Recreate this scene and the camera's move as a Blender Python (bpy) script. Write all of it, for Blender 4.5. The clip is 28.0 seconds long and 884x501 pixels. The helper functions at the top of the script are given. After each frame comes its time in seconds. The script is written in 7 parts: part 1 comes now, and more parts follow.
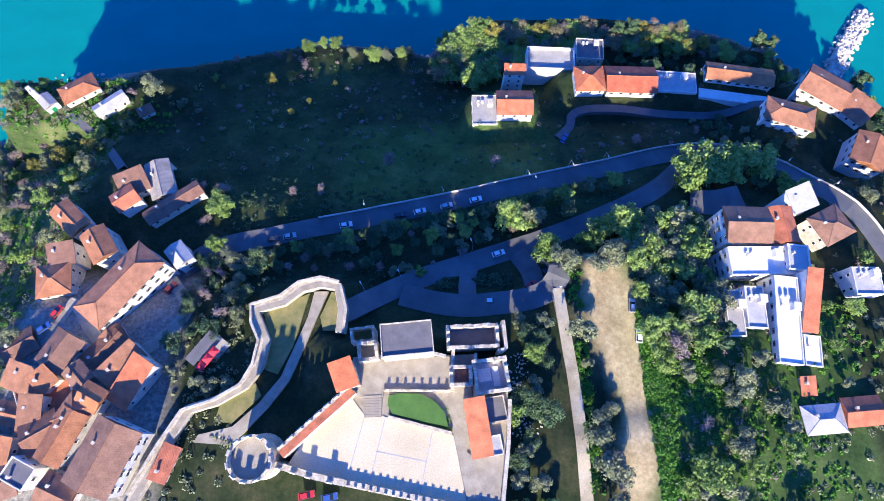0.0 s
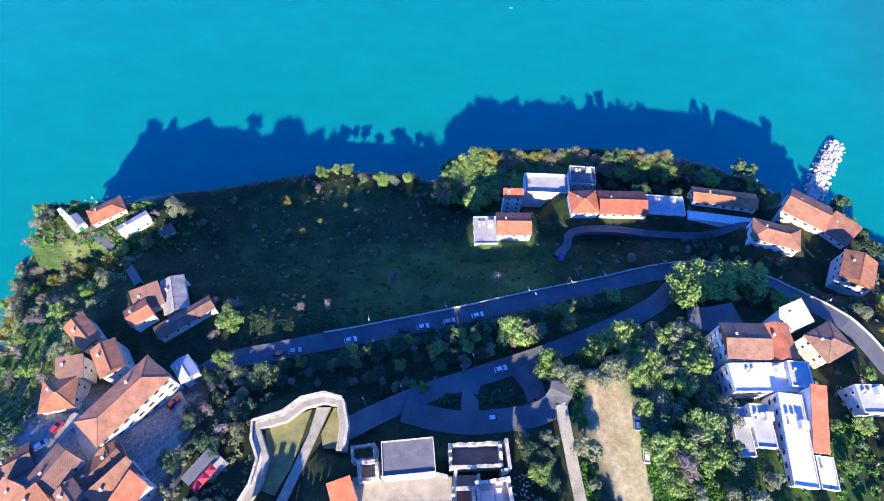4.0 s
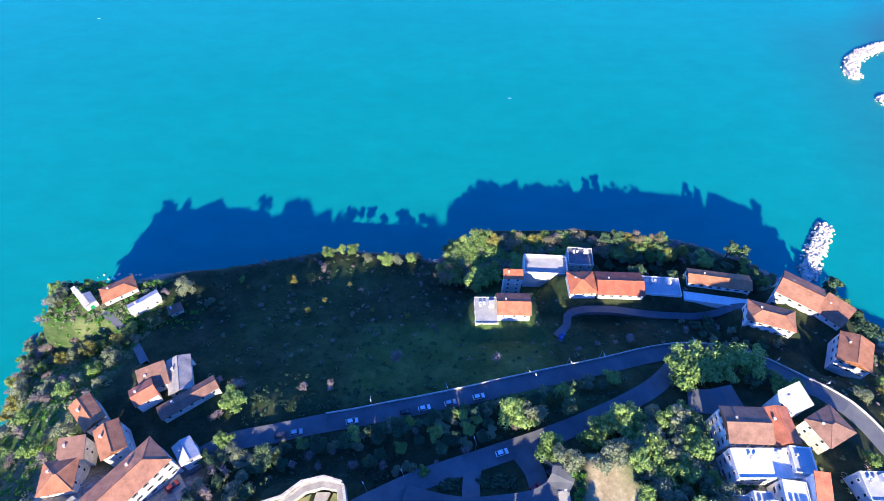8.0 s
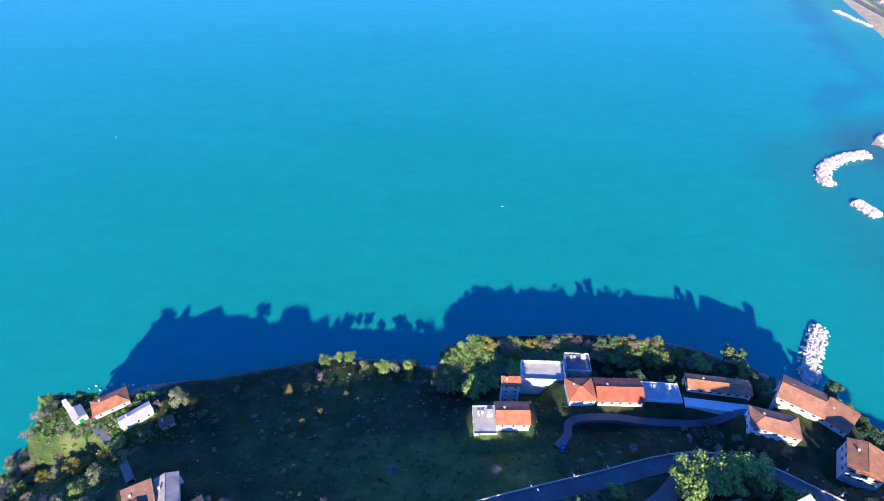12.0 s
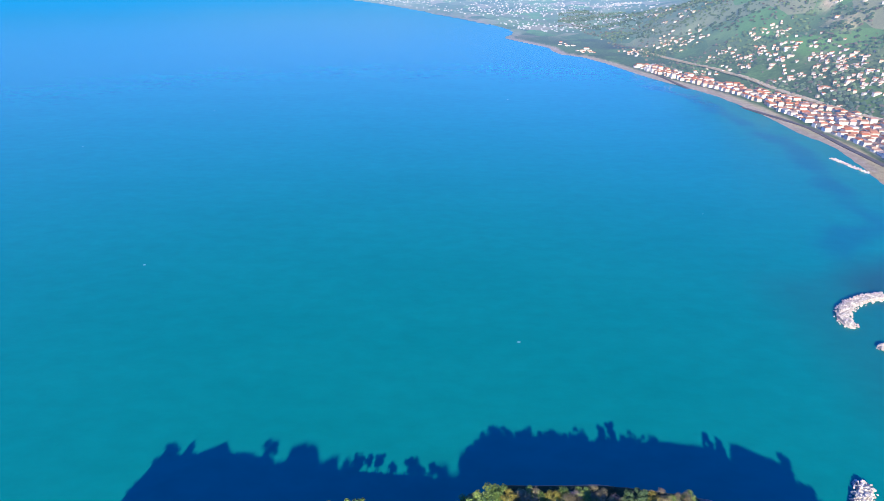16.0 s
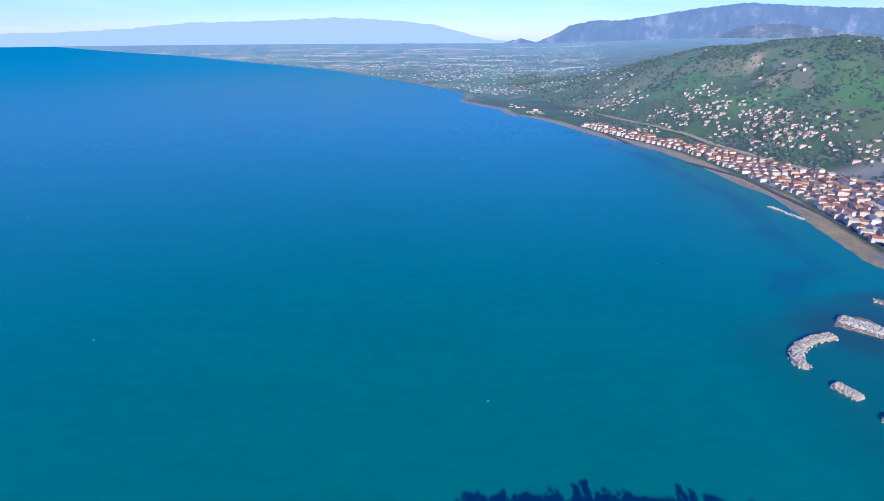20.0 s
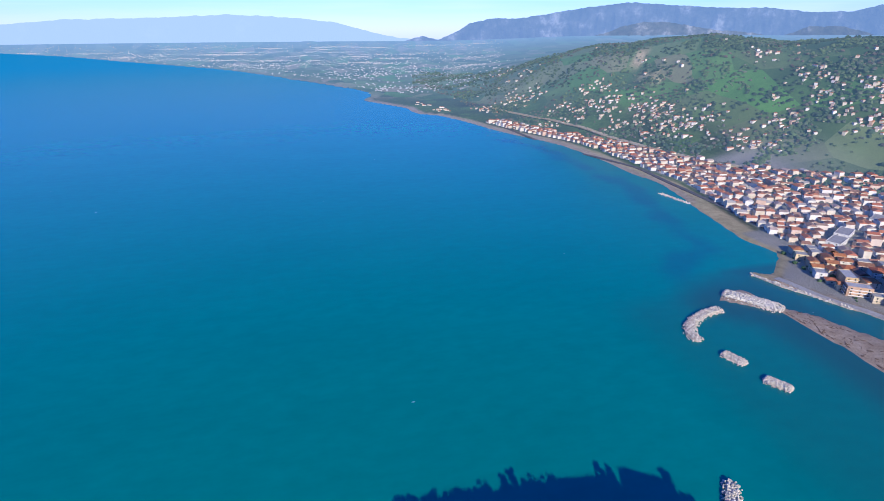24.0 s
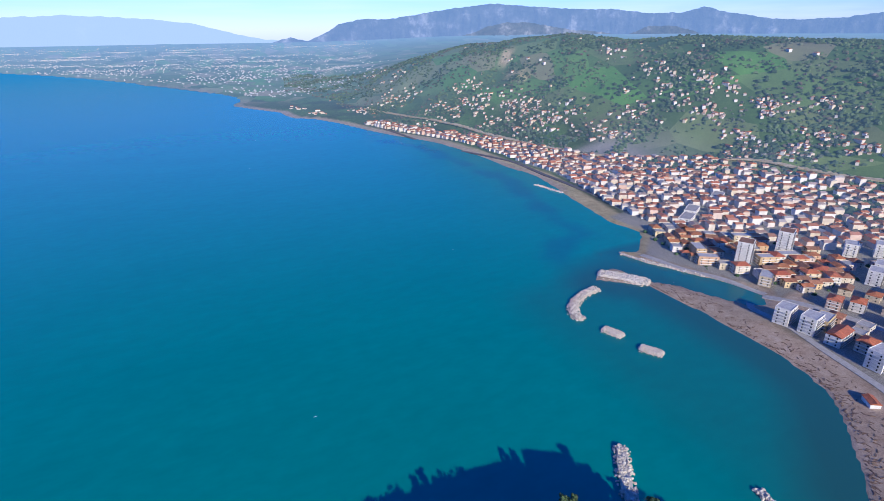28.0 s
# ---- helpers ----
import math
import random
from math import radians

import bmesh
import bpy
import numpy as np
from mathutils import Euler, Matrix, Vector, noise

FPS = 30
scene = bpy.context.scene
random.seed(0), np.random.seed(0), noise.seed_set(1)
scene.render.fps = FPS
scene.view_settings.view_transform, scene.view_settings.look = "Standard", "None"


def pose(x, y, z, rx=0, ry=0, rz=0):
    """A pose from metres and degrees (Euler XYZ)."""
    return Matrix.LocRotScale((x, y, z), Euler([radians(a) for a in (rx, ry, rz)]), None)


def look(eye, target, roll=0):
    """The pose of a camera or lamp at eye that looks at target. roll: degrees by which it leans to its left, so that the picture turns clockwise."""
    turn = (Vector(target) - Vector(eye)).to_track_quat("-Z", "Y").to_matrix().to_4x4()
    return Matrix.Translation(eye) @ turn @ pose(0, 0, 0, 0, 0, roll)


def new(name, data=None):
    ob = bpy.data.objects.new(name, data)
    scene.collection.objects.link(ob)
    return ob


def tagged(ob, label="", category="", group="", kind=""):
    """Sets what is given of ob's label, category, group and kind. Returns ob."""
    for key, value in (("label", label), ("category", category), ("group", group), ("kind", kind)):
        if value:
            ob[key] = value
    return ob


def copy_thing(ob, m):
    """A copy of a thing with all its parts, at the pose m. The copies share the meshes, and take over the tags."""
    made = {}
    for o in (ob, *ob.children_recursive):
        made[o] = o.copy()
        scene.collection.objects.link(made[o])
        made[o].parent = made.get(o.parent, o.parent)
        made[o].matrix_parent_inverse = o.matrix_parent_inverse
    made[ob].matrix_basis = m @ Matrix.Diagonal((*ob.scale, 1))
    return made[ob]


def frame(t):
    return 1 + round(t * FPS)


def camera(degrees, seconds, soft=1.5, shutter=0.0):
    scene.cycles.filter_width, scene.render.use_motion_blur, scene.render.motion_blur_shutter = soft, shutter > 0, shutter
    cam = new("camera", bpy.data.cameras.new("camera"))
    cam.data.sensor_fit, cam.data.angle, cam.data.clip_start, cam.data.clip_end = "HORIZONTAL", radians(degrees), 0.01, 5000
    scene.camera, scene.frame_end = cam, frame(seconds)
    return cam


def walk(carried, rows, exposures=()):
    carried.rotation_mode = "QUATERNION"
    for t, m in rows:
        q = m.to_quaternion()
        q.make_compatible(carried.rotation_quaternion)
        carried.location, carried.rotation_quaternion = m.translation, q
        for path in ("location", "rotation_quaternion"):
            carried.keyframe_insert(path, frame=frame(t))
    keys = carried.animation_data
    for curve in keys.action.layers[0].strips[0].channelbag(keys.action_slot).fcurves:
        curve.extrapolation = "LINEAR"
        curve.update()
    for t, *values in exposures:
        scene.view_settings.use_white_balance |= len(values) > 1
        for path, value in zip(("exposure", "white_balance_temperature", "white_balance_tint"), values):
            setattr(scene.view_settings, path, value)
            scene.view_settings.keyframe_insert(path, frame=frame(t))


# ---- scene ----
# ---- camera and path ----
cam = camera(78.8, 28.0, soft=0.5)
PATH = [
    (0, (-1.928, 7.365, 221.01), (-1.897, 7.986, 219.11), 2.3),
    (0.5, (-1.943, 6.751, 221.395), (-1.915, 7.457, 219.524), 1.9),
    (1, (-1.889, 6.334, 221.905), (-1.864, 7.104, 220.06), 1.6),
    (1.5, (-1.848, 6.132, 222.511), (-1.824, 6.965, 220.693), 1.2),
    (2, (-1.792, 5.944, 223.208), (-1.769, 6.835, 221.417), 1.0),
    (2.5, (-1.702, 5.806, 223.882), (-1.681, 6.756, 222.122), 0.9),
    (3, (-1.569, 5.613, 224.569), (-1.55, 6.605, 222.833), 0.7),
    (3.5, (-1.505, 5.478, 225.263), (-1.488, 6.476, 223.529), 0.7),
    (5.5, (-1.569, 5.788, 229.811), (-1.552, 6.866, 228.127), 0.7),
    (6, (-1.425, 5.603, 230.493), (-1.41, 6.709, 228.826), 0.6),
    (6.5, (-1.31, 5.319, 231.17), (-1.298, 6.454, 229.523), 0.5),
    (7, (-1.199, 5.163, 231.888), (-1.189, 6.325, 230.261), 0.5),
    (7.5, (-1.162, 5.021, 232.65), (-1.155, 6.213, 231.044), 0.4),
    (8, (-1.144, 4.876, 233.413), (-1.138, 6.104, 231.835), 0.4),
    (8.5, (-1.036, 4.656, 234.167), (-1.033, 5.923, 232.619), 0.4),
    (9, (-0.999, 4.477, 234.895), (-0.998, 5.781, 233.379), 0.4),
    (9.5, (-1.049, 4.339, 235.571), (-1.049, 5.679, 234.086), 0.4),
    (10, (-1.051, 4.265, 236.223), (-1.031, 5.639, 234.769), 0.3),
    (10.5, (-1.113, 4.192, 236.867), (-1.073, 5.598, 235.445), 0.2),
    (11, (-1.092, 4.116, 237.492), (-1.058, 5.553, 236.102), 0.2),
    (11.5, (-0.957, 4.128, 238.043), (-0.935, 5.598, 236.687), 0.1),
    (12, (-0.874, 4.128, 238.59), (-0.857, 5.627, 237.266), 0.1),
    (12.5, (-0.836, 4.119, 239.145), (-0.835, 5.652, 237.86), 0.0),
    (13, (-0.921, 4.07, 239.631), (-0.932, 5.647, 238.402), 0.1),
    (13.5, (-1.139, 4.202, 240.118), (-1.161, 5.839, 238.969), 0.1),
    (15.5, (-2.752, 5.751, 243.819), (-2.787, 7.495, 242.84), 0.3),
    (16, (-3.242, 6.065, 244.227), (-3.275, 7.829, 243.285), 0.3),
    (16.5, (-3.813, 6.332, 244.563), (-3.843, 8.115, 243.657), 0.4),
    (17, (-4.431, 6.55, 244.913), (-4.458, 8.351, 244.044), 0.5),
    (17.5, (-4.948, 6.696, 245.293), (-4.97, 8.513, 244.458), 0.7),
    (18, (-5.018, 6.51, 245.647), (-5.038, 8.347, 244.855), 0.5),
    (18.5, (-4.957, 6.206, 245.996), (-4.976, 8.059, 245.245), 0.4),
    (19, (-4.838, 5.962, 246.339), (-4.854, 7.816, 245.591), 0.3),
    (19.5, (-4.689, 5.88, 246.696), (-4.652, 7.734, 245.947), 0.1),
    (20, (-4.55, 5.902, 247.039), (-4.44, 7.752, 246.288), -0.1),
    (20.5, (-4.444, 5.995, 247.361), (-4.29, 7.841, 246.607), -0.1),
    (21, (-4.351, 6.115, 247.676), (-4.166, 7.959, 246.923), -0.3),
    (21.5, (-4.291, 6.14, 248.04), (-4.072, 7.98, 247.286), -0.3),
    (23.5, (-4.494, 5.446, 250.982), (-4.128, 7.259, 250.222), -0.1),
    (24, (-4.511, 5.399, 251.308), (-4.093, 7.201, 250.548), -0.1),
    (24.5, (-4.565, 5.437, 251.554), (-4.089, 7.225, 250.796), -0.1),
    (25, (-4.618, 5.413, 251.751), (-4.094, 7.188, 250.993), -0.2),
    (25.5, (-4.584, 5.365, 251.951), (-4.021, 7.127, 251.191), -0.2),
    (26, (-4.524, 5.364, 252.136), (-3.909, 7.109, 251.377), -0.3),
    (26.5, (-4.464, 5.414, 252.293), (-3.796, 7.14, 251.533), -0.3),
    (27, (-4.481, 5.611, 252.417), (-3.762, 7.315, 251.656), -0.3),
    (27.5, (-4.52, 6.035, 252.535), (-3.754, 7.718, 251.773), -0.3),
    (28, (-4.521, 6.684, 252.67), (-3.719, 8.351, 251.91), -0.4),
]
walk(cam, [(t, look(eye, target, roll)) for t, eye, target, roll in PATH], exposures=[(0.0, 1.38, 6050, 10), (3.0, 1.48, 6050, 10), (8.0, 1.55, 6050, 10), (12.0, 1.35, 6200, 10), (13.5, 1.1, 6200, 10), (15.5, 0.92, 6100, 10), (18.0, 0.38, 5800, 10), (20.0, 0.15, 5620, 10), (28.0, 0.15, 5780, 10)])

# ---- world, sun ----
SUN_ELEV, SUN_AZ = 23.6, 186.0     # degrees; azimuth clockwise from +Y
world = bpy.data.worlds.new("sky")
scene.world = world
world.use_nodes = True
wn, wl = world.node_tree.nodes, world.node_tree.links
sky = wn.new("ShaderNodeTexSky")
sky.sky_type, sky.sun_disc = "NISHITA", False
sky.sun_elevation, sky.sun_rotation = radians(SUN_ELEV), radians(SUN_AZ)
sky.altitude, sky.air_density, sky.dust_density, sky.ozone_density = 100, 1.0, 0.05, 5.0
wn["Background"].inputs["Strength"].default_value = 0.13
# thin cloud streaks low over the horizon
wco = wn.new("ShaderNodeTexCoord")
wmap = wn.new("ShaderNodeMapping")
wmap.inputs["Scale"].default_value = (3.0, 3.0, 34.0)
wnoise = wn.new("ShaderNodeTexNoise")
wnoise.inputs["Scale"].default_value, wnoise.inputs["Detail"].default_value = 1.6, 7
wramp = wn.new("ShaderNodeValToRGB")
wramp.color_ramp.elements[0].position, wramp.color_ramp.elements[1].position = 0.42, 0.70
wramp.color_ramp.elements[1].color = (0.38, 0.38, 0.38, 1)
wmix = wn.new("ShaderNodeMixRGB")
wmix.inputs["Color2"].default_value = (6.2, 7.0, 8.0, 1)
wl.new(wco.outputs["Generated"], wmap.inputs["Vector"])
wl.new(wmap.outputs["Vector"], wnoise.inputs["Vector"])
wl.new(wnoise.outputs["Fac"], wramp.inputs["Fac"])
wsep = wn.new("ShaderNodeSeparateXYZ")
wlow = wn.new("ShaderNodeMapRange")           # clouds lie within some 12 degrees of the horizon
wlow.inputs["From Min"].default_value, wlow.inputs["From Max"].default_value = 0.15, 0.02
wmul = wn.new("ShaderNodeMath")
wmul.operation = "MULTIPLY"
wl.new(wco.outputs["Generated"], wsep.inputs["Vector"])
wl.new(wsep.outputs["Z"], wlow.inputs["Value"])
wl.new(wramp.outputs["Color"], wmul.inputs[0])
wl.new(wlow.outputs["Result"], wmul.inputs[1])
wl.new(wmul.outputs[0], wmix.inputs["Fac"])
wsat = wn.new("ShaderNodeHueSaturation")     # a clear, deep winter sky
wsat.inputs["Saturation"].default_value, wsat.inputs["Value"].default_value = 1.2, 1.0
wl.new(sky.outputs["Color"], wsat.inputs["Color"])
wtint = wn.new("ShaderNodeMixRGB")
wtint.blend_type = "MULTIPLY"
wtint.inputs["Fac"].default_value, wtint.inputs["Color2"].default_value = 1.0, (0.70, 0.76, 1.42, 1)
wl.new(wsat.outputs["Color"], wtint.inputs["Color1"])
wl.new(wtint.outputs["Color"], wmix.inputs["Color1"])
wl.new(wmix.outputs["Color"], wn["Background"].inputs["Color"])
sun_data = bpy.data.lights.new("sun", "SUN")
sun_data.energy, sun_data.angle, sun_data.color = 5.0, radians(0.9), (1.0, 0.86, 0.64)
sun = new("sun", sun_data)
_sd = Vector((math.sin(radians(SUN_AZ)), math.cos(radians(SUN_AZ)), math.tan(radians(SUN_ELEV))))
sun.matrix_world = look(tuple(_sd * 500), (0, 0, 0))


# ---- materials ----
def mat_nodes(name):
    m = bpy.data.materials.new(name)
    m.use_nodes = True
    n, l = m.node_tree.nodes, m.node_tree.links
    return m, n, l, n["Principled BSDF"]


def ramp(n, stops):
    r = n.new("ShaderNodeValToRGB")
    e = r.color_ramp.elements
    while len(e) < len(stops):
        e.new(0.5)
    for el, (p, c) in zip(e, stops):
        el.position, el.color = p, (*c, 1)
    return r


def noise_node(n, l, scale, detail=4, rough=0.6, coords="Object", stretch=None):
    t = n.new("ShaderNodeTexCoord")
    x = n.new("ShaderNodeTexNoise")
    x.inputs["Scale"].default_value, x.inputs["Detail"].default_value, x.inputs["Roughness"].default_value = scale, detail, rough
    if stretch:
        mp = n.new("ShaderNodeMapping")
        mp.inputs["Scale"].default_value = stretch
        l.new(t.outputs[coords], mp.inputs["Vector"])
        l.new(mp.outputs["Vector"], x.inputs["Vector"])
    else:
        l.new(t.outputs[coords], x.inputs["Vector"])
    return x


def mix_col(n, l, a, b, fac, mode="MIX"):
    m = n.new("ShaderNodeMixRGB")
    m.blend_type = mode
    for sock, v in ((m.inputs["Color1"], a), (m.inputs["Color2"], b), (m.inputs["Fac"], fac)):
        if isinstance(v, (int, float)):
            sock.default_value = v
        elif isinstance(v, tuple):
            sock.default_value = (*v, 1)
        else:
            l.new(v, sock)
    return m.outputs["Color"]


def bump(n, l, p, height, strength=0.4, dist=0.1):
    b = n.new("ShaderNodeBump")
    b.inputs["Strength"].default_value, b.inputs["Distance"].default_value = strength, dist
    l.new(height, b.inputs["Height"])
    l.new(b.outputs["Normal"], p.inputs["Normal"])


def surface(name, stops, scale=0.6, fine=6.0, rough=0.85, relief=0.35, dist=0.08, by_object=False, metallic=0.0):
    """A rough mottled surface: colours over a coarse and a fine noise; by_object picks the colour per object."""
    m, n, l, p = mat_nodes(name)
    a, b = noise_node(n, l, scale, 5), noise_node(n, l, fine, 3)
    r = ramp(n, stops)
    if by_object:
        o = n.new("ShaderNodeObjectInfo")
        l.new(o.outputs["Random"], r.inputs["Fac"])
        c = mix_col(n, l, r.outputs["Color"], ramp_of(n, l, a.outputs["Fac"], (0.62, 0.60, 0.58), (1.12, 1.1, 1.08)), 1.0, "MULTIPLY")
    else:
        l.new(a.outputs["Fac"], r.inputs["Fac"])
        c = r.outputs["Color"]
    c = mix_col(n, l, c, ramp_of(n, l, b.outputs["Fac"], (0.75, 0.75, 0.75), (1.15, 1.15, 1.15)), 0.8, "MULTIPLY")
    l.new(c, p.inputs["Base Color"])
    p.inputs["Roughness"].default_value, p.inputs["Metallic"].default_value = rough, metallic
    if relief:
        bump(n, l, p, b.outputs["Fac"], relief, dist)
    return m


def ramp_of(n, l, fac, c0, c1):
    r = ramp(n, [(0.3, c0), (0.7, c1)])
    l.new(fac, r.inputs["Fac"])
    return r.outputs["Color"]


def tile_roof(name, stops, rows=3.2):
    """Fired clay tiles: ribs across the slope in object space, weathered patches, a tone for each roof."""
    m, n, l, p = mat_nodes(name)
    o = n.new("ShaderNodeObjectInfo")
    r = ramp(n, stops)
    l.new(o.outputs["Random"], r.inputs["Fac"])
    a, b = noise_node(n, l, 0.35, 5), noise_node(n, l, 3.5, 4, 0.7)
    c = mix_col(n, l, r.outputs["Color"], ramp_of(n, l, a.outputs["Fac"], (0.62, 0.58, 0.55), (1.15, 1.1, 1.05)), 1.0, "MULTIPLY")
    c = mix_col(n, l, c, ramp_of(n, l, b.outputs["Fac"], (0.6, 0.58, 0.56), (1.25, 1.22, 1.2)), 0.8, "MULTIPLY")
    t = n.new("ShaderNodeTexCoord")
    w = n.new("ShaderNodeTexWave")
    w.inputs["Scale"].default_value, w.inputs["Distortion"].default_value = rows * 0.5, 0.6
    w.bands_direction = "X"
    l.new(t.outputs["Object"], w.inputs["Vector"])
    c = mix_col(n, l, c, ramp_of(n, l, w.outputs["Fac"], (0.72, 0.7, 0.68), (1.1, 1.1, 1.1)), 0.55, "MULTIPLY")
    l.new(c, p.inputs["Base Color"])
    p.inputs["Roughness"].default_value = 0.82
    bump(n, l, p, w.outputs["Fac"], 0.5, 0.06)
    return m


def foliage(name, stops, sheen=0.75, air_glow=0.0):
    """Leaves: a tone for each tree, and a spread from leaf to leaf; thin, so that some light comes through."""
    m, n, l, p = mat_nodes(name)
    o, g = n.new("ShaderNodeObjectInfo"), n.new("ShaderNodeNewGeometry")
    r = ramp(n, stops)
    mt = n.new("ShaderNodeMath")
    mt.operation = "MULTIPLY_ADD"
    mt.inputs[1].default_value = 0.55
    l.new(g.outputs["Random Per Island"], mt.inputs[0])
    m2 = n.new("ShaderNodeMath")
    m2.operation = "MULTIPLY"
    m2.inputs[1].default_value = 0.45
    l.new(o.outputs["Random"], m2.inputs[0])
    l.new(m2.outputs[0], mt.inputs[2])
    l.new(mt.outputs[0], r.inputs["Fac"])
    l.new(r.outputs["Color"], p.inputs["Base Color"])
    p.inputs["Roughness"].default_value = sheen
    tr = n.new("ShaderNodeBsdfTranslucent")
    l.new(r.outputs["Color"], tr.inputs["Color"])
    mx = n.new("ShaderNodeMixShader")
    mx.inputs["Fac"].default_value = 0.25
    l.new(p.outputs["BSDF"], mx.inputs[1])
    l.new(tr.outputs["BSDF"], mx.inputs[2])
    if air_glow:      # far woods: the blue haze is mixed in as an even glow
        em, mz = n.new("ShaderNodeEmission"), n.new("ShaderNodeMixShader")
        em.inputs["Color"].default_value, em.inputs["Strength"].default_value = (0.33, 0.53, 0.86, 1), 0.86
        mz.inputs["Fac"].default_value = air_glow
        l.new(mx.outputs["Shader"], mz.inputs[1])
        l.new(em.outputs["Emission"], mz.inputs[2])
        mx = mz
    l.new(mx.outputs["Shader"], n["Material Output"].inputs["Surface"])
    return m


M_plaster = surface("plaster", [(0.0, (0.66, 0.62, 0.55)), (0.25, (0.62, 0.52, 0.36)), (0.5, (0.72, 0.69, 0.64)), (0.7, (0.58, 0.36, 0.26)), (0.85, (0.66, 0.52, 0.28)), (1.0, (0.70, 0.60, 0.48))], 0.25, 2.5, 0.9, 0.2, 0.03, True)
M_white = surface("white_plaster", [(0.3, (0.62, 0.59, 0.54)), (0.7, (0.78, 0.75, 0.70))], 0.3, 3.0, 0.85, 0.15, 0.03)
M_old_wall = surface("old_plaster", [(0.3, (0.42, 0.37, 0.30)), (0.55, (0.62, 0.56, 0.47)), (0.75, (0.70, 0.65, 0.57))], 0.5, 4.0, 0.92, 0.4, 0.06)
M_castle = surface("castle_stone", [(0.3, (0.30, 0.25, 0.18)), (0.5, (0.50, 0.44, 0.34)), (0.7, (0.64, 0.58, 0.47))], 0.7, 2.2, 0.95, 0.7, 0.15)
M_roof = tile_roof("clay_tiles", [(0.0, (0.476, 0.180, 0.082)), (0.3, (0.410, 0.189, 0.098)), (0.6, (0.508, 0.213, 0.090)), (0.8, (0.344, 0.164, 0.098)), (1.0, (0.476, 0.238, 0.139))])
M_roof_red = tile_roof("red_tiles", [(0.0, (0.486, 0.135, 0.072)), (0.5, (0.540, 0.198, 0.108)), (1.0, (0.558, 0.171, 0.072))])
M_roof_brown = tile_roof("brown_tiles", [(0.0, (0.286, 0.136, 0.082)), (0.5, (0.340, 0.197, 0.129)), (1.0, (0.258, 0.143, 0.102))])
M_flat = surface("flat_roof", [(0.3, (0.34, 0.33, 0.33)), (0.7, (0.50, 0.49, 0.48))], 0.3, 3.0, 0.8, 0.2, 0.03)
M_ribbed = tile_roof("ribbed_sheets", [(0.0, (0.34, 0.32, 0.30)), (1.0, (0.42, 0.40, 0.38))], 2.2)
M_slate = surface("roof_felt", [(0.3, (0.115, 0.108, 0.112)), (0.7, (0.17, 0.16, 0.165))], 0.4, 4.0, 0.8, 0.2, 0.03)
M_concrete = surface("concrete", [(0.3, (0.30, 0.285, 0.26)), (0.7, (0.42, 0.40, 0.37))], 0.3, 3.0, 0.9, 0.25, 0.03)
M_asphalt = surface("asphalt", [(0.3, (0.085, 0.086, 0.09)), (0.55, (0.125, 0.125, 0.127)), (0.75, (0.165, 0.165, 0.163))], 0.12, 4.0, 0.85, 0.3, 0.02)
M_paving = surface("paving", [(0.3, (0.27, 0.23, 0.17)), (0.7, (0.42, 0.37, 0.28))], 0.4, 5.0, 0.9, 0.4, 0.05)
M_sand = surface("beaten_sand", [(0.3, (0.56, 0.47, 0.30)), (0.7, (0.68, 0.58, 0.39))], 0.12, 3.0, 0.95, 0.2, 0.03)
M_dirt = surface("dry_dirt", [(0.3, (0.34, 0.28, 0.18)), (0.5, (0.48, 0.41, 0.28)), (0.7, (0.58, 0.51, 0.37))], 0.15, 2.5, 0.95, 0.4, 0.06)
M_lawn = surface("lawn", [(0.3, (0.05, 0.13, 0.02)), (0.7, (0.09, 0.20, 0.035))], 0.3, 8.0, 0.9, 0.5, 0.08)
M_dry_grass = surface("dry_lawn", [(0.3, (0.13, 0.15, 0.045)), (0.5, (0.22, 0.20, 0.07)), (0.7, (0.30, 0.25, 0.10))], 0.25, 6.0, 0.95, 0.5, 0.08)
M_rock = surface("armour_stone", [(0.0, (0.54, 0.49, 0.41)), (0.5, (0.66, 0.61, 0.52)), (1.0, (0.76, 0.71, 0.62))], 0.5, 2.0, 0.95, 0.6, 0.12, True)
M_metal = surface("galvanised_steel", [(0.3, (0.45, 0.46, 0.47)), (0.7, (0.58, 0.59, 0.60))], 2.0, 20.0, 0.45, 0.0, 0.01, False, 0.8)
M_wood = surface("bark", [(0.3, (0.10, 0.075, 0.055)), (0.7, (0.20, 0.16, 0.125))], 1.5, 9.0, 0.95, 0.6, 0.05)
M_shutter = surface("shutter", [(0.0, (0.05, 0.12, 0.07)), (0.5, (0.12, 0.07, 0.045)), (1.0, (0.22, 0.21, 0.20))], 0.8, 5.0, 0.6, 0.0, 0.01, True)
M_red_cloth = surface("red_canvas", [(0.3, (0.60, 0.02, 0.04)), (0.7, (0.72, 0.05, 0.07))], 0.6, 4.0, 0.8, 0.2, 0.03)
M_blue_cloth = surface("blue_sheet", [(0.3, (0.02, 0.10, 0.45)), (0.7, (0.04, 0.18, 0.55))], 0.6, 4.0, 0.6, 0.2, 0.03)
M_glass, _n, _l, _p = mat_nodes("window_glass")
_p.inputs["Base Color"].default_value, _p.inputs["Roughness"].default_value = (0.03, 0.04, 0.05, 1), 0.12
M_tyre, _n, _l, _p = mat_nodes("tyre_rubber")
_p.inputs["Base Color"].default_value, _p.inputs["Roughness"].default_value = (0.02, 0.02, 0.02, 1), 0.8


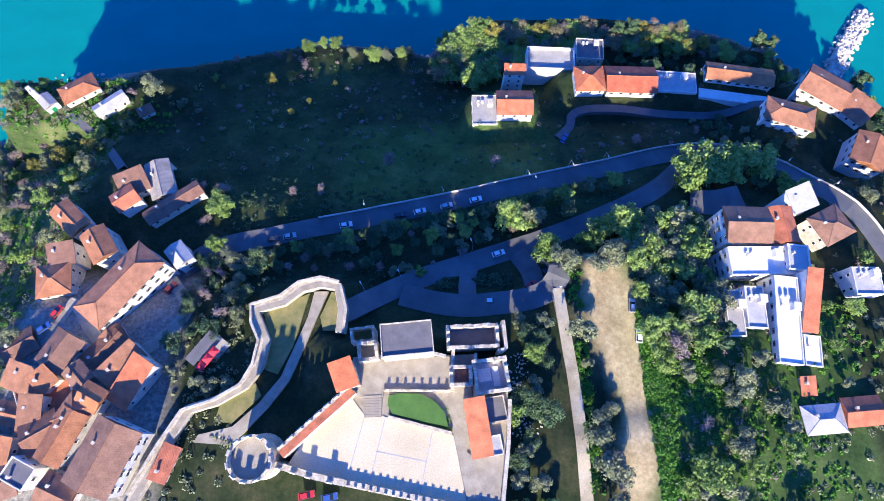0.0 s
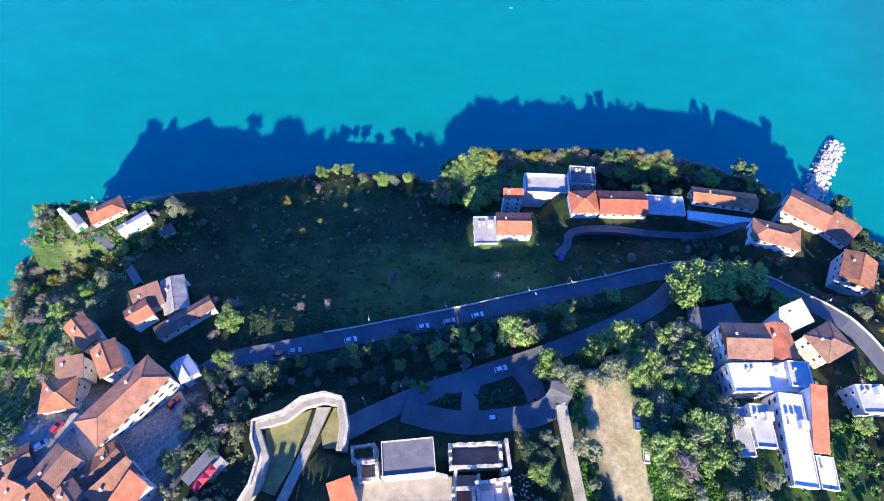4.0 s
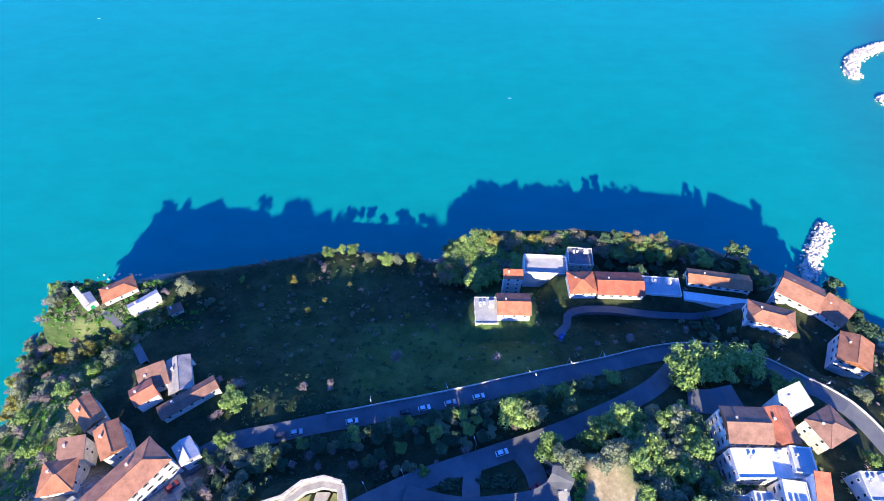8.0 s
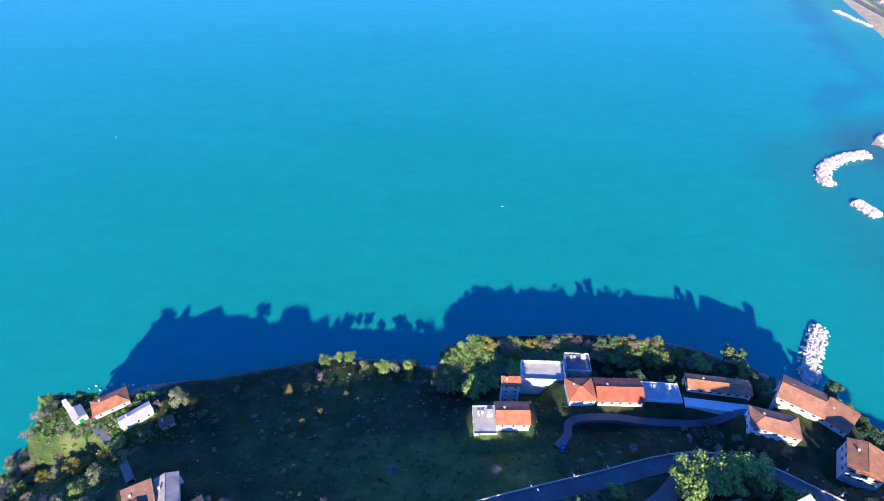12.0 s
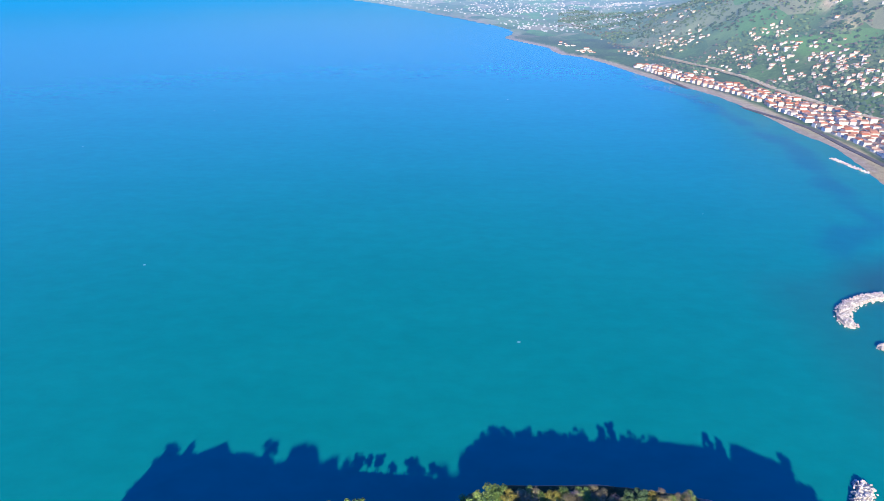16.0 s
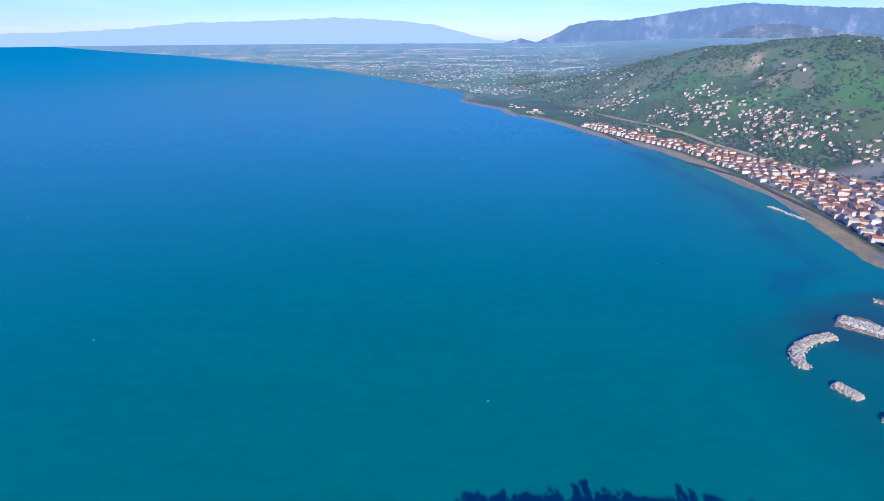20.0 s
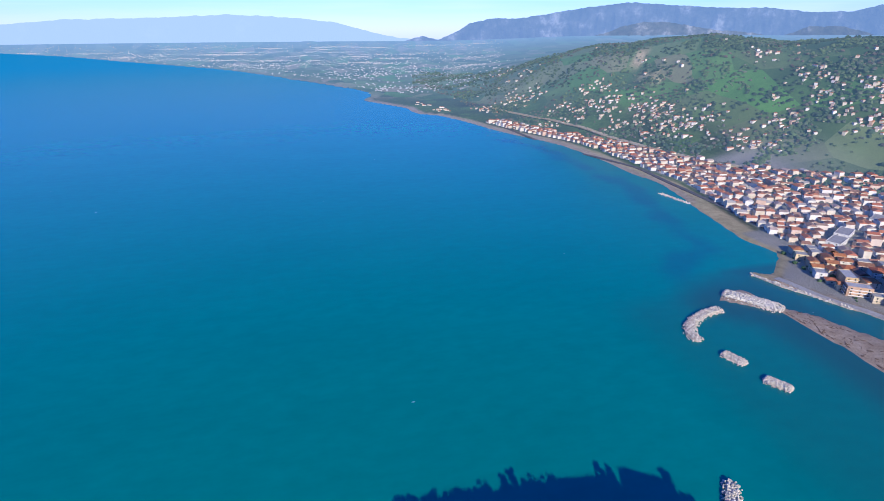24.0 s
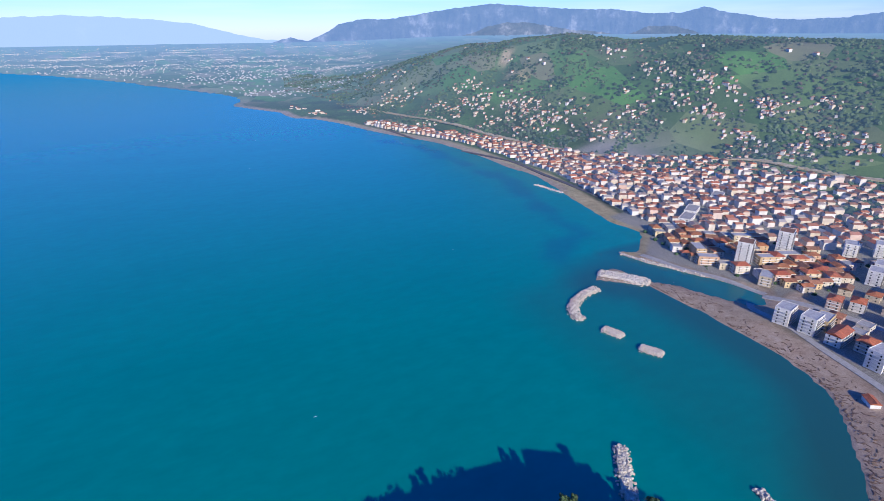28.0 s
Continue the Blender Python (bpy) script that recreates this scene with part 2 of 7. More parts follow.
def paint(name, col):
    m, n, l, p = mat_nodes(name)
    a = noise_node(n, l, 3.0, 3)
    l.new(mix_col(n, l, col, tuple(c * 0.8 for c in col), a.outputs["Fac"]), p.inputs["Base Color"])
    p.inputs["Roughness"].default_value, p.inputs["Coat Weight"].default_value = 0.4, 0.6
    return m


M_car_white, M_car_red, M_car_dark, M_car_silver, M_car_blue = (paint(*a) for a in (("white_paint", (0.80, 0.80, 0.80)), ("red_paint", (0.55, 0.03, 0.03)), ("dark_paint", (0.03, 0.035, 0.05)), ("silver_paint", (0.45, 0.46, 0.48)), ("blue_paint", (0.04, 0.10, 0.35))))
M_leaf_green = foliage("green_leaves", [(0.0, (0.102, 0.168, 0.036)), (0.5, (0.216, 0.324, 0.072)), (1.0, (0.372, 0.480, 0.132))])
M_leaf_olive = foliage("olive_leaves", [(0.0, (0.115, 0.142, 0.074)), (0.5, (0.223, 0.250, 0.128)), (1.0, (0.365, 0.385, 0.223))])
M_leaf_dark = foliage("dark_leaves", [(0.0, (0.029, 0.070, 0.032)), (0.6, (0.081, 0.145, 0.062)), (1.0, (0.181, 0.262, 0.109))])
M_leaf_yellow = foliage("yellowing_leaves", [(0.0, (0.143, 0.154, 0.033)), (0.6, (0.275, 0.253, 0.050)), (1.0, (0.396, 0.319, 0.066))])
M_leaf_brown = foliage("russet_leaves", [(0.0, (0.149, 0.132, 0.063)), (0.5, (0.265, 0.230, 0.121)), (1.0, (0.391, 0.333, 0.190))])
M_twigs = foliage("bare_twigs", [(0.0, (0.17, 0.125, 0.11)), (0.5, (0.30, 0.23, 0.205)), (1.0, (0.43, 0.345, 0.31))], 0.9)
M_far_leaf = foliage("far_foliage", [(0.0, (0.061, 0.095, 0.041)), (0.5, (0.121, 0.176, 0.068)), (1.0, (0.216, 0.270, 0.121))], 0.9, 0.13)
M_grass_tuft = foliage("lush_grass", [(0.0, (0.047, 0.124, 0.013)), (0.5, (0.083, 0.228, 0.021)), (1.0, (0.134, 0.310, 0.036))])


# ---- mesh building ----
class Geo:
    """Vertices and faces of one part."""

    def __init__(self):
        self.v, self.f = [], []

    def add(self, verts, faces):
        k = len(self.v)
        self.v += [tuple(p) for p in verts]
        self.f += [tuple(i + k for i in q) for q in faces]
        return self

    def box(self, x0, y0, z0, x1, y1, z1, m=None):
        p = [Vector(c) for c in ((x0, y0, z0), (x1, y0, z0), (x1, y1, z0), (x0, y1, z0), (x0, y0, z1), (x1, y0, z1), (x1, y1, z1), (x0, y1, z1))]
        return self.add([m @ q for q in p] if m else p, [(0, 3, 2, 1), (4, 5, 6, 7), (0, 1, 5, 4), (1, 2, 6, 5), (2, 3, 7, 6), (3, 0, 4, 7)])

    def tube(self, a, b, r0, r1, sides=8):
        a, b = Vector(a), Vector(b)
        q = (b - a).to_track_quat("Z", "Y")
        ring = [(math.cos(2 * math.pi * i / sides), math.sin(2 * math.pi * i / sides)) for i in range(sides)]
        v = [a + q @ Vector((c * r0, s * r0, 0)) for c, s in ring] + [b + q @ Vector((c * r1, s * r1, 0)) for c, s in ring]
        f = [(i, (i + 1) % sides, sides + (i + 1) % sides, sides + i) for i in range(sides)]
        return self.add(v, f + [tuple(range(sides))[::-1], tuple(range(sides, 2 * sides))])

    def prism(self, pts, z0, z1):
        n = len(pts)
        return self.add([(x, y, z0) for x, y in pts] + [(x, y, z1) for x, y in pts],
                        [tuple(range(n))[::-1], tuple(range(n, 2 * n))] + [(i, (i + 1) % n, n + (i + 1) % n, n + i) for i in range(n)])

    def mesh(self, name, mat, smooth=False):
        me = bpy.data.meshes.new(name)
        me.from_pydata(self.v, [], self.f)
        me.materials.append(mat)
        if smooth:
            me.polygons.foreach_set("use_smooth", [True] * len(me.polygons))
        me.update()
        return me


def thing(name, label, category, group="", kind="", at=None):
    ob = new(name)
    ob.empty_display_size = 0.5
    if at is not None:
        ob.matrix_basis = at
    return tagged(ob, label, category, group, kind)


def part(name, geo, mat, parent, label="", smooth=False, at=None):
    me = geo if isinstance(geo, bpy.types.Mesh) else geo.mesh(name, mat, smooth)
    ob = new(name, me)
    ob.parent = parent
    if at is not None:
        ob.matrix_basis = at
    if label:
        ob["label"] = label
    return ob


# ---- plan: coast, heights ----
COAST_CAPE = [(-190, -700), (-188, 40), (-186, 88), (-192, 104), (-195, 115), (-205, 125), (-203, 133), (-198, 142), (-199, 155), (-195, 162), (-182, 167), (-150, 168), (-110, 172), (-55, 184), (-14, 181), (-2, 176), (22, 197), (75, 199), (130, 191),
              (165, 176), (187, 160), (207, 130), (250, 96), (288, 92), (312, 107), (324, 115), (337, 124), (350, 136), (370, 152), (385, 166), (397, 181), (405, 201), (411, 223), (414, 260), (417, 309), (414, 336), (413, 373), (392, 392)]
COAST_TOWN = [(374, 409), (385, 420), (414, 429), (424, 384), (443, 362), (453, 335), (464, 312), (470, 300), (486, 292), (499, 303), (510, 314), (496, 336), (485, 362), (474, 391), (459, 418), (449, 455), (453, 464), (473, 450), (515, 486), (525, 500), (524, 507), (519, 551), (533, 616), (544, 671), (560, 730), (575, 809),
              (573, 843), (564, 889), (567, 983), (562, 1076), (550, 1169), (532, 1227), (492, 1316), (454, 1431), (418, 1579), (377, 1686), (320, 1741), (308, 1815), (307, 1887), (240, 2016), (187, 2128), (191, 2198), (222, 2258), (233, 2354), (203, 2482), (141, 2690), (57, 2904)]
COAST_FAR = [(-64, 3128), (-226, 3430), (-448, 3841), (-663, 4200), (-975, 4600), (-1600, 5400), (-2438, 6540), (-3911, 8069), (-6650, 11225), (-14400, 24000), (-50000, 72000), (90000, 70000), (90000, -700)]
COAST = np.array(COAST_CAPE + COAST_TOWN + COAST_FAR, float)
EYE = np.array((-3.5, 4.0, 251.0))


def coast_distance(x, y):
    """Distance from the coast line, positive on land."""
    x, y = np.atleast_1d(np.asarray(x, float)), np.atleast_1d(np.asarray(y, float))
    best, inside = np.full(x.shape, 1e12), np.zeros(x.shape, bool)
    n = len(COAST)
    for i in range(n):
        (ax, ay), (bx, by) = COAST[i], COAST[(i + 1) % n]
        dx, dy = bx - ax, by - ay
        t = np.clip(((x - ax) * dx + (y - ay) * dy) / (dx * dx + dy * dy), 0, 1)
        best = np.minimum(best, (x - ax - t * dx) ** 2 + (y - ay - t * dy) ** 2)
        if ay != by:
            inside ^= ((ay > y) != (by > y)) & (x < (bx - ax) * (y - ay) / (by - ay) + ax)
    return np.where(inside, 1, -1) * np.sqrt(best)


def smooth(a, b, x):
    t = np.clip((x - a) / (b - a), 0, 1)
    return t * t * (3 - 2 * t)


def waves2(x, y, scale, seed=0.0):
    """A soft random relief from summed sines, about -1 to 1."""
    out = 0
    for k in range(6):
        a = 2.399 * k + seed
        f = (1 + 0.37 * k) / scale
        out = out + np.sin((x * math.cos(a) + y * math.sin(a)) * f * 2.2 + 1.7 * k + seed * 3) / (1 + 0.5 * k)
    return out / 2.6


def in_box(x, y, x0, x1, y0, y1, soft):
    return smooth(x0 - soft, x0, x) * (1 - smooth(x1, x1 + soft, x)) * smooth(y0 - soft, y0, y) * (1 - smooth(y1, y1 + soft, y))


def height(x, y):
    """The ground's height, before the far distance is drawn in."""
    x, y = np.atleast_1d(np.asarray(x, float)), np.atleast_1d(np.asarray(y, float))
    d = coast_distance(x, y)
    r, az = np.hypot(x, y), np.degrees(np.arctan2(x, y))
    # the cape: a ridge under the castle that falls northwards to a cliff
    cape = np.interp(y, [-600, -120, 0, 38, 55, 80, 95, 112, 125, 150, 175, 195], [40, 60, 66, 62, 55, 51.5, 44, 36, 30, 20, 14, 11])
    b1, b2 = in_box(x, y, -51, -30, 2, 46, 5), in_box(x, y, -33, 15, -60, 29, 5)
    cape = cape * (1 - b1) + 65.3 * b1
    cape = cape * (1 - b2) + 71.5 * b2
    cape = cape - 0.42 * np.maximum(0, -x - 122) - 0.31 * np.maximum(0, x - 138)
    cape = cape + 0.7 * waves2(x, y, 26.0) + 0.25 * waves2(x, y, 7.0, 2.0)
    for x0, x1, y0, y1, level in ((52, 134, 132, 147, 34.0), (124, 146, 112, 124, 41.0), (14, 38, 116, 131, 41.0), (150, 176, 98, 142, 32.5), (-173, -108, 122, 143, 32.5), (-112, -80, 56, 92, 53.5), (4, 116, 160, 186, 18.8), (39, 60, 12, 57, 63.0), (118, 148, 150, 164, 24.0)):
        k = in_box(x, y, x0, x1, y0, y1, 5)
        cape = cape * (1 - k) + level * k
    cliff = np.interp(d, [0, 2, 8, 20, 45, 400], [0, 5, 14, 25, 60, 90])
    cape = np.minimum(cape, cliff)
    low = 3.2 * np.tanh(np.maximum(d, 0) / 26.0) + 3.0 * smooth(60, 300, d)
    w = smooth(225, 300, x + 0.35 * np.maximum(0, 90 - y))
    z = cape * (1 - w) + low * w
    # the hills behind the town
    inland = (r - 430 / np.maximum(np.sin(np.radians(np.clip(az, 1, 89))), 0.2)) / 1.05
    crest = np.interp(az, [9, 14, 17.6, 20.4, 23.3, 26.1, 28.4, 31.2, 33, 35.6, 38.2, 40.9, 44, 47.9, 55, 70, 82, 95], [0, 14, 46, 92, 138, 172, 190, 197, 210, 218, 229, 219, 209, 223, 218, 214, 200, 0])
    rise = smooth(440, 1030, inland) * (1 - 0.4 * smooth(1250, 2500, inland))
    mask = smooth(10, 20, az) * smooth(560, 900, r) * (1 - smooth(80, 95, az))
    z = z + rise * (crest + 4 * waves2(x, y, 420.0, 1.0) * mask) + mask * smooth(440, 760, inland) * (17 * waves2(x, y, 190.0, 4.0) + 6 * waves2(x, y, 60.0, 5.0)) * (1 - 0.85 * smooth(780, 1000, inland))
    far = 3.0 * np.tanh(d / (0.03 * np.maximum(r, 300)))
    under = np.where(r > 900, -80 * np.tanh(-d / (0.15 * np.maximum(r, 300))), np.maximum(-9, d * 0.5))
    return np.where(d > 0, np.where((r > 1500) & (z < 3), far, z), under)


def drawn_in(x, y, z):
    """Beyond 2.6 km the distance is drawn in along the camera's line of sight to fit its view, so that the far plain
    ends at 4.8 km.
    """
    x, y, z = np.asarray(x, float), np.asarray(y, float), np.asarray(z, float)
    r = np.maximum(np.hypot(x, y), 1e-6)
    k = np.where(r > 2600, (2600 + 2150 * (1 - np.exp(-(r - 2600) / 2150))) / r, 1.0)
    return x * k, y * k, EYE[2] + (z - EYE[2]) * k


def grid_mesh(name, gx, gy, z, mats, attrs=(), keep=None, level=False):
    """A sheet over a grid of places; keep: which grid points it may use."""
    ny, nx = gx.shape
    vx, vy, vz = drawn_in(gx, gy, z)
    me = bpy.data.meshes.new(name)
    k = np.arange(nx * ny).reshape(ny, nx)
    faces = np.stack([k[:-1, :-1], k[:-1, 1:], k[1:, 1:], k[1:, :-1]], -1).reshape(-1, 4)
    if keep is not None:
        faces = faces[keep.ravel()[faces].any(1)]
    me.from_pydata(np.stack([vx, vy, vz], -1).reshape(-1, 3).tolist(), [], faces.tolist())
    for m in mats:
        me.materials.append(m)
    me.polygons.foreach_set("use_smooth", [True] * len(me.polygons))
    if level:
        me.normals_split_custom_set_from_vertices([(0.0, 0.0, 1.0)] * (nx * ny))
    for an, val in attrs:
        at = me.attributes.new(an, "FLOAT", "POINT")
        at.data.foreach_set("value", np.asarray(val, float).ravel())
    me.update()
    return me


# ---- ground, sea, mountains ----
def ground_material():
    m, n, l, p = mat_nodes("ground_cover")
    big, mid, fine = noise_node(n, l, 0.012, 6), noise_node(n, l, 0.11, 6, 0.7), noise_node(n, l, 0.9, 6, 0.75)

    def attr(name):
        a = n.new("ShaderNodeAttribute")
        a.attribute_name = name
        return a.outputs["Fac"]

    scrub = ramp(n, [(0.25, (0.013, 0.024, 0.012)), (0.45, (0.028, 0.042, 0.018)), (0.6, (0.052, 0.058, 0.027)), (0.8, (0.12, 0.105, 0.06))])
    l.new(mid.outputs["Fac"], scrub.inputs["Fac"])
    grass = ramp(n, [(0.25, (0.05, 0.095, 0.024)), (0.5, (0.085, 0.155, 0.038)), (0.75, (0.14, 0.225, 0.06))])
    l.new(mid.outputs["Fac"], grass.inputs["Fac"])
    sand = ramp(n, [(0.3, (0.29, 0.205, 0.145)), (0.5, (0.39, 0.295, 0.215)), (0.7, (0.48, 0.385, 0.30))])
    l.new(mid.outputs["Fac"], sand.inputs["Fac"])
    dirt = ramp(n, [(0.3, (0.38, 0.28, 0.14)), (0.5, (0.54, 0.42, 0.23)), (0.7, (0.66, 0.53, 0.31))])
    l.new(mid.outputs["Fac"], dirt.inputs["Fac"])
    paved = ramp(n, [(0.3, (0.20, 0.185, 0.165)), (0.55, (0.31, 0.29, 0.255)), (0.75, (0.43, 0.40, 0.35))])
    l.new(fine.outputs["Fac"], paved.inputs["Fac"])
    rock = ramp(n, [(0.3, (0.16, 0.13, 0.10)), (0.6, (0.34, 0.30, 0.25)), (0.8, (0.46, 0.42, 0.36))])
    l.new(fine.outputs["Fac"], rock.inputs["Fac"])
    c = mix_col(n, l, scrub.outputs["Color"], grass.outputs["Color"], attr("grass"))
    c = mix_col(n, l, c, dirt.outputs["Color"], attr("dirt"))
    c = mix_col(n, l, c, paved.outputs["Color"], attr("paved"))
    c = mix_col(n, l, c, sand.outputs["Color"], attr("sand"))
    c = mix_col(n, l, c, rock.outputs["Color"], attr("rock"))
    # fields of the far plain
    v = n.new("ShaderNodeTexVoronoi")
    v.inputs["Scale"].default_value = 0.011
    t = n.new("ShaderNodeTexCoord")
    mp = n.new("ShaderNodeMapping")
    mp.inputs["Scale"].default_value = (1.0, 0.55, 1.0)
    l.new(t.outputs["Object"], mp.inputs["Vector"])
    l.new(mp.outputs["Vector"], v.inputs["Vector"])
    fr = ramp(n, [(0.0, (0.06, 0.13, 0.045)), (0.3, (0.13, 0.20, 0.07)), (0.5, (0.20, 0.225, 0.11)), (0.7, (0.11, 0.28, 0.06)), (0.9, (0.33, 0.29, 0.17))])
    sep = n.new("ShaderNodeSeparateColor")
    l.new(v.outputs["Color"], sep.inputs["Color"])
    l.new(sep.outputs["Red"], fr.inputs["Fac"])
    c = mix_col(n, l, c, fr.outputs["Color"], attr("plain"))
    c = mix_col(n, l, c, ramp_of(n, l, fine.outputs["Fac"], (0.55, 0.55, 0.55), (1.3, 1.3, 1.3)), 0.8, "MULTIPLY")
    c = mix_col(n, l, c, ramp_of(n, l, big.outputs["Fac"], (0.75, 0.78, 0.75), (1.2, 1.15, 1.1)), 0.7, "MULTIPLY")
    l.new(c, p.inputs["Base Color"])
    p.inputs["Roughness"].default_value = 0.95
    p.inputs["Specular IOR Level"].default_value = 0.1
    bump(n, l, p, fine.outputs["Fac"], 0.3, 0.12)
    # haze over the far plain and hills, painted in as a blue glow
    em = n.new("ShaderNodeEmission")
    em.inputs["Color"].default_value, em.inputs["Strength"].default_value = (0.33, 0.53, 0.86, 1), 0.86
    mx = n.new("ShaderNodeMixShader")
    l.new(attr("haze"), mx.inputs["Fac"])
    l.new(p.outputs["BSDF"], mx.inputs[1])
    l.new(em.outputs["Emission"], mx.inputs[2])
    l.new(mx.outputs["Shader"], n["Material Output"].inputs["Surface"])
    return m


def spread(a, ratio, end):
    out = [a]
    step = 8.0
    while out[-1] < end:
        step *= ratio
        out.append(out[-1] + step)
    return np.array(out[1:])


XS = np.r_[-spread(236, 1.16, 80000)[::-1], np.arange(-236, 206, 3.4), np.arange(206, 640, 7), np.arange(640, 2400, 30), 2400 + spread(0, 1.3, 60000)]
YS = np.r_[-130 - spread(0, 1.4, 2000)[::-1], np.arange(-130, 206, 3.4), np.arange(206, 620, 7), np.arange(620, 1400, 14), np.arange(1400, 2700, 28), 2700 + spread(0, 1.14, 64000)]
GX, GY = np.meshgrid(XS, YS)
GD = coast_distance(GX.ravel(), GY.ravel()).reshape(GX.shape)
GZ = height(GX.ravel(), GY.ravel()).reshape(GX.shape)
XL, YL = XS.tolist(), YS.tolist()


def ground(x, y):
    """The height of the ground's sheet at a place of the plan."""
    i, j = min(int(np.searchsorted(XS, x, 'right')), len(XS) - 1) - 1, min(int(np.searchsorted(YS, y, 'right')), len(YS) - 1) - 1
    u, v = (x - XL[i]) / (XL[i + 1] - XL[i]), (y - YL[j]) / (YL[j + 1] - YL[j])
    return float((GZ[j, i] * (1 - u) + GZ[j, i + 1] * u) * (1 - v) + (GZ[j + 1, i] * (1 - u) + GZ[j + 1, i + 1] * u) * v)


GR, GA = np.hypot(GX - EYE[0], GY - EYE[1]), np.degrees(np.arctan2(GX - EYE[0], GY - EYE[1]))
GE = np.degrees(np.arctan2(GZ - EYE[2], GR))
W1 = waves2(GX, GY, 30.0, 3.0)
scar = np.maximum(in_box(GA - 0.35 * (GE + 2.3), GE, 31.7, 32.9, -3.1, -1.55, 0.1), 0.8 * in_box(GA, GE, 32.4, 34.2, -4.6, -3.5, 0.12)) * (GR > 900)
meadow = np.maximum.reduce([in_box(GA, GE, 22, 31.6, -4.2, -2.1, 0.5), in_box(GA, GE, 33.6, 40.5, -3.6, -1.0, 0.5), in_box(GA, GE, 24, 31, -5.9, -4.9, 0.3), in_box(GA, GE, 54, 58, -7.4, -6.2, 0.3), in_box(GA, GE, 44, 47, -5.6, -4.6, 0.3), in_box(GA, GE, 57, 63, -4.6, -3.6, 0.3)]) * (GR > 900)
a_grass = np.clip(smooth(0.3, 0.5, waves2(GX, GY, 75.0, 12.0)) * smooth(800, 1000, GR) * (GA > 8) + in_box(GX, GY, -30, 40, 84, 118, 8) * 0.4 + in_box(GX, GY, -85, 70, 80, 160, 10) * (0.12 + 0.2 * W1) + in_box(GX, GY, 52, 62, -60, 60, 3) + in_box(GX, GY, 62, 118, -60, 60, 4) * 0.6 + in_box(GX, GY, -190, -128, 10, 125, 10) * (0.35 + 0.5 * W1)
                  + smooth(700, 900, GR) * (0.45 + 0.6 * waves2(GX, GY, 130.0, 7.0) + 0.3 * waves2(GX, GY, 300.0, 8.0)) * (GA > 5) + 0.9 * meadow, 0, 1)
f_left, f_right = np.interp(GY, [-70, -12, 9, 30, 38, 52, 58], [46, 48, 51, 46, 44, 43, 46]) + 1.5 * waves2(GX, GY, 9.0, 4.0), np.interp(GY, [-70, -12, 0, 15, 38, 58], [54, 56, 60, 61, 61, 55]) + 1.2 * waves2(GX, GY, 8.0, 5.0)
field = smooth(-1.5, 2, GX - f_left) * smooth(-1.5, 2, f_right - GX) * smooth(-75, -65, GY) * (1 - smooth(57, 60, GY))
a_dirt = scar + (1 - smooth(-135, -120, GX)) * (GD > 6) * (GR < 300) * np.clip(0.3 * waves2(GX, GY, 14.0, 6.0), 0, 0.35) + field * (0.95 + 0.2 * W1)
a_shore = (GD > -12) * (1 - smooth(26, 34, GD)) * smooth(425, 450, GY) * (GX > 380) * (GR < 2500)
a_sand = (GD > -20) * (1 - smooth(34, 44, GD + 14 * smooth(430, 480, GY))) * smooth(255, 285, GX) * np.where(GR < 900, 1, 0.8) + (GR > 900) * (GD > -30) * (1 - smooth(0.012 * GR, 0.02 * GR, GD))
corner = in_box(GX, GY, 480, 640, 300, 560, 12)       # houses stand close to the quay here
town = in_box(GX, GY, 440, 1000, 120, 900, 40) * np.maximum(smooth(36, 44, GD), corner * smooth(8, 14, GD)) * (1 - smooth(300, 380, GD))
a_paved = np.clip(town * 0.9 + in_box(GX, GY, -125, -78, -40, 52, 4) * 0.9 + in_box(GX, GY, 84, 100, 36, 58, 3) * 0.8, 0, 1)
a_sand = a_sand * (1 - corner * smooth(8, 14, GD))
a_rock = np.clip((1 - smooth(5, 11, GD)) * (GX < 235) + 0.8 * (GD < 0), 0, 1)
a_plain = np.maximum(smooth(2000, 2500, GR) * (1 - smooth(16, 24, GA)), 0.62 * smooth(820, 1000, GR) * smooth(240, 300, GD)) * (GD > 0)
a_plain = a_plain * (1 - scar)
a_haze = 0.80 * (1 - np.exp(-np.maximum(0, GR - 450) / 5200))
M_ground = ground_material()
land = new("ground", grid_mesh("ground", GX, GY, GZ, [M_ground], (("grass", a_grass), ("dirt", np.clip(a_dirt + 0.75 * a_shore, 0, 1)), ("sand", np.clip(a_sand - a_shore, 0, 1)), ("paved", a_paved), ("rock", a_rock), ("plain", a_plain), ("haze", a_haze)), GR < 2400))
tagged(land, "rocky green headland, sandy beach and green hills", "ground", kind="structure")
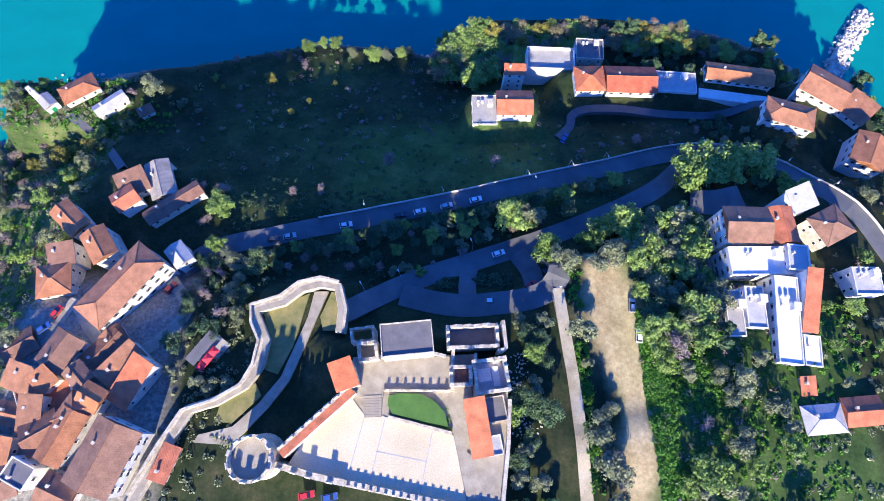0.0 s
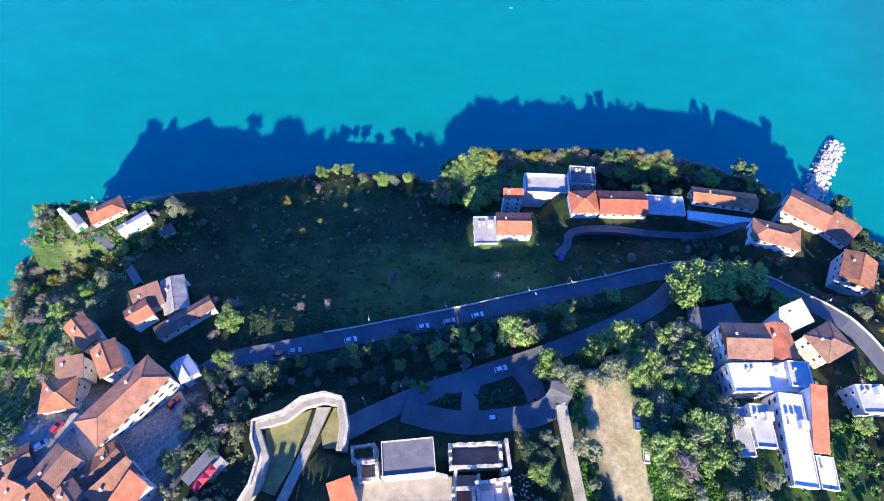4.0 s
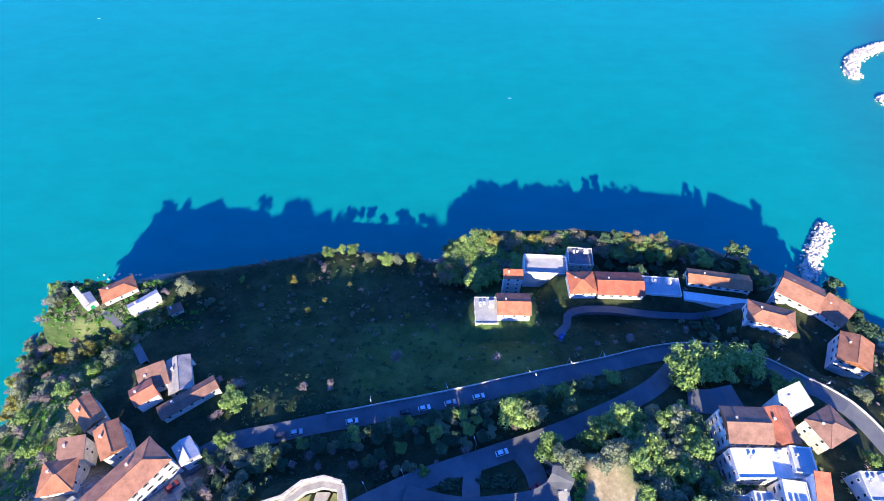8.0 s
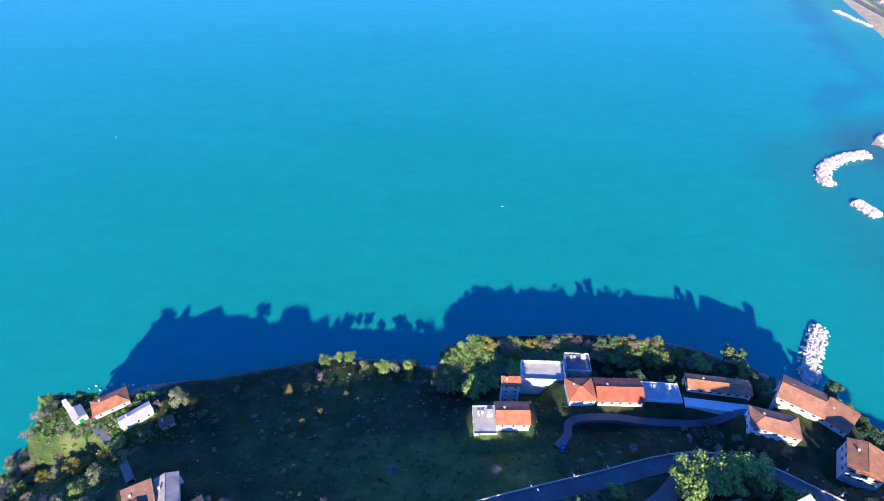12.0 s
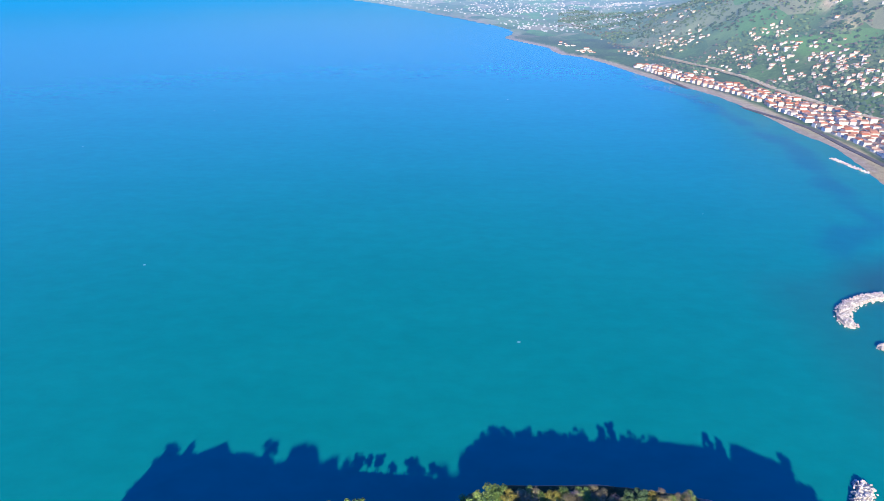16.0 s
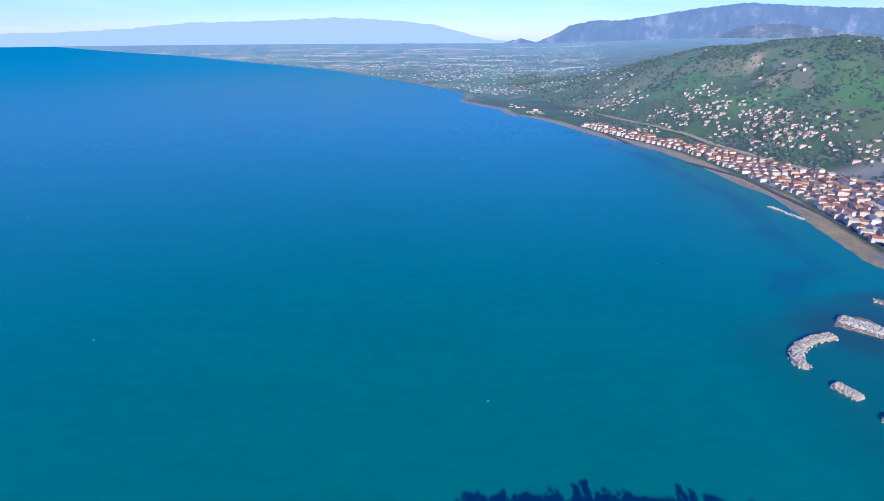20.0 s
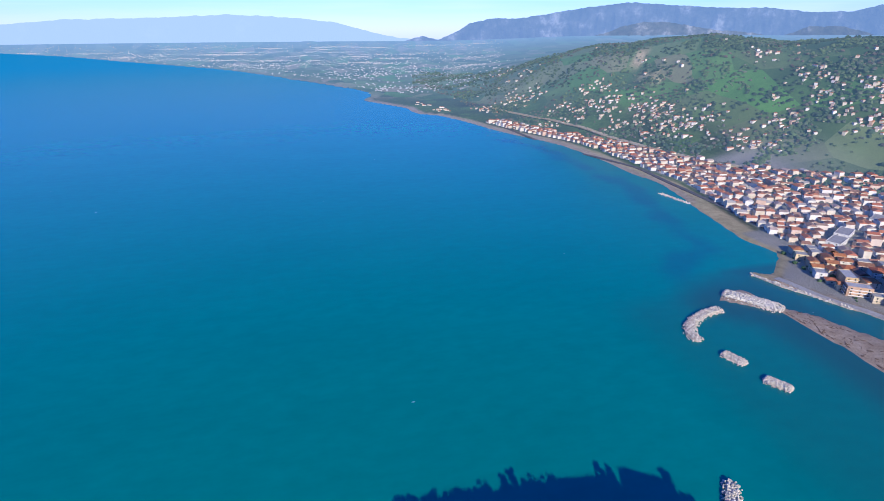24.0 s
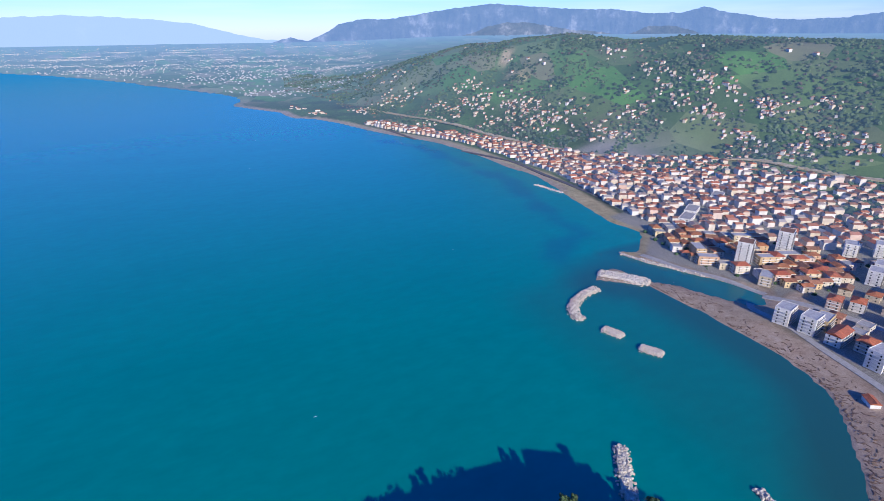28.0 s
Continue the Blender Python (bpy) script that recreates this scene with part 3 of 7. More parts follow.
# the plain beyond, on rings round the camera's place
RINGS = 2330 * 1.03 ** np.arange(60)
FA, FR = np.meshgrid(np.radians(np.arange(-62, 84, 0.4)), RINGS)
FX, FY = FR * np.sin(FA), FR * np.cos(FA)
FD = coast_distance(FX.ravel(), FY.ravel()).reshape(FX.shape)
FZ = height(FX.ravel(), FY.ravel()).reshape(FX.shape) - 0.4
zero = np.zeros(FX.shape)
f_hill = (np.degrees(FA) > 16) * 1.0
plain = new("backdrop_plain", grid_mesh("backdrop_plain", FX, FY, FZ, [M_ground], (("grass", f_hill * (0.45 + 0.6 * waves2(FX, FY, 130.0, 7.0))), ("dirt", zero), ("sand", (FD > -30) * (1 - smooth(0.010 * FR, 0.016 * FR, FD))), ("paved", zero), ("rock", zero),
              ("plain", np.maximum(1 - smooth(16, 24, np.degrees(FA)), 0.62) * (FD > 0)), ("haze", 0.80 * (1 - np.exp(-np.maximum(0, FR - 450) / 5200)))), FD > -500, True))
tagged(plain, "hazy farmed plain along the far shore", "plain", kind="structure")


def sea_material(name="sea_water", open_sea=False):
    """Turquoise water; haze and sky sheen are painted in as blue glow towards the horizon."""
    m, n, l, p = mat_nodes(name)
    big = noise_node(n, l, 0.006, 5, 0.6, "Object", (1.0, 2.2, 1.0))
    mid = noise_node(n, l, 0.05, 4, 0.6, "Object", (1.0, 1.8, 1.0))
    rip = noise_node(n, l, 0.7, 4, 0.6, "Object", (1.0, 1.6, 1.0))
    r = ramp(n, [(0.25, (0.006, 0.192, 0.172)), (0.5, (0.007, 0.204, 0.182)), (0.75, (0.008, 0.216, 0.192))])
    l.new(big.outputs["Fac"], r.inputs["Fac"])
    c = mix_col(n, l, r.outputs["Color"], ramp_of(n, l, mid.outputs["Fac"], (0.93, 0.93, 0.93), (1.06, 1.06, 1.06)), 1.0, "MULTIPLY")
    a = n.new("ShaderNodeAttribute")
    a.attribute_name = "weed"
    c = mix_col(n, l, c, (0.010, 0.085, 0.15), a.outputs["Fac"])
    b = n.new("ShaderNodeAttribute")
    b.attribute_name = "silt"
    c = mix_col(n, l, c, (0.020, 0.10, 0.095), b.outputs["Fac"])
    l.new(c, p.inputs["Base Color"])
    p.inputs["Roughness"].default_value, p.inputs["IOR"].default_value = 0.26, 1.4
    p.inputs["Specular IOR Level"].default_value = 0.4
    bump(n, l, p, rip.outputs["Fac"], 0.06 if not open_sea else 0.03, 0.4)
    # caps of foam, few and small
    v = n.new("ShaderNodeTexVoronoi")
    v.inputs["Scale"].default_value = 0.03
    t = n.new("ShaderNodeTexCoord")
    mp = n.new("ShaderNodeMapping")
    mp.inputs["Scale"].default_value = (0.6, 1.6, 1.0)
    l.new(t.outputs["Object"], mp.inputs["Vector"])
    l.new(mp.outputs["Vector"], v.inputs["Vector"])
    fo = ramp(n, [(0.012, (1, 1, 1)), (0.03, (0, 0, 0))])
    l.new(v.outputs["Distance"], fo.inputs["Fac"])
    sep = n.new("ShaderNodeSeparateColor")
    l.new(v.outputs["Color"], sep.inputs["Color"])
    gt = n.new("ShaderNodeMath")
    gt.operation = "GREATER_THAN"
    gt.inputs[1].default_value = 0.8 if not open_sea else 2.0
    l.new(sep.outputs["Red"], gt.inputs[0])
    ml = n.new("ShaderNodeMath")
    ml.operation = "MULTIPLY"
    l.new(fo.outputs["Color"], ml.inputs[0])
    l.new(gt.outputs[0], ml.inputs[1])
    foam = n.new("ShaderNodeBsdfDiffuse")
    foam.inputs["Color"].default_value = (0.75, 0.8, 0.82, 1)
    mx = n.new("ShaderNodeMixShader")
    l.new(ml.outputs[0], mx.inputs["Fac"])
    l.new(p.outputs["BSDF"], mx.inputs[1])
    l.new(foam.outputs["BSDF"], mx.inputs[2])
    # blue glow that stands in for haze and sky reflection far out
    air_glow = n.new("ShaderNodeEmission")
    air_glow.inputs["Color"].default_value, air_glow.inputs["Strength"].default_value = (0.014, 0.23, 0.52, 1), 1.0
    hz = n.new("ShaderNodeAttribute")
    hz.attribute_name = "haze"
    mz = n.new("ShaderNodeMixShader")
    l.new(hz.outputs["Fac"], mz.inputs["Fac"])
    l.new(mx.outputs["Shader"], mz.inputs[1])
    l.new(air_glow.outputs["Emission"], mz.inputs[2])
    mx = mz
    l.new(mx.outputs["Shader"], n["Material Output"].inputs["Surface"])
    return m


SX = np.r_[-spread(300, 1.1, 2600)[::-1], np.arange(-300, 760, 14), 760 + spread(0, 1.25, 2600)]
SY = np.r_[-800, -400, np.arange(-150, 1300, 14), 1300 + spread(0, 1.09, 2600)]
QX, QY = np.meshgrid(SX, SY)
QD = coast_distance(QX.ravel(), QY.ravel()).reshape(QX.shape)
weed = 0.45 * smooth(0.3, 1.1, waves2(QX, QY, 45.0, 9.0) * 0.5 + 1.0 * np.exp(-((QD + 62) / 26) ** 2)) * in_box(QX, QY, 380, 720, 430, 1250, 40)
silt = ((1 - smooth(4, 60, -QD)) + 0.45 * in_box(QX, QY, 250, 420, 130, 400, 50)) * smooth(230, 300, QX) * (QY < 470)
M_sea = sea_material()
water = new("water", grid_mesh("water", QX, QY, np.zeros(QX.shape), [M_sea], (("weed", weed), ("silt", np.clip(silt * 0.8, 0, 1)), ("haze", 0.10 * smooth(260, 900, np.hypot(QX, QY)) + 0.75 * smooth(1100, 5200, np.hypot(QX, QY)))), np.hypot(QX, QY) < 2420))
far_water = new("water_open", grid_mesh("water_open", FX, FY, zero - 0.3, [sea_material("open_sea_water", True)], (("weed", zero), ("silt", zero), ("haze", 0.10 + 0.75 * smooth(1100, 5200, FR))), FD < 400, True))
tagged(far_water, "open blue sea towards the horizon", "sea", kind="structure")
tagged(water, "calm turquoise sea with small wind ripples", "sea", kind="structure")


def mountain_material(name, air_glow, strength):
    m, n, l, p = mat_nodes(name)
    a = noise_node(n, l, 0.006, 9, 0.7)
    r = ramp(n, [(0.38, (0.07, 0.09, 0.06)), (0.52, (0.15, 0.16, 0.12)), (0.57, (0.24, 0.24, 0.20)), (0.66, (0.62, 0.59, 0.54))])
    l.new(a.outputs["Fac"], r.inputs["Fac"])
    l.new(r.outputs["Color"], p.inputs["Base Color"])
    p.inputs["Roughness"].default_value = 1.0
    bump(n, l, p, a.outputs["Fac"], 1.0, 60.0)
    # haze before the range, mixed in as a flat blue glow
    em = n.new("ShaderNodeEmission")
    em.inputs["Color"].default_value, em.inputs["Strength"].default_value = (0.24, 0.40, 0.76, 1) if air_glow < 0.9 else (0.50, 0.66, 0.93, 1), strength
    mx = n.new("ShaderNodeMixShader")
    mx.inputs["Fac"].default_value = air_glow
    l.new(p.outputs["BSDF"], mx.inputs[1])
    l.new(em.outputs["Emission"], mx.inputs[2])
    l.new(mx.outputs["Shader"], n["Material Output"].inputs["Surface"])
    return m


def mountain_range(name, label, dist, angles, tops, mat, rough, seed):
    """A range whose crest is given by its height in degrees over the eye's level."""
    az = np.arange(angles[0], angles[-1], 0.12)
    crest = np.interp(az, angles, tops)
    crest = crest + rough * (waves2(az * 10, az * 0, 6.0, seed) * 0.5 + waves2(az * 10, az * 0, 2.0, seed + 1) * 0.25)
    rows, g = 26, Geo()
    n = len(az)
    for j in range(rows):
        s = j / (rows - 1)
        d = dist - 140 * (1 - s) ** 1.2 + 24 * waves2(az * 8, az * 0 + s * 9, 3.0, seed + 2) * s * (1 - s) * 3
        base = -2.6
        e = base + (crest - base) * (s ** 0.9) + rough * 1.4 * waves2(az * 12, az * 0 + s * 14, 5.0, seed + 4) * s * (1 - s)
        z = EYE[2] + d * np.tan(np.radians(e))
        for a, dd, zz in zip(np.radians(az), d, z):
            g.v.append((EYE[0] + dd * math.sin(a), EYE[1] + dd * math.cos(a), zz))
    g.f = [(j * n + i, j * n + i + 1, (j + 1) * n + i + 1, (j + 1) * n + i) for j in range(rows - 1) for i in range(n - 1)]
    return tagged(new(name, g.mesh(name, mat, True)), label, "mountains", kind="structure")


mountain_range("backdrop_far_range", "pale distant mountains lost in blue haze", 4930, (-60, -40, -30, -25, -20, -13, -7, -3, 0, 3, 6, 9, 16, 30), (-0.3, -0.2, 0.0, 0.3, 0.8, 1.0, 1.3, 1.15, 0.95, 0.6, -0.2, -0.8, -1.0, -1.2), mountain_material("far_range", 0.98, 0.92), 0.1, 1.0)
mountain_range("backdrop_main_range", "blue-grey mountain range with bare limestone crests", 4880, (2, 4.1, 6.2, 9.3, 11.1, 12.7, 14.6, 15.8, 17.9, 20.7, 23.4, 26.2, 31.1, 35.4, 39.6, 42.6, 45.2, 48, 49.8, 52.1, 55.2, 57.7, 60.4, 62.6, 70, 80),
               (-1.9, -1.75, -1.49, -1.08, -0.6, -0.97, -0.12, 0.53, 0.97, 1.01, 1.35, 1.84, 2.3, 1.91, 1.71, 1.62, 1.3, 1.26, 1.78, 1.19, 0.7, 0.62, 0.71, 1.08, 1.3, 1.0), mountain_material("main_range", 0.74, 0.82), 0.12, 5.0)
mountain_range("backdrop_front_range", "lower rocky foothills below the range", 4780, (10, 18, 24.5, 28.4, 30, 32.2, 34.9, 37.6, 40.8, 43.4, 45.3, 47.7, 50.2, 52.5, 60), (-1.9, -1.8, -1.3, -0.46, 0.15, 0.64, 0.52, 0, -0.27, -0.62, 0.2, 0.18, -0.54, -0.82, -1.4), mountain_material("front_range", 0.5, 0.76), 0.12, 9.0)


# ---- buildings ----
def window_mesh(w=0.8, h=1.2):
    g = Geo().box(-w / 2, -0.04, 0, w / 2, 0.03, h)
    return g.mesh("window", M_glass)


def frame_mesh(w=0.8, h=1.2, t=0.1):
    g = Geo()
    g.box(-w / 2 - t, -0.09, -t, -w / 2, 0.05, h + t).box(w / 2, -0.09, -t, w / 2 + t, 0.05, h + t)
    g.box(-w / 2, -0.09, h, w / 2, 0.05, h + t).box(-w / 2 - 0.08, -0.16, -t, w / 2 + 0.08, 0.05, 0)
    return g.mesh("frame", M_white)


def shutter_mesh(w=0.4, h=1.2):
    g = Geo().box(-w / 2, -0.12, 0, w / 2, -0.06, h)
    return g.mesh("shutter", M_shutter)


WIN, FRM, SHT = window_mesh(), frame_mesh(), shutter_mesh()


def roof_geo(w, d, z, kind, over=0.45, pitch=0.36):
    """A roof of w by d on eaves at z; gable and hip run along the longer side; thickness 0.25 m."""
    g, t = Geo(), 0.22
    if kind == "gable" or kind == "hip":
        a, b = w / 2 + over, d / 2 + over
        along_x = w >= d
        if not along_x:
            a, b = b, a
        rise = b * pitch
        e = (a - b * 0.95) if kind == "hip" else a
        e = max(e, 0.3)
        lo, hi = z, z + rise
        pts = [(-a, -b, lo), (a, -b, lo), (a, b, lo), (-a, b, lo), (-e, 0, hi), (e, 0, hi)]
        pts = pts + [(x, y, q - t) for x, y, q in pts]
        f = [(0, 1, 5, 4), (2, 3, 4, 5), (1, 2, 5), (3, 0, 4), (7, 6, 10, 11), (9, 8, 11, 10), (8, 7, 11), (6, 9, 10), (0, 6, 7, 1), (1, 7, 8, 2), (2, 8, 9, 3), (3, 9, 6, 0)]
        if not along_x:
            pts = [(-y, x, q) for x, y, q in pts]
        g.add(pts, f)
    elif kind == "mono":
        a, b, r = w / 2 + over, d / 2 + over, d * 0.28
        g.add([(-a, -b, z), (a, -b, z), (a, b, z + r), (-a, b, z + r), (-a, -b, z - t), (a, -b, z - t), (a, b, z + r - t), (-a, b, z + r - t)],
              [(0, 1, 2, 3), (7, 6, 5, 4), (0, 4, 5, 1), (1, 5, 6, 2), (2, 6, 7, 3), (3, 7, 4, 0)])
    else:
        g.box(-w / 2 + 0.25, -d / 2 + 0.25, z - 0.3, w / 2 - 0.25, d / 2 - 0.25, z + 0.05)
    return g, t


def wall_geo(w, d, z0, z, kind, pitch=0.36):
    """The walls as one closed body: a gable or lean-to prism, or a box with a parapet round a sunk roof."""
    a, b = w / 2, d / 2
    if kind == "flat":
        i, j, lo, hi = a - 0.25, b - 0.25, z - 0.2, z + 0.55
        v = [(-a, -b, z0), (a, -b, z0), (a, b, z0), (-a, b, z0), (-a, -b, hi), (a, -b, hi), (a, b, hi), (-a, b, hi), (-i, -j, hi), (i, -j, hi), (i, j, hi), (-i, j, hi), (-i, -j, lo), (i, -j, lo), (i, j, lo), (-i, j, lo)]
        f = [(0, 3, 2, 1), (12, 13, 14, 15)] + [(k, (k + 1) % 4, 4 + (k + 1) % 4, 4 + k) for k in range(4)] + [(4 + k, 4 + (k + 1) % 4, 8 + (k + 1) % 4, 8 + k) for k in range(4)] + [(8 + k, 8 + (k + 1) % 4, 12 + (k + 1) % 4, 12 + k) for k in range(4)]
        return Geo().add(v, f)
    if kind == "gable":
        turn = w < d
        if turn:
            a, b = b, a
        e, r = z - 0.1, z + (b + 0.45) * pitch - 0.26
        v = [(-a, -b, z0), (a, -b, z0), (a, b, z0), (-a, b, z0), (-a, -b, e), (a, -b, e), (a, b, e), (-a, b, e), (-a, 0, r), (a, 0, r)]
        if turn:
            v = [(-y, x, q) for x, y, q in v]
        return Geo().add(v, [(0, 3, 2, 1), (0, 1, 5, 4), (2, 3, 7, 6), (1, 2, 6, 9, 5), (3, 0, 4, 8, 7), (4, 5, 9, 8), (6, 7, 8, 9)])
    back = z - 0.1 + (d * 0.26 if kind == "mono" else 0)
    v = [(-a, -b, z0), (a, -b, z0), (a, b, z0), (-a, b, z0), (-a, -b, z - 0.1), (a, -b, z - 0.1), (a, b, back), (-a, b, back)]
    return Geo().add(v, [(0, 3, 2, 1), (4, 5, 6, 7), (0, 1, 5, 4), (1, 2, 6, 5), (2, 3, 7, 6), (3, 0, 4, 7)])


def add_windows(ob, w, d, z0, z, sides="nsew", shutters=False, storey=3.1, gap=2.9):
    """Rows of windows on the sides named; each is a pane with a frame, and shutters where asked."""
    floors = max(1, int((z - z0 - 0.3) // storey))
    for s in sides:
        span, off, turn = {"s": (w, -d / 2, 0), "n": (w, -d / 2, 180), "e": (d, -w / 2, 90), "w": (d, -w / 2, -90)}[s]
        n = max(1, int((span - 0.8) // gap))
        for f in range(floors):
            for i in range(n):
                x = (i - (n - 1) / 2) * span / n
                m = pose(0, 0, 0, 0, 0, turn) @ pose(x, off, z - storey * (f + 1) + 1.05)
                pane = part("window", WIN, None, ob, at=m)
                part("frame", FRM, None, pane)
                if shutters:
                    part("shutter", SHT, None, pane, at=pose(-0.65, 0, 0))
                    part("shutter", SHT, None, pane, at=pose(0.65, 0, 0))


def chimney(ob, x, y, z):
    g = Geo().box(x - 0.3, y - 0.3, z - 1.2, x + 0.3, y + 0.3, z + 0.9).box(x - 0.4, y - 0.4, z + 0.9, x + 0.4, y + 0.4, z + 1.02)
    part("chimney", g, M_old_wall, ob)


def house(label, x, y, w, d, turn, z, kind, wall, roof, category="house", name="house", windows="sew", shutters=True, chimneys=1, group="", floor=None):
    """A house whose eaves stand at z; its walls go down to the lowest ground at its corners."""
    c, s = math.cos(radians(turn)), math.sin(radians(turn))
    low = min(ground(x + c * a - s * b, y + s * a + c * b) for a in (-w / 2, w / 2) for b in (-d / 2, d / 2)) if floor is None else floor
    low = min(low, z - 3.0)
    ob = thing(name, label, category, group, at=pose(x, y, low, 0, 0, turn))
    top = z - low
    part("wall", wall_geo(w, d, -0.4, top, kind), wall, ob)
    g, t = roof_geo(w, d, top, kind)
    part("roof", g, roof, ob)
    if kind == "hip" or kind == "gable":
        a, b = (w / 2, d / 2) if w >= d else (d / 2, w / 2)
        a += 0.45
        b += 0.45
        e = max(a - b * 0.95, 0.3) if kind == "hip" else a
        p0, p1 = ((-e, 0), (e, 0)) if w >= d else ((0, -e), (0, e))
        rz = top + b * 0.36
        rg = Geo().tube((*p0, rz), (*p1, rz), 0.13, 0.13, 6)
        if kind == "hip":
            for sx in (-1, 1):
                for sy in (-1, 1):
                    q0, q1 = (sx * e, 0, rz), (sx * a, sy * b, top)
                    if w < d:
                        q0, q1 = (-q0[1], q0[0], q0[2]), (-q1[1], q1[0], q1[2])
                    rg.tube(q0, q1, 0.12, 0.12, 6)
        part("ridge_tiles", rg, roof, ob)
    if kind == "flat" and w * d > 60:
        part("stair_head", Geo().box(w * 0.12, d * 0.1, top - 0.2, w * 0.12 + 2.2, d * 0.1 + 2.4, top + 2.1), wall, ob)
        for i in range(2):
            part("water_tank", Geo().tube((-w * 0.25 + i * 1.6, d * 0.25, top), (-w * 0.25 + i * 1.6, d * 0.25, top + 1.2), 0.55, 0.55, 12), M_white, ob)
    if windows:
        # windows only on the sides turned to the camera
        seen = [k for k, a in (("s", -90), ("e", 0), ("n", 90), ("w", 180)) if math.cos(radians(turn + a)) * -x + math.sin(radians(turn + a)) * -y > 0]
        add_windows(ob, w, d, 0, top, seen, shutters and w * d > 150, 3.1, 3.3)
    for i in range(chimneys):
        chimney(ob, w * (0.22 if i % 2 else -0.25), d * (0.15 - 0.3 * (i // 2)), top + (0.9 if kind != "flat" else 0.3))
    return ob


OLD = "old town houses"
for spec in [
    ("large cream palace with a long hipped terracotta roof", -94, 48, 10.4, 24.7, -38, 67, "hip", M_white, M_roof),
    ("stone house with a weathered orange tile roof", -118, 72, 6.5, 11.5, 47, 59.5, "gable", M_old_wall, M_roof),
    ("small house with a bright orange tile roof", -102, 79, 7.1, 6.7, 38, 59, "gable", M_white, M_roof_red),
    ("house with a pale ribbed terrace roof", -93, 87, 7.4, 13.0, 20, 56.5, "gable", M_old_wall, M_ribbed),
    ("long low house with a brown tile roof", -87, 78, 19.1, 4.8, 36, 57.5, "gable", M_old_wall, M_roof_brown),
    ("old house with a dark brown tile roof", -101, 85, 8.8, 7.7, 26, 57.5, "mono", M_old_wall, M_roof_brown),
    ("old house with patched orange tiles", -105, 62, 7.2, 10.2, 34, 63, "gable", M_old_wall, M_roof),
    ("old house with a faded tile roof", -116, 59, 7.4, 6.3, 10, 62, "mono", M_old_wall, M_roof_brown),
    ("old house with a hipped orange roof", -117, 51, 9.7, 9.5, 11, 62, "hip", M_old_wall, M_roof),
    ("small outbuilding with a pale grey pitched roof", -81, 59, 5.3, 6.8, 40, 61, "gable", M_white, M_flat),
]:
    house(*spec, group=OLD)
for spec in [
    ("big house with a dark brick-coloured tile roof and white front", -87, 1, 12.3, 16.5, -22, 73, "gable", M_white, M_roof_brown),
    ("narrow house with a vivid red tile roof", -85, 20, 6.3, 13.5, -33, 68, "mono", M_old_wall, M_roof_red),
    ("small house with a pinkish orange roof", -95, 16, 5.9, 6.3, 63, 69, "gable", M_old_wall, M_roof),
    ("long house with terracotta tiles", -101, 6, 7.1, 13.4, -23, 69, "gable", M_old_wall, M_roof),
    ("little old house with a brown roof", -101, 22, 5.1, 6.3, 46, 67, "gable", M_old_wall, M_roof_brown),
    ("house with a lichen-stained orange roof", -116, 21, 12.3, 7.0, -20, 65, "mono", M_old_wall, M_roof),
    ("old house with dark shaded tiles", -108, 29, 9.8, 8.9, 61, 66, "gable", M_old_wall, M_roof_brown),
    ("old house with brown pantiles", -112, 12, 5.9, 9.4, -4, 66, "mono", M_old_wall, M_roof_brown),
    ("white house with a flat blue-grey roof terrace", -111, -3, 6.0, 7.5, 64, 68, "flat", M_white, M_slate),
    ("small house with an orange tile roof", -119, 12, 8.2, 5.5, -12, 64, "gable", M_old_wall, M_roof),
    ("old house with mottled tiles", -122, 31, 9.0, 7.0, 32, 63, "gable", M_old_wall, M_roof_brown),
    ("old house with a worn tile roof", -100, -8, 9.0, 8.0, -23, 68, "gable", M_old_wall, M_roof_brown),
    ("low house with an orange roof", -120, 3, 7.5, 6.5, -12, 65, "mono", M_old_wall, M_roof),
    ("low old house beside the lane", -94, 32, 6.0, 7.5, 40, 64, "gable", M_old_wall, M_roof_brown),
    ("tall narrow old house", -110, 21, 5.0, 5.5, 46, 67, "mono", M_old_wall, M_roof),
    ("broad house with a terracotta roof terrace and potted plants", -111, 17, 14.5, 12.0, 28, 64, "flat", M_old_wall, M_roof_red),
    ("house with a long brown roof in the shade", -97, 29, 13.0, 7.0, 52, 64, "gable", M_old_wall, M_roof_brown),
    ("house with orange tiles above the square", -90, 25, 12.0, 6.0, 48, 66, "mono", M_old_wall, M_roof),
    ("house with a two-tone cream and orange roof", -99, 12, 8.5, 8.0, 62, 68.5, "hip", M_old_wall, M_roof),
    ("old house with a steep brown roof", -108, 7, 9.5, 8.5, 30, 66.5, "gable", M_old_wall, M_roof_brown),
    ("old house with grey patched tiles", -118, -6, 9.0, 8.0, 20, 65, "gable", M_old_wall, M_roof_brown),
    ("narrow lean-to house with a red roof against the wall", -73, -1, 8.8, 3.9, 69, 68, "mono", M_old_wall, M_roof_red),
]:
    house(*spec, group=OLD)
CLIFF = "houses above the cliff"
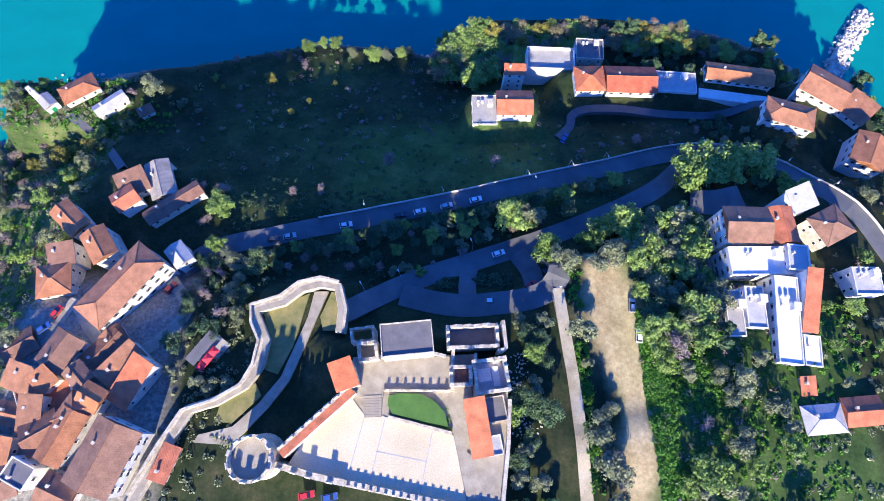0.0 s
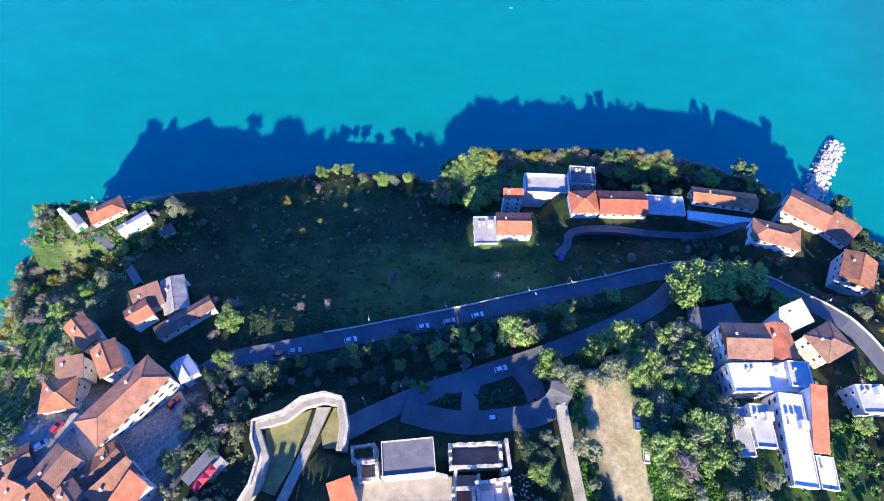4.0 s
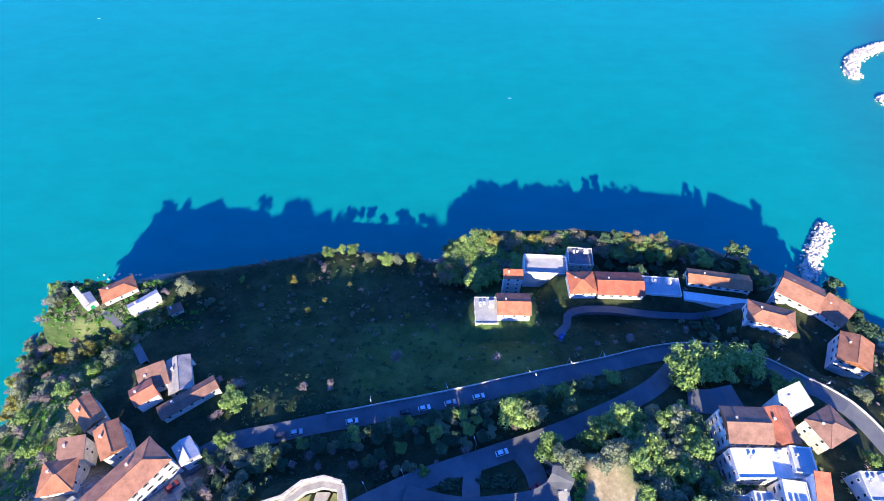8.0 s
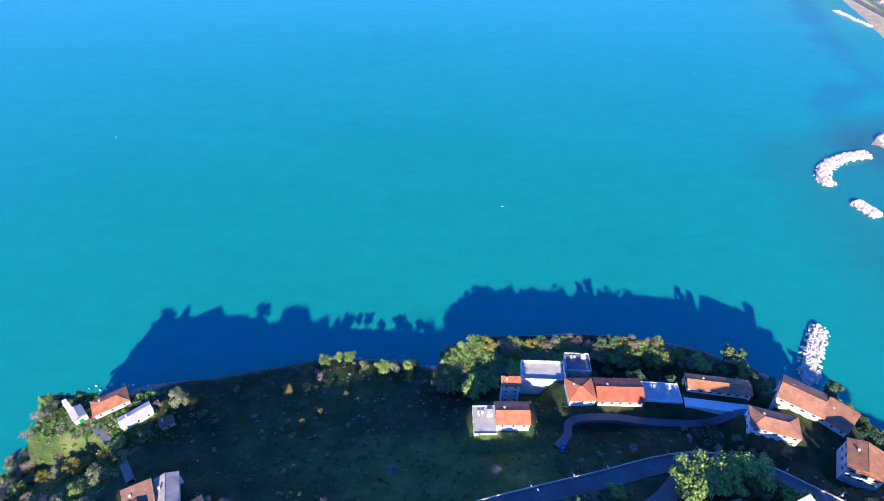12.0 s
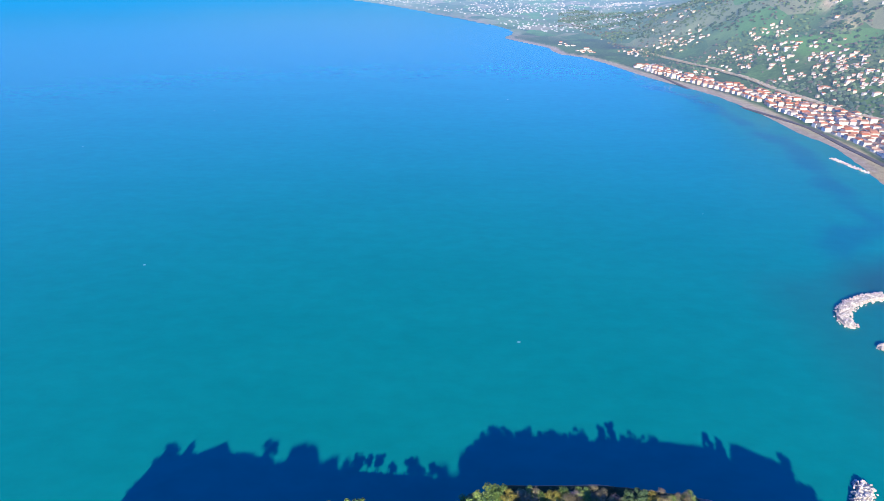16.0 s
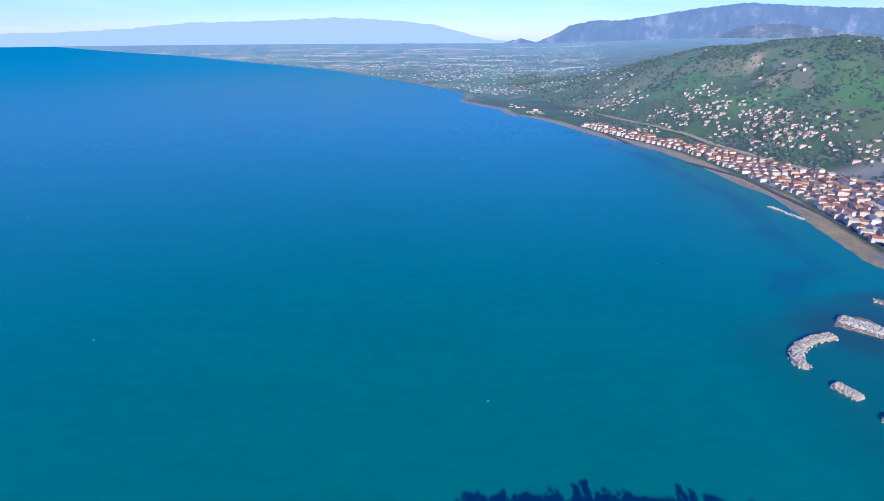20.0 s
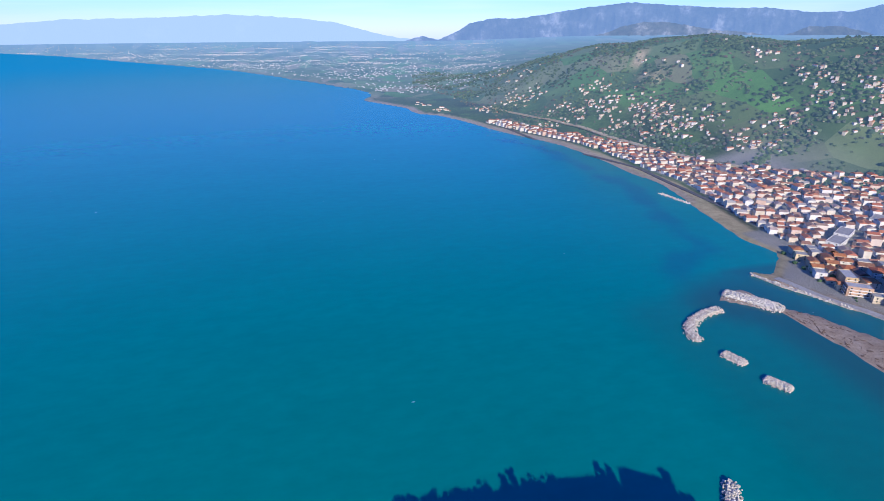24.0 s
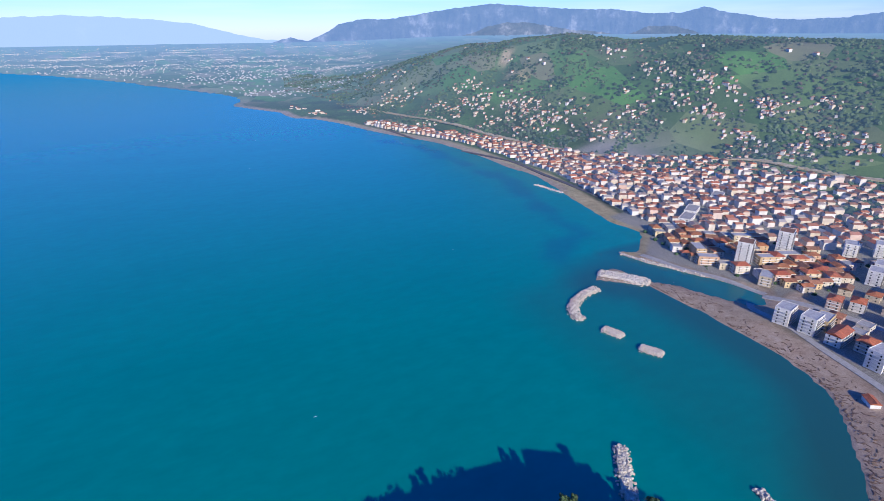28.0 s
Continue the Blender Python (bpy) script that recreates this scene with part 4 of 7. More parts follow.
for spec in [
    ("cream house with a stepped orange roof by the chapel", -143, 137, 13.8, 8.0, 33, 35.5, "hip", M_white, M_roof),
    ("long shed with a weathered grey-brown roof", -129, 130, 12.4, 5.3, 40, 35.8, "gable", M_old_wall, M_flat),
    ("little garden shed with a pinkish roof", -115, 127, 5.2, 3.2, 31, 35, "mono", M_old_wall, M_roof_brown),
    ("villa with a flat-pitched orange tile roof", 29, 123, 13.0, 9.8, -1, 46, "gable", M_white, M_roof_red),
    ("concrete annexe with a wide roof terrace", 18, 123, 9.4, 12.9, 0, 41, "flat", M_old_wall, M_concrete),
    ("small outhouse with an orange roof", 31, 142, 7.9, 3.8, -2, 40, "mono", M_white, M_roof_red),
    ("low building with a flat dark roof", 65, 159, 11.5, 10.1, -4, 31, "flat", M_old_wall, M_slate),
    ("white house with a hipped orange roof", 61, 139, 11.2, 10.8, 1, 38.6, "hip", M_white, M_roof_red),
    ("long house with a red tile roof half in shade", 77.8, 139, 19.6, 11.5, -2, 37.8, "gable", M_white, M_roof_red),
    ("white terrace building with a flat roof", 97.2, 139.6, 16.4, 9.5, -5, 35, "flat", M_white, M_flat),
    ("big white villa with roof windows and orange eaves", 122.9, 142, 26.5, 7.5, -9, 37, "gable", M_white, M_roof),
]:
    house(*spec, group=CLIFF)
for spec in [
    ("white house with a broad hipped salmon roof", 133, 118, 17.6, 9.5, -19, 46, "hip", M_white, M_roof),
    ("white terraced house with red and grey roofs", 157, 136, 16.7, 13.5, -37, 37, "gable", M_white, M_roof),
    ("white terraced house with a roof balcony", 167.5, 126, 11.0, 10.1, -48, 36, "mono", M_white, M_roof),
    ("house with a pinkish tile roof", 163, 104, 11.8, 13.5, -30, 42, "gable", M_white, M_roof),
]:
    house(*spec, group=CLIFF)
VILLA = "villas by the field"
for spec in [
    ("tall cream villa with arched windows and a tile roof", 96, 66, 13.4, 11.2, -2, 65.5, "gable", M_white, M_roof_brown),
    ("villa wing with a red roof and terrace", 107, 66, 8.0, 11.3, 2, 65, "gable", M_white, M_roof_red),
    ("small house with a pale pink roof", 117, 76, 8.4, 7.3, 22, 62, "mono", M_white, M_flat),
    ("house with a brown hipped roof", 125, 67, 10.8, 9.9, 26, 62, "hip", M_old_wall, M_roof_brown),
    ("white house with a long flat roof", 101.5, 36, 7.0, 26.0, -8, 66.5, "flat", M_white, M_white),
    ("white house with broad terraces below the villa", 99.5, 54.5, 22.0, 9.0, 0, 64.5, "flat", M_white, M_white),
    ("small white roof house on the terraces", 109, 55, 6.5, 8.0, -6, 66, "flat", M_white, M_flat),
    ("low white building with a flat roof", 87.5, 38.5, 5.0, 14.0, -2, 64, "flat", M_white, M_concrete),
    ("low building with a grey flat roof", 93.5, 40, 5.8, 12.5, -4, 65, "flat", M_white, M_flat),
    ("grey-roofed house behind the gardens", 130, 48, 8.5, 8.6, -1, 64, "flat", M_white, M_flat),
    ("house with a grey pitched roof", 106, 8, 10.9, 7.1, 4, 66, "hip", M_white, M_flat),
    ("house with a bright red tile roof", 117.5, 10, 10.2, 7.2, 4, 66, "gable", M_white, M_roof_red),
    ("little house with an orange roof", 104, 17, 3.7, 4.6, 2, 65, "mono", M_old_wall, M_roof_red),
    ("low red-roofed wing beside the terraces", 108.3, 41, 3.8, 17.5, -8, 66.8, "mono", M_white, M_roof_red),
    ("white house with a flat roof and parapets", 108, 27, 5.0, 9.0, -8, 64.5, "flat", M_white, M_white),
]:
    house(*spec, group=VILLA)


# ---- roads ----
def ribbon(name, pts, width, mat, label, category, lift=0.12, closed_z=None):
    """A road along a line, level across, laid on the ground, 0.25 m thick."""
    pts = [Vector((x, y, 0)) for x, y in pts]
    line = []
    for i in range(len(pts) - 1):
        p0, p1, p2, p3 = pts[max(i - 1, 0)], pts[i], pts[i + 1], pts[min(i + 2, len(pts) - 1)]
        n = max(2, int((p2 - p1).length / 2.5))
        for k in range(n):
            t = k / n
            line.append(0.5 * (2 * p1 + (p2 - p0) * t + (2 * p0 - 5 * p1 + 4 * p2 - p3) * t * t + (3 * p1 - p0 - 3 * p2 + p3) * t ** 3))
    line.append(pts[-1])
    n = len(line)
    rows, zs = [], []
    for i, p in enumerate(line):
        d = (line[min(i + 1, n - 1)] - line[max(i - 1, 0)]).normalized()
        s = Vector((-d.y, d.x, 0))
        a, b = p + s * width / 2, p - s * width / 2
        rows.append((a, b))
        zs.append(max(ground(*(a.lerp(b, k / 6)).xy) for k in range(7)) + lift)
    zs = np.maximum(zs, np.convolve(np.r_[[zs[0]] * 3, zs, [zs[-1]] * 3], np.ones(7) / 7, "valid")) if n > 7 else zs
    g = Geo()
    for (a, b), z in zip(rows, zs):
        g.v += [(a.x, a.y, z), (b.x, b.y, z), (b.x, b.y, z - 2.2), (a.x, a.y, z - 2.2)]
    g.f = [f for i in range(n - 1) for f in ((i * 4, i * 4 + 1, i * 4 + 5, i * 4 + 4), (i * 4 + 1, i * 4 + 2, i * 4 + 6, i * 4 + 5), (i * 4 + 3, i * 4, i * 4 + 4, i * 4 + 7))]
    tagged(new(name, g.mesh(name, mat, False)), label, category, kind="structure")
    return [(a, b, z) for (a, b), z in zip(rows, zs)]


def low_wall(name, label, line, side, height_, thick, mat, category="wall"):
    """A parapet along one side of a ribbon."""
    g = Geo()
    for r in line:
        p, z = r[side], r[2]
        q = p + (r[1 - side] - p).normalized() * thick
        g.v += [(p.x, p.y, z - 1.0), (p.x, p.y, z + height_), (q.x, q.y, z + height_), (q.x, q.y, z - 1.0)]
    n = len(line)
    g.f = [f for i in range(n - 1) for f in ((i * 4, i * 4 + 4, i * 4 + 5, i * 4 + 1), (i * 4 + 1, i * 4 + 5, i * 4 + 6, i * 4 + 2), (i * 4 + 2, i * 4 + 6, i * 4 + 7, i * 4 + 3))]
    g.f += [(0, 1, 2, 3), (n * 4 - 1, n * 4 - 2, n * 4 - 3, n * 4 - 4)]
    return tagged(new(name, g.mesh(name, mat)), label, category, kind="structure")


road_low = ribbon("road_lower", [(-84, 55), (-71, 63.5), (-56, 67), (-42, 70.5), (-27, 73.5), (-8, 77.5), (12, 82), (24, 85.5), (44, 91.5), (62, 96.5), (83, 102.5), (98, 104.5), (112, 102.5), (123, 97), (131, 88.5), (139, 79), (145, 71), (150, 60), (160, 38)], 6.6, M_asphalt, "grey asphalt road along the slope", "road")
low_wall("road_parapet", "pale stone parapet beside the road", road_low[18:], 0, 0.8, 0.3, M_old_wall)
road_up = ribbon("road_upper", [(-31, 38), (-23, 43), (-14, 48), (-4, 52.5), (9, 57), (22, 61.5), (35, 66), (52, 73), (67, 80), (77, 86), (86, 94), (94, 101)], 6.5, M_asphalt, "grey asphalt lane climbing to the castle", "road")
ribbon("road_turning", [(-12, 46), (-3, 43.5), (7, 42), (17, 42.5), (27, 44), (34, 47.5), (37, 54), (34, 61)], 7.0, M_asphalt, "asphalt turning place with parked cars", "road", 0.16)
ribbon("road_turning_link", [(9.5, 56), (8.5, 49), (8.5, 42)], 5.5, M_asphalt, "asphalt link between two planted islands", "road", 0.2)
ribbon("road_turning_end", [(25, 61), (29, 54), (30, 45)], 6.5, M_asphalt, "asphalt end of the turning place", "road", 0.2)
ribbon("path_castle", [(36, 47), (36.3, 40), (37, 30), (38, 16), (38.2, 0), (38.5, -45)], 3.4, M_dirt, "pale beaten path beside the castle", "path", 0.25)
ribbon("road_drive", [(47, 114), (53, 121), (56, 128), (72, 129), (92, 127.5), (114, 127), (128, 128), (142, 123)], 3.4, M_asphalt, "grey asphalt driveway to the cliff houses", "driveway", 0.14)
ribbon("lane_old_town", [(-84, 52), (-76, 41), (-84, 31), (-93, 27), (-103, 36), (-110, 44), (-113, 38)], 3.6, M_paving, "paved lane between the old houses", "lane", 0.14)
ribbon("lane_chapel", [(-113, 96), (-124, 108), (-136, 119), (-147, 127)], 3.0, M_asphalt, "narrow lane to the chapel", "lane", 0.14)
ribbon("yard_villa", [(86, 80), (94, 79), (104, 81)], 9.0, M_asphalt, "asphalt yard behind the villa", "yard", 0.14)


# ---- castle ----
M_drift_floor = surface("rusty_floor", [(0.3, (0.16, 0.07, 0.05)), (0.7, (0.30, 0.15, 0.11))], 0.5, 4.0, 0.9, 0.4, 0.05)
STONE_PIECE = Geo().box(-0.75, -0.35, 0, 0.75, 0.35, 1.35).add([(-0.75, -0.35, 1.35), (0.75, -0.35, 1.35), (0.75, 0.35, 1.35), (-0.75, 0.35, 1.35), (-0.6, 0, 1.6), (0.6, 0, 1.6)], [(0, 1, 5, 4), (2, 3, 4, 5), (1, 2, 5), (3, 0, 4)]).mesh("merlon", M_castle)
castle = thing("castle", "medieval stone castle with battlements and a sandy courtyard", "castle")


def battlement(name, parent, pts, top, base, thick, merlons=True, walk=None, label="", gap=2.9, size=1.0):
    """A wall along a line, with a wall walk and a row of merlons on its outer side (to the right of the line)."""
    g = Geo()
    n = len(pts)
    off = []
    for i in range(n):
        a, b = Vector(pts[max(i - 1, 0)]), Vector(pts[min(i + 1, n - 1)])
        d = (b - a).normalized()
        off.append(Vector((-d.y, d.x)))
    outer = [Vector(p) for p in pts]
    inner = [p + o * thick for p, o in zip(outer, off)]
    for p, q in zip(outer, inner):
        b0 = base
        g.v += [(p.x, p.y, b0), (p.x, p.y, top), (q.x, q.y, top), (q.x, q.y, b0)]
    g.f = [f for i in range(n - 1) for f in ((i * 4, i * 4 + 4, i * 4 + 5, i * 4 + 1), (i * 4 + 1, i * 4 + 5, i * 4 + 6, i * 4 + 2), (i * 4 + 2, i * 4 + 6, i * 4 + 7, i * 4 + 3))]
    g.f += [(0, 1, 2, 3), (n * 4 - 1, n * 4 - 2, n * 4 - 3, n * 4 - 4)]
    wall = part(name, g, M_castle, parent, label)
    if walk:
        w = Geo()
        for p, q in zip(outer, inner):
            a, b = p.lerp(q, 0.32), p.lerp(q, 0.96)
            w.v += [(a.x, a.y, top + 0.06), (b.x, b.y, top + 0.06), (b.x, b.y, top - 0.1), (a.x, a.y, top - 0.1)]
        w.f = [f for i in range(n - 1) for f in ((i * 4, i * 4 + 4, i * 4 + 5, i * 4 + 1), (i * 4 + 1, i * 4 + 5, i * 4 + 6, i * 4 + 2), (i * 4 + 3, i * 4 + 7, i * 4 + 4, i * 4))]
        part("wall_walk", w, walk, wall)
    if merlons:
        for i in range(n - 1):
            a, b = outer[i], outer[i + 1]
            k = int((b - a).length // gap)
            ang = math.degrees(math.atan2(b.y - a.y, b.x - a.x))
            for j in range(k):
                p = a.lerp(b, (j + 0.5) / k) + off[i] * 0.4
                part("merlon", STONE_PIECE, None, wall, at=pose(p.x, p.y, top, 0, 0, ang) @ Matrix.Diagonal((size, size, size, 1)))
    return wall


battlement("curtain_wall", castle, [(-24.5, 18), (-42, 2.5)], 76, 62, 3.0, True, M_roof_red, "curtain wall with a red-tiled wall walk")
battlement("curtain_wall", castle, [(-43.5, -2.0), (-32, -5.2), (-25, -6.7)], 74.0, 60, 1.6, True, None, "", 3.6)
battlement("curtain_wall", castle, [(-25, -6.7), (-4, -11), (22, -16.5)], 73.4, 60, 1.5, True, None, "", 1.9, 0.5)
battlement("curtain_wall", castle, [(15, -14.5), (17.5, 2), (18.5, 14)], 73.5, 60, 1.0, False)
battlement("outer_wall", castle, [(-27.5, 33), (-27, 40), (-29, 47.5), (-35, 49), (-41, 47.5), (-46, 43.5), (-54, 41), (-53.5, 36), (-51, 31), (-52, 25), (-55, 20), (-62, 16), (-70, 13.5), (-75, 4), (-81, -8), (-86, -20)], 68, 52, 2.6, False, M_paving, "outer bailey wall with a paved walk")
battlement("parapet", castle, [(-29.5, 48.2), (-35, 49.7), (-41.5, 48.2), (-46.5, 44.2), (-54.8, 41.6), (-54.3, 36), (-51.8, 31), (-52.8, 24.6), (-55.6, 19.2), (-62.4, 15.2), (-70.6, 12.7), (-75.8, 3.7), (-81.8, -8.3)], 69.1, 67, 0.7, False)
# round tower
g = Geo()
ring = [(math.cos(a), math.sin(a)) for a in np.linspace(0, 2 * math.pi, 33)[:-1]]
tower_c = Vector((-47.8, 0.3, 0))
prof = [(6.4, 60), (5.9, 66), (5.4, 76.6), (5.75, 77.0), (5.75, 78.0), (4.9, 78.0), (4.9, 76.8), (0.01, 76.8)]
for r, z in prof:
    g.v += [(tower_c.x + r * c, tower_c.y + r * s, z) for c, s in ring]
g.f = [(j * 32 + i, j * 32 + (i + 1) % 32, (j + 1) * 32 + (i + 1) % 32, (j + 1) * 32 + i) for j in range(len(prof) - 1) for i in range(32)]
tower = part("round_tower", g, M_castle, castle, "round corner tower of pale stone")
for k in range(11):
    a = 2 * math.pi * k / 11
    part("merlon", STONE_PIECE, None, tower, at=pose(tower_c.x + 5.3 * math.cos(a), tower_c.y + 5.3 * math.sin(a), 78.0, 0, 0, math.degrees(a) + 90))
part("tower_floor", Geo().prism([(tower_c.x + 4.85 * c, tower_c.y + 4.85 * s) for c, s in ring], 76.7, 76.9), M_paving, tower)


def block(parent, name, x, y, w, d, turn, z0, z, mat, roof=None, label="", merlon_sides="", kind="flat"):
    m = pose(x, y, 0, 0, 0, turn)
    ob = part(name, wall_geo(w, d, z0, z, kind), mat, parent, label, at=m)
    if roof:
        part("roof", roof_geo(w, d, z, kind)[0], roof, ob)
    for s in merlon_sides:
        span, off, t = {"s": (w, -d / 2, 0), "n": (w, -d / 2, 180), "e": (d, -w / 2, 90), "w": (d, -w / 2, -90)}[s]
        k = int(span // 2.6)
        for i in range(k):
            part("merlon", STONE_PIECE, None, ob, at=pose(0, 0, 0, 0, 0, t) @ pose((i - (k - 1) / 2) * span / k, off + 0.36, z + 0.55) @ Matrix.Diagonal((0.7, 0.9, 0.75, 1)))
    return ob


keep = block(castle, "keep", -9, 29, 13.4, 8.5, 5, 62, 82.5, M_castle, M_slate, "square keep with a dark flat roof", "")
add_windows(keep, 13.4, 8.5, 72, 82, "s", False, 4.5, 3.0)
block(castle, "gate_tower", -25, 20.2, 5.2, 6.7, 19, 60, 81, M_castle, M_roof_red, "small tower with a red tiled roof", "", "mono")
block(castle, "east_range", 9, 7, 4.7, 13.7, 9, 64, 77.5, M_castle, M_roof_red, "east range with an orange tiled roof", "", "mono")
def open_room(label, x, y, w, d, turn, z0, z, floor_z, floor_mat, seed, thick=0.85):
    """A roofless room: four thick walls with ragged crowns round a floor."""
    lr = random.Random(seed)
    m = pose(x, y, 0, 0, 0, turn)
    ob = part("ruined_hall", Geo().box(-w / 2 + 0.1, -d / 2 + 0.1, z0, w / 2 - 0.1, d / 2 - 0.1, floor_z), floor_mat, castle, label, at=m)
    for s in "snew":
        span, off, t = {"s": (w, -d / 2, 0), "n": (w, -d / 2, 180), "e": (d, -w / 2, 90), "w": (d, -w / 2, -90)}[s]
        cut = thick if s in "ew" else 0.0
        k = max(3, int((span - 2 * cut) / 0.9))
        crown = [(-span / 2 + cut + (span - 2 * cut) * i / k, z + lr.choice((0, 0.1, 0.35, -0.4, 0.6, -0.9))) for i in range(k + 1)]
        line = [(crown[0][0], z0)] + crown + [(crown[-1][0], z0)]
        n = len(line)
        g = Geo().add([(u, off, q) for u, q in line] + [(u, off + thick, q) for u, q in line], [tuple(range(n))[::-1], tuple(range(n, 2 * n))] + [(i, (i + 1) % n, n + (i + 1) % n, n + i) for i in range(n)])
        part("wall", g, M_castle, ob, at=pose(0, 0, 0, 0, 0, t))
    return ob


open_room("ruined hall with a rust-brown floor", 5, 20, 6.0, 5.4, 1, 64, 77, 74.6, M_drift_floor, 1)
pale_hall = open_room("open ruined hall with pale walls", 13, 20, 9.2, 9.0, 7, 64, 77, 73.6, M_flat, 2)
part("tarpaulin", Geo().box(-3.2, -1.2, 73.6, 0.2, 2.2, 73.75).box(0.6, -2.8, 73.6, 2.4, 2.4, 73.9), M_white, pale_hall, "pale tarpaulin on the floor")
open_room("long ruined range in shade", 8.5, 30.5, 14.2, 6.6, 2, 62, 75.8, 72.2, M_slate, 3)
open_room("broken corner turret", -19.5, 26.5, 5.4, 5.0, 8, 62, 78, 75.0, M_paving, 4)
open_room("low ruined chamber", -21.5, 31.5, 6.5, 4.2, 8, 62, 74.5, 71.0, M_dry_grass, 5, 0.7)
part("castle_floor", Geo().prism([(-24, 14.6), (-20.4, 10.0), (2.9, 4.8), (6.3, -12), (14.8, -14), (17, 2), (17.8, 16), (9, 26), (-24, 25.6)], 64, 72.15), M_paving, castle, "worn stone paving between the ruins")
block(castle, "annexe", 14, 11.5, 5.5, 6.5, 9, 64, 73.5, M_castle, M_slate, "low annexe with a dark roof")
block(castle, "annexe", 13.5, 2.5, 4.0, 5.0, 9, 64, 72.8, M_white, M_flat, "small white outbuilding")
battlement("terrace_wall", castle, [(-20, 24.8), (-16, 25), (-3, 26), (1, 25)], 74.6, 68, 0.8, False)
battlement("terrace_wall", castle, [(-15.5, 16.4), (2.2, 16.0)], 73.9, 70, 0.6, True, None, "", 2.2, 0.5)
battlement("ruined_wall", castle, [(3.2, 16.6), (3.6, 27)], 75.5, 66, 0.9, False)
battlement("ruined_wall", castle, [(9.2, 14.6), (9.6, 26)], 75.0, 66, 0.8, False)
battlement("ruined_wall", castle, [(16.4, 34.6), (16.9, 27.2), (15, 26.8)], 76.5, 62, 0.9, False)
court = part("courtyard", Geo().prism([(-37, 3), (-24, 14.8), (-20.4, 10.3), (-15.8, 10.2), (2.9, 5.1), (6.2, -12), (-4, -10.2), (-31.5, -4.2), (-40, -2.0)], 66, 72.3), M_sand, castle, "courtyard of pale beaten sand")
for (x0, y0), (x1, y1) in (((-20.6, 9.6), (-24.2, -4.2)), ((-15, 9.8), (-18.7, -6.2)), ((-2.6, 6.2), (-5.8, -8.6)), ((-17.2, 1.4), (-4, -1.3))):
    a, b = Vector((x0, y0)), Vector((x1, y1))
    part("drain_channel", Geo().box(0, -0.12, 0, (b - a).length, 0.12, 0.03), M_flat, court, at=pose(x0, y0, 72.3, 0, 0, math.degrees(math.atan2(y1 - y0, x1 - x0))))
part("terrace", Geo().prism([(-24, 15), (-20.4, 14.9), (-15.6, 15.0), (-15.5, 16.6), (2.3, 16.2), (6, 15.5), (8, 16.5), (2, 25.4), (-24, 25.4)], 66, 73.2), M_paving, castle, "paved upper terrace")
part("east_passage", Geo().prism([(3.0, 5.0), (2.6, 9.0), (3.4, 16), (8.2, 16.3), (6.4, 1), (9, -1), (7.5, -13.5), (6.3, -11.8)], 66, 72.5), M_paving, castle, "paved passage along the east range")
part("garden_bed", Geo().prism([(-14.2, 15.2), (-11.5, 15.9), (-6, 15.7), (-2.2, 14.0), (0.6, 11.0), (1.6, 7.2), (-4, 8.4), (-9, 9.6), (-13.2, 10.7), (-14.4, 12.8)], 68, 73.0), M_lawn, castle, "green castle lawn")
part("garden_kerb", Geo().prism([(-14.3, 9.6), (-14.1, 10.3), (2.6, 6.0), (2.4, 5.2)], 68, 73.3), M_castle, castle)
for i in range(8):
    part("step", Geo().box(-2.3, -0.36, -0.5, 2.3, 0.3, 0.0), M_paving, castle, "worn stone step", at=pose(-18.3, 10.3 + i * 0.68, 72.42 + 0.13 * i, 0, 0, 2))
    # dark strip that stands in for the shade on each riser
    part("step_nosing", Geo().box(-2.3, -0.42, -0.1, 2.3, -0.36, 0.03), M_slate, castle, at=pose(-18.3, 10.3 + i * 0.68, 72.42 + 0.13 * i, 0, 0, 2))
part("bailey_path", Geo().prism([(-37, 45.5), (-38.5, 38), (-41.5, 30), (-45, 21), (-50.5, 14), (-57, 8), (-66, 6), (-67, 4), (-57, 3.2), (-53.5, 6.5), (-47.5, 13), (-42.5, 20), (-39, 29), (-35.8, 38), (-33, 45.5)], 63, 66.4), M_paving, castle, "paved path through the bailey")
part("bailey_lawn", Geo().prism([(-38.5, 45), (-51.5, 39.5), (-48.5, 31), (-49.5, 23), (-46, 21.8), (-42, 30)], 63, 66.2), M_dry_grass, castle, "dry bailey lawn")
part("bailey_lawn", Geo().prism([(-61, 14.5), (-52, 19.5), (-50, 16), (-57.5, 8.8), (-62, 9.5)], 62, 66.2), M_dry_grass, castle, "dry bailey lawn")
part("bailey_lawn", Geo().prism([(-32, 45.5), (-28.5, 44), (-27.5, 34), (-34, 34), (-35, 38)], 62, 66.2), M_dry_grass, castle, "dry bailey lawn")
part("bailey_lawn", Geo().prism([(-34, 33), (-27, 32), (-24, 24), (-43, 6.5), (-46.5, 9), (-47, 13), (-42, 20), (-38.5, 29)], 58, 65.2), M_lawn, castle, "shaded grass moat below the curtain wall")

# rubble spilled beside the east ruins
g = Geo()
rr = random.Random(77)
for _ in range(170):
    x, y = rr.gauss(22, 2.2), rr.uniform(4, 27)
    if x < 18.9:
        continue
    b = rr.uniform(0.08, 0.3)
    g.box(-b, -b * rr.uniform(0.4, 1), -0.2, b * rr.uniform(0.6, 2.2), b, b * 0.7, pose(x, y, ground(x, y), rr.uniform(-20, 20), rr.uniform(-20, 20), rr.uniform(0, 180)))
tagged(new("rubble", g.mesh("rubble", M_castle)), "pale rubble and boards spilled below the castle wall", "rubble", kind="stuff")

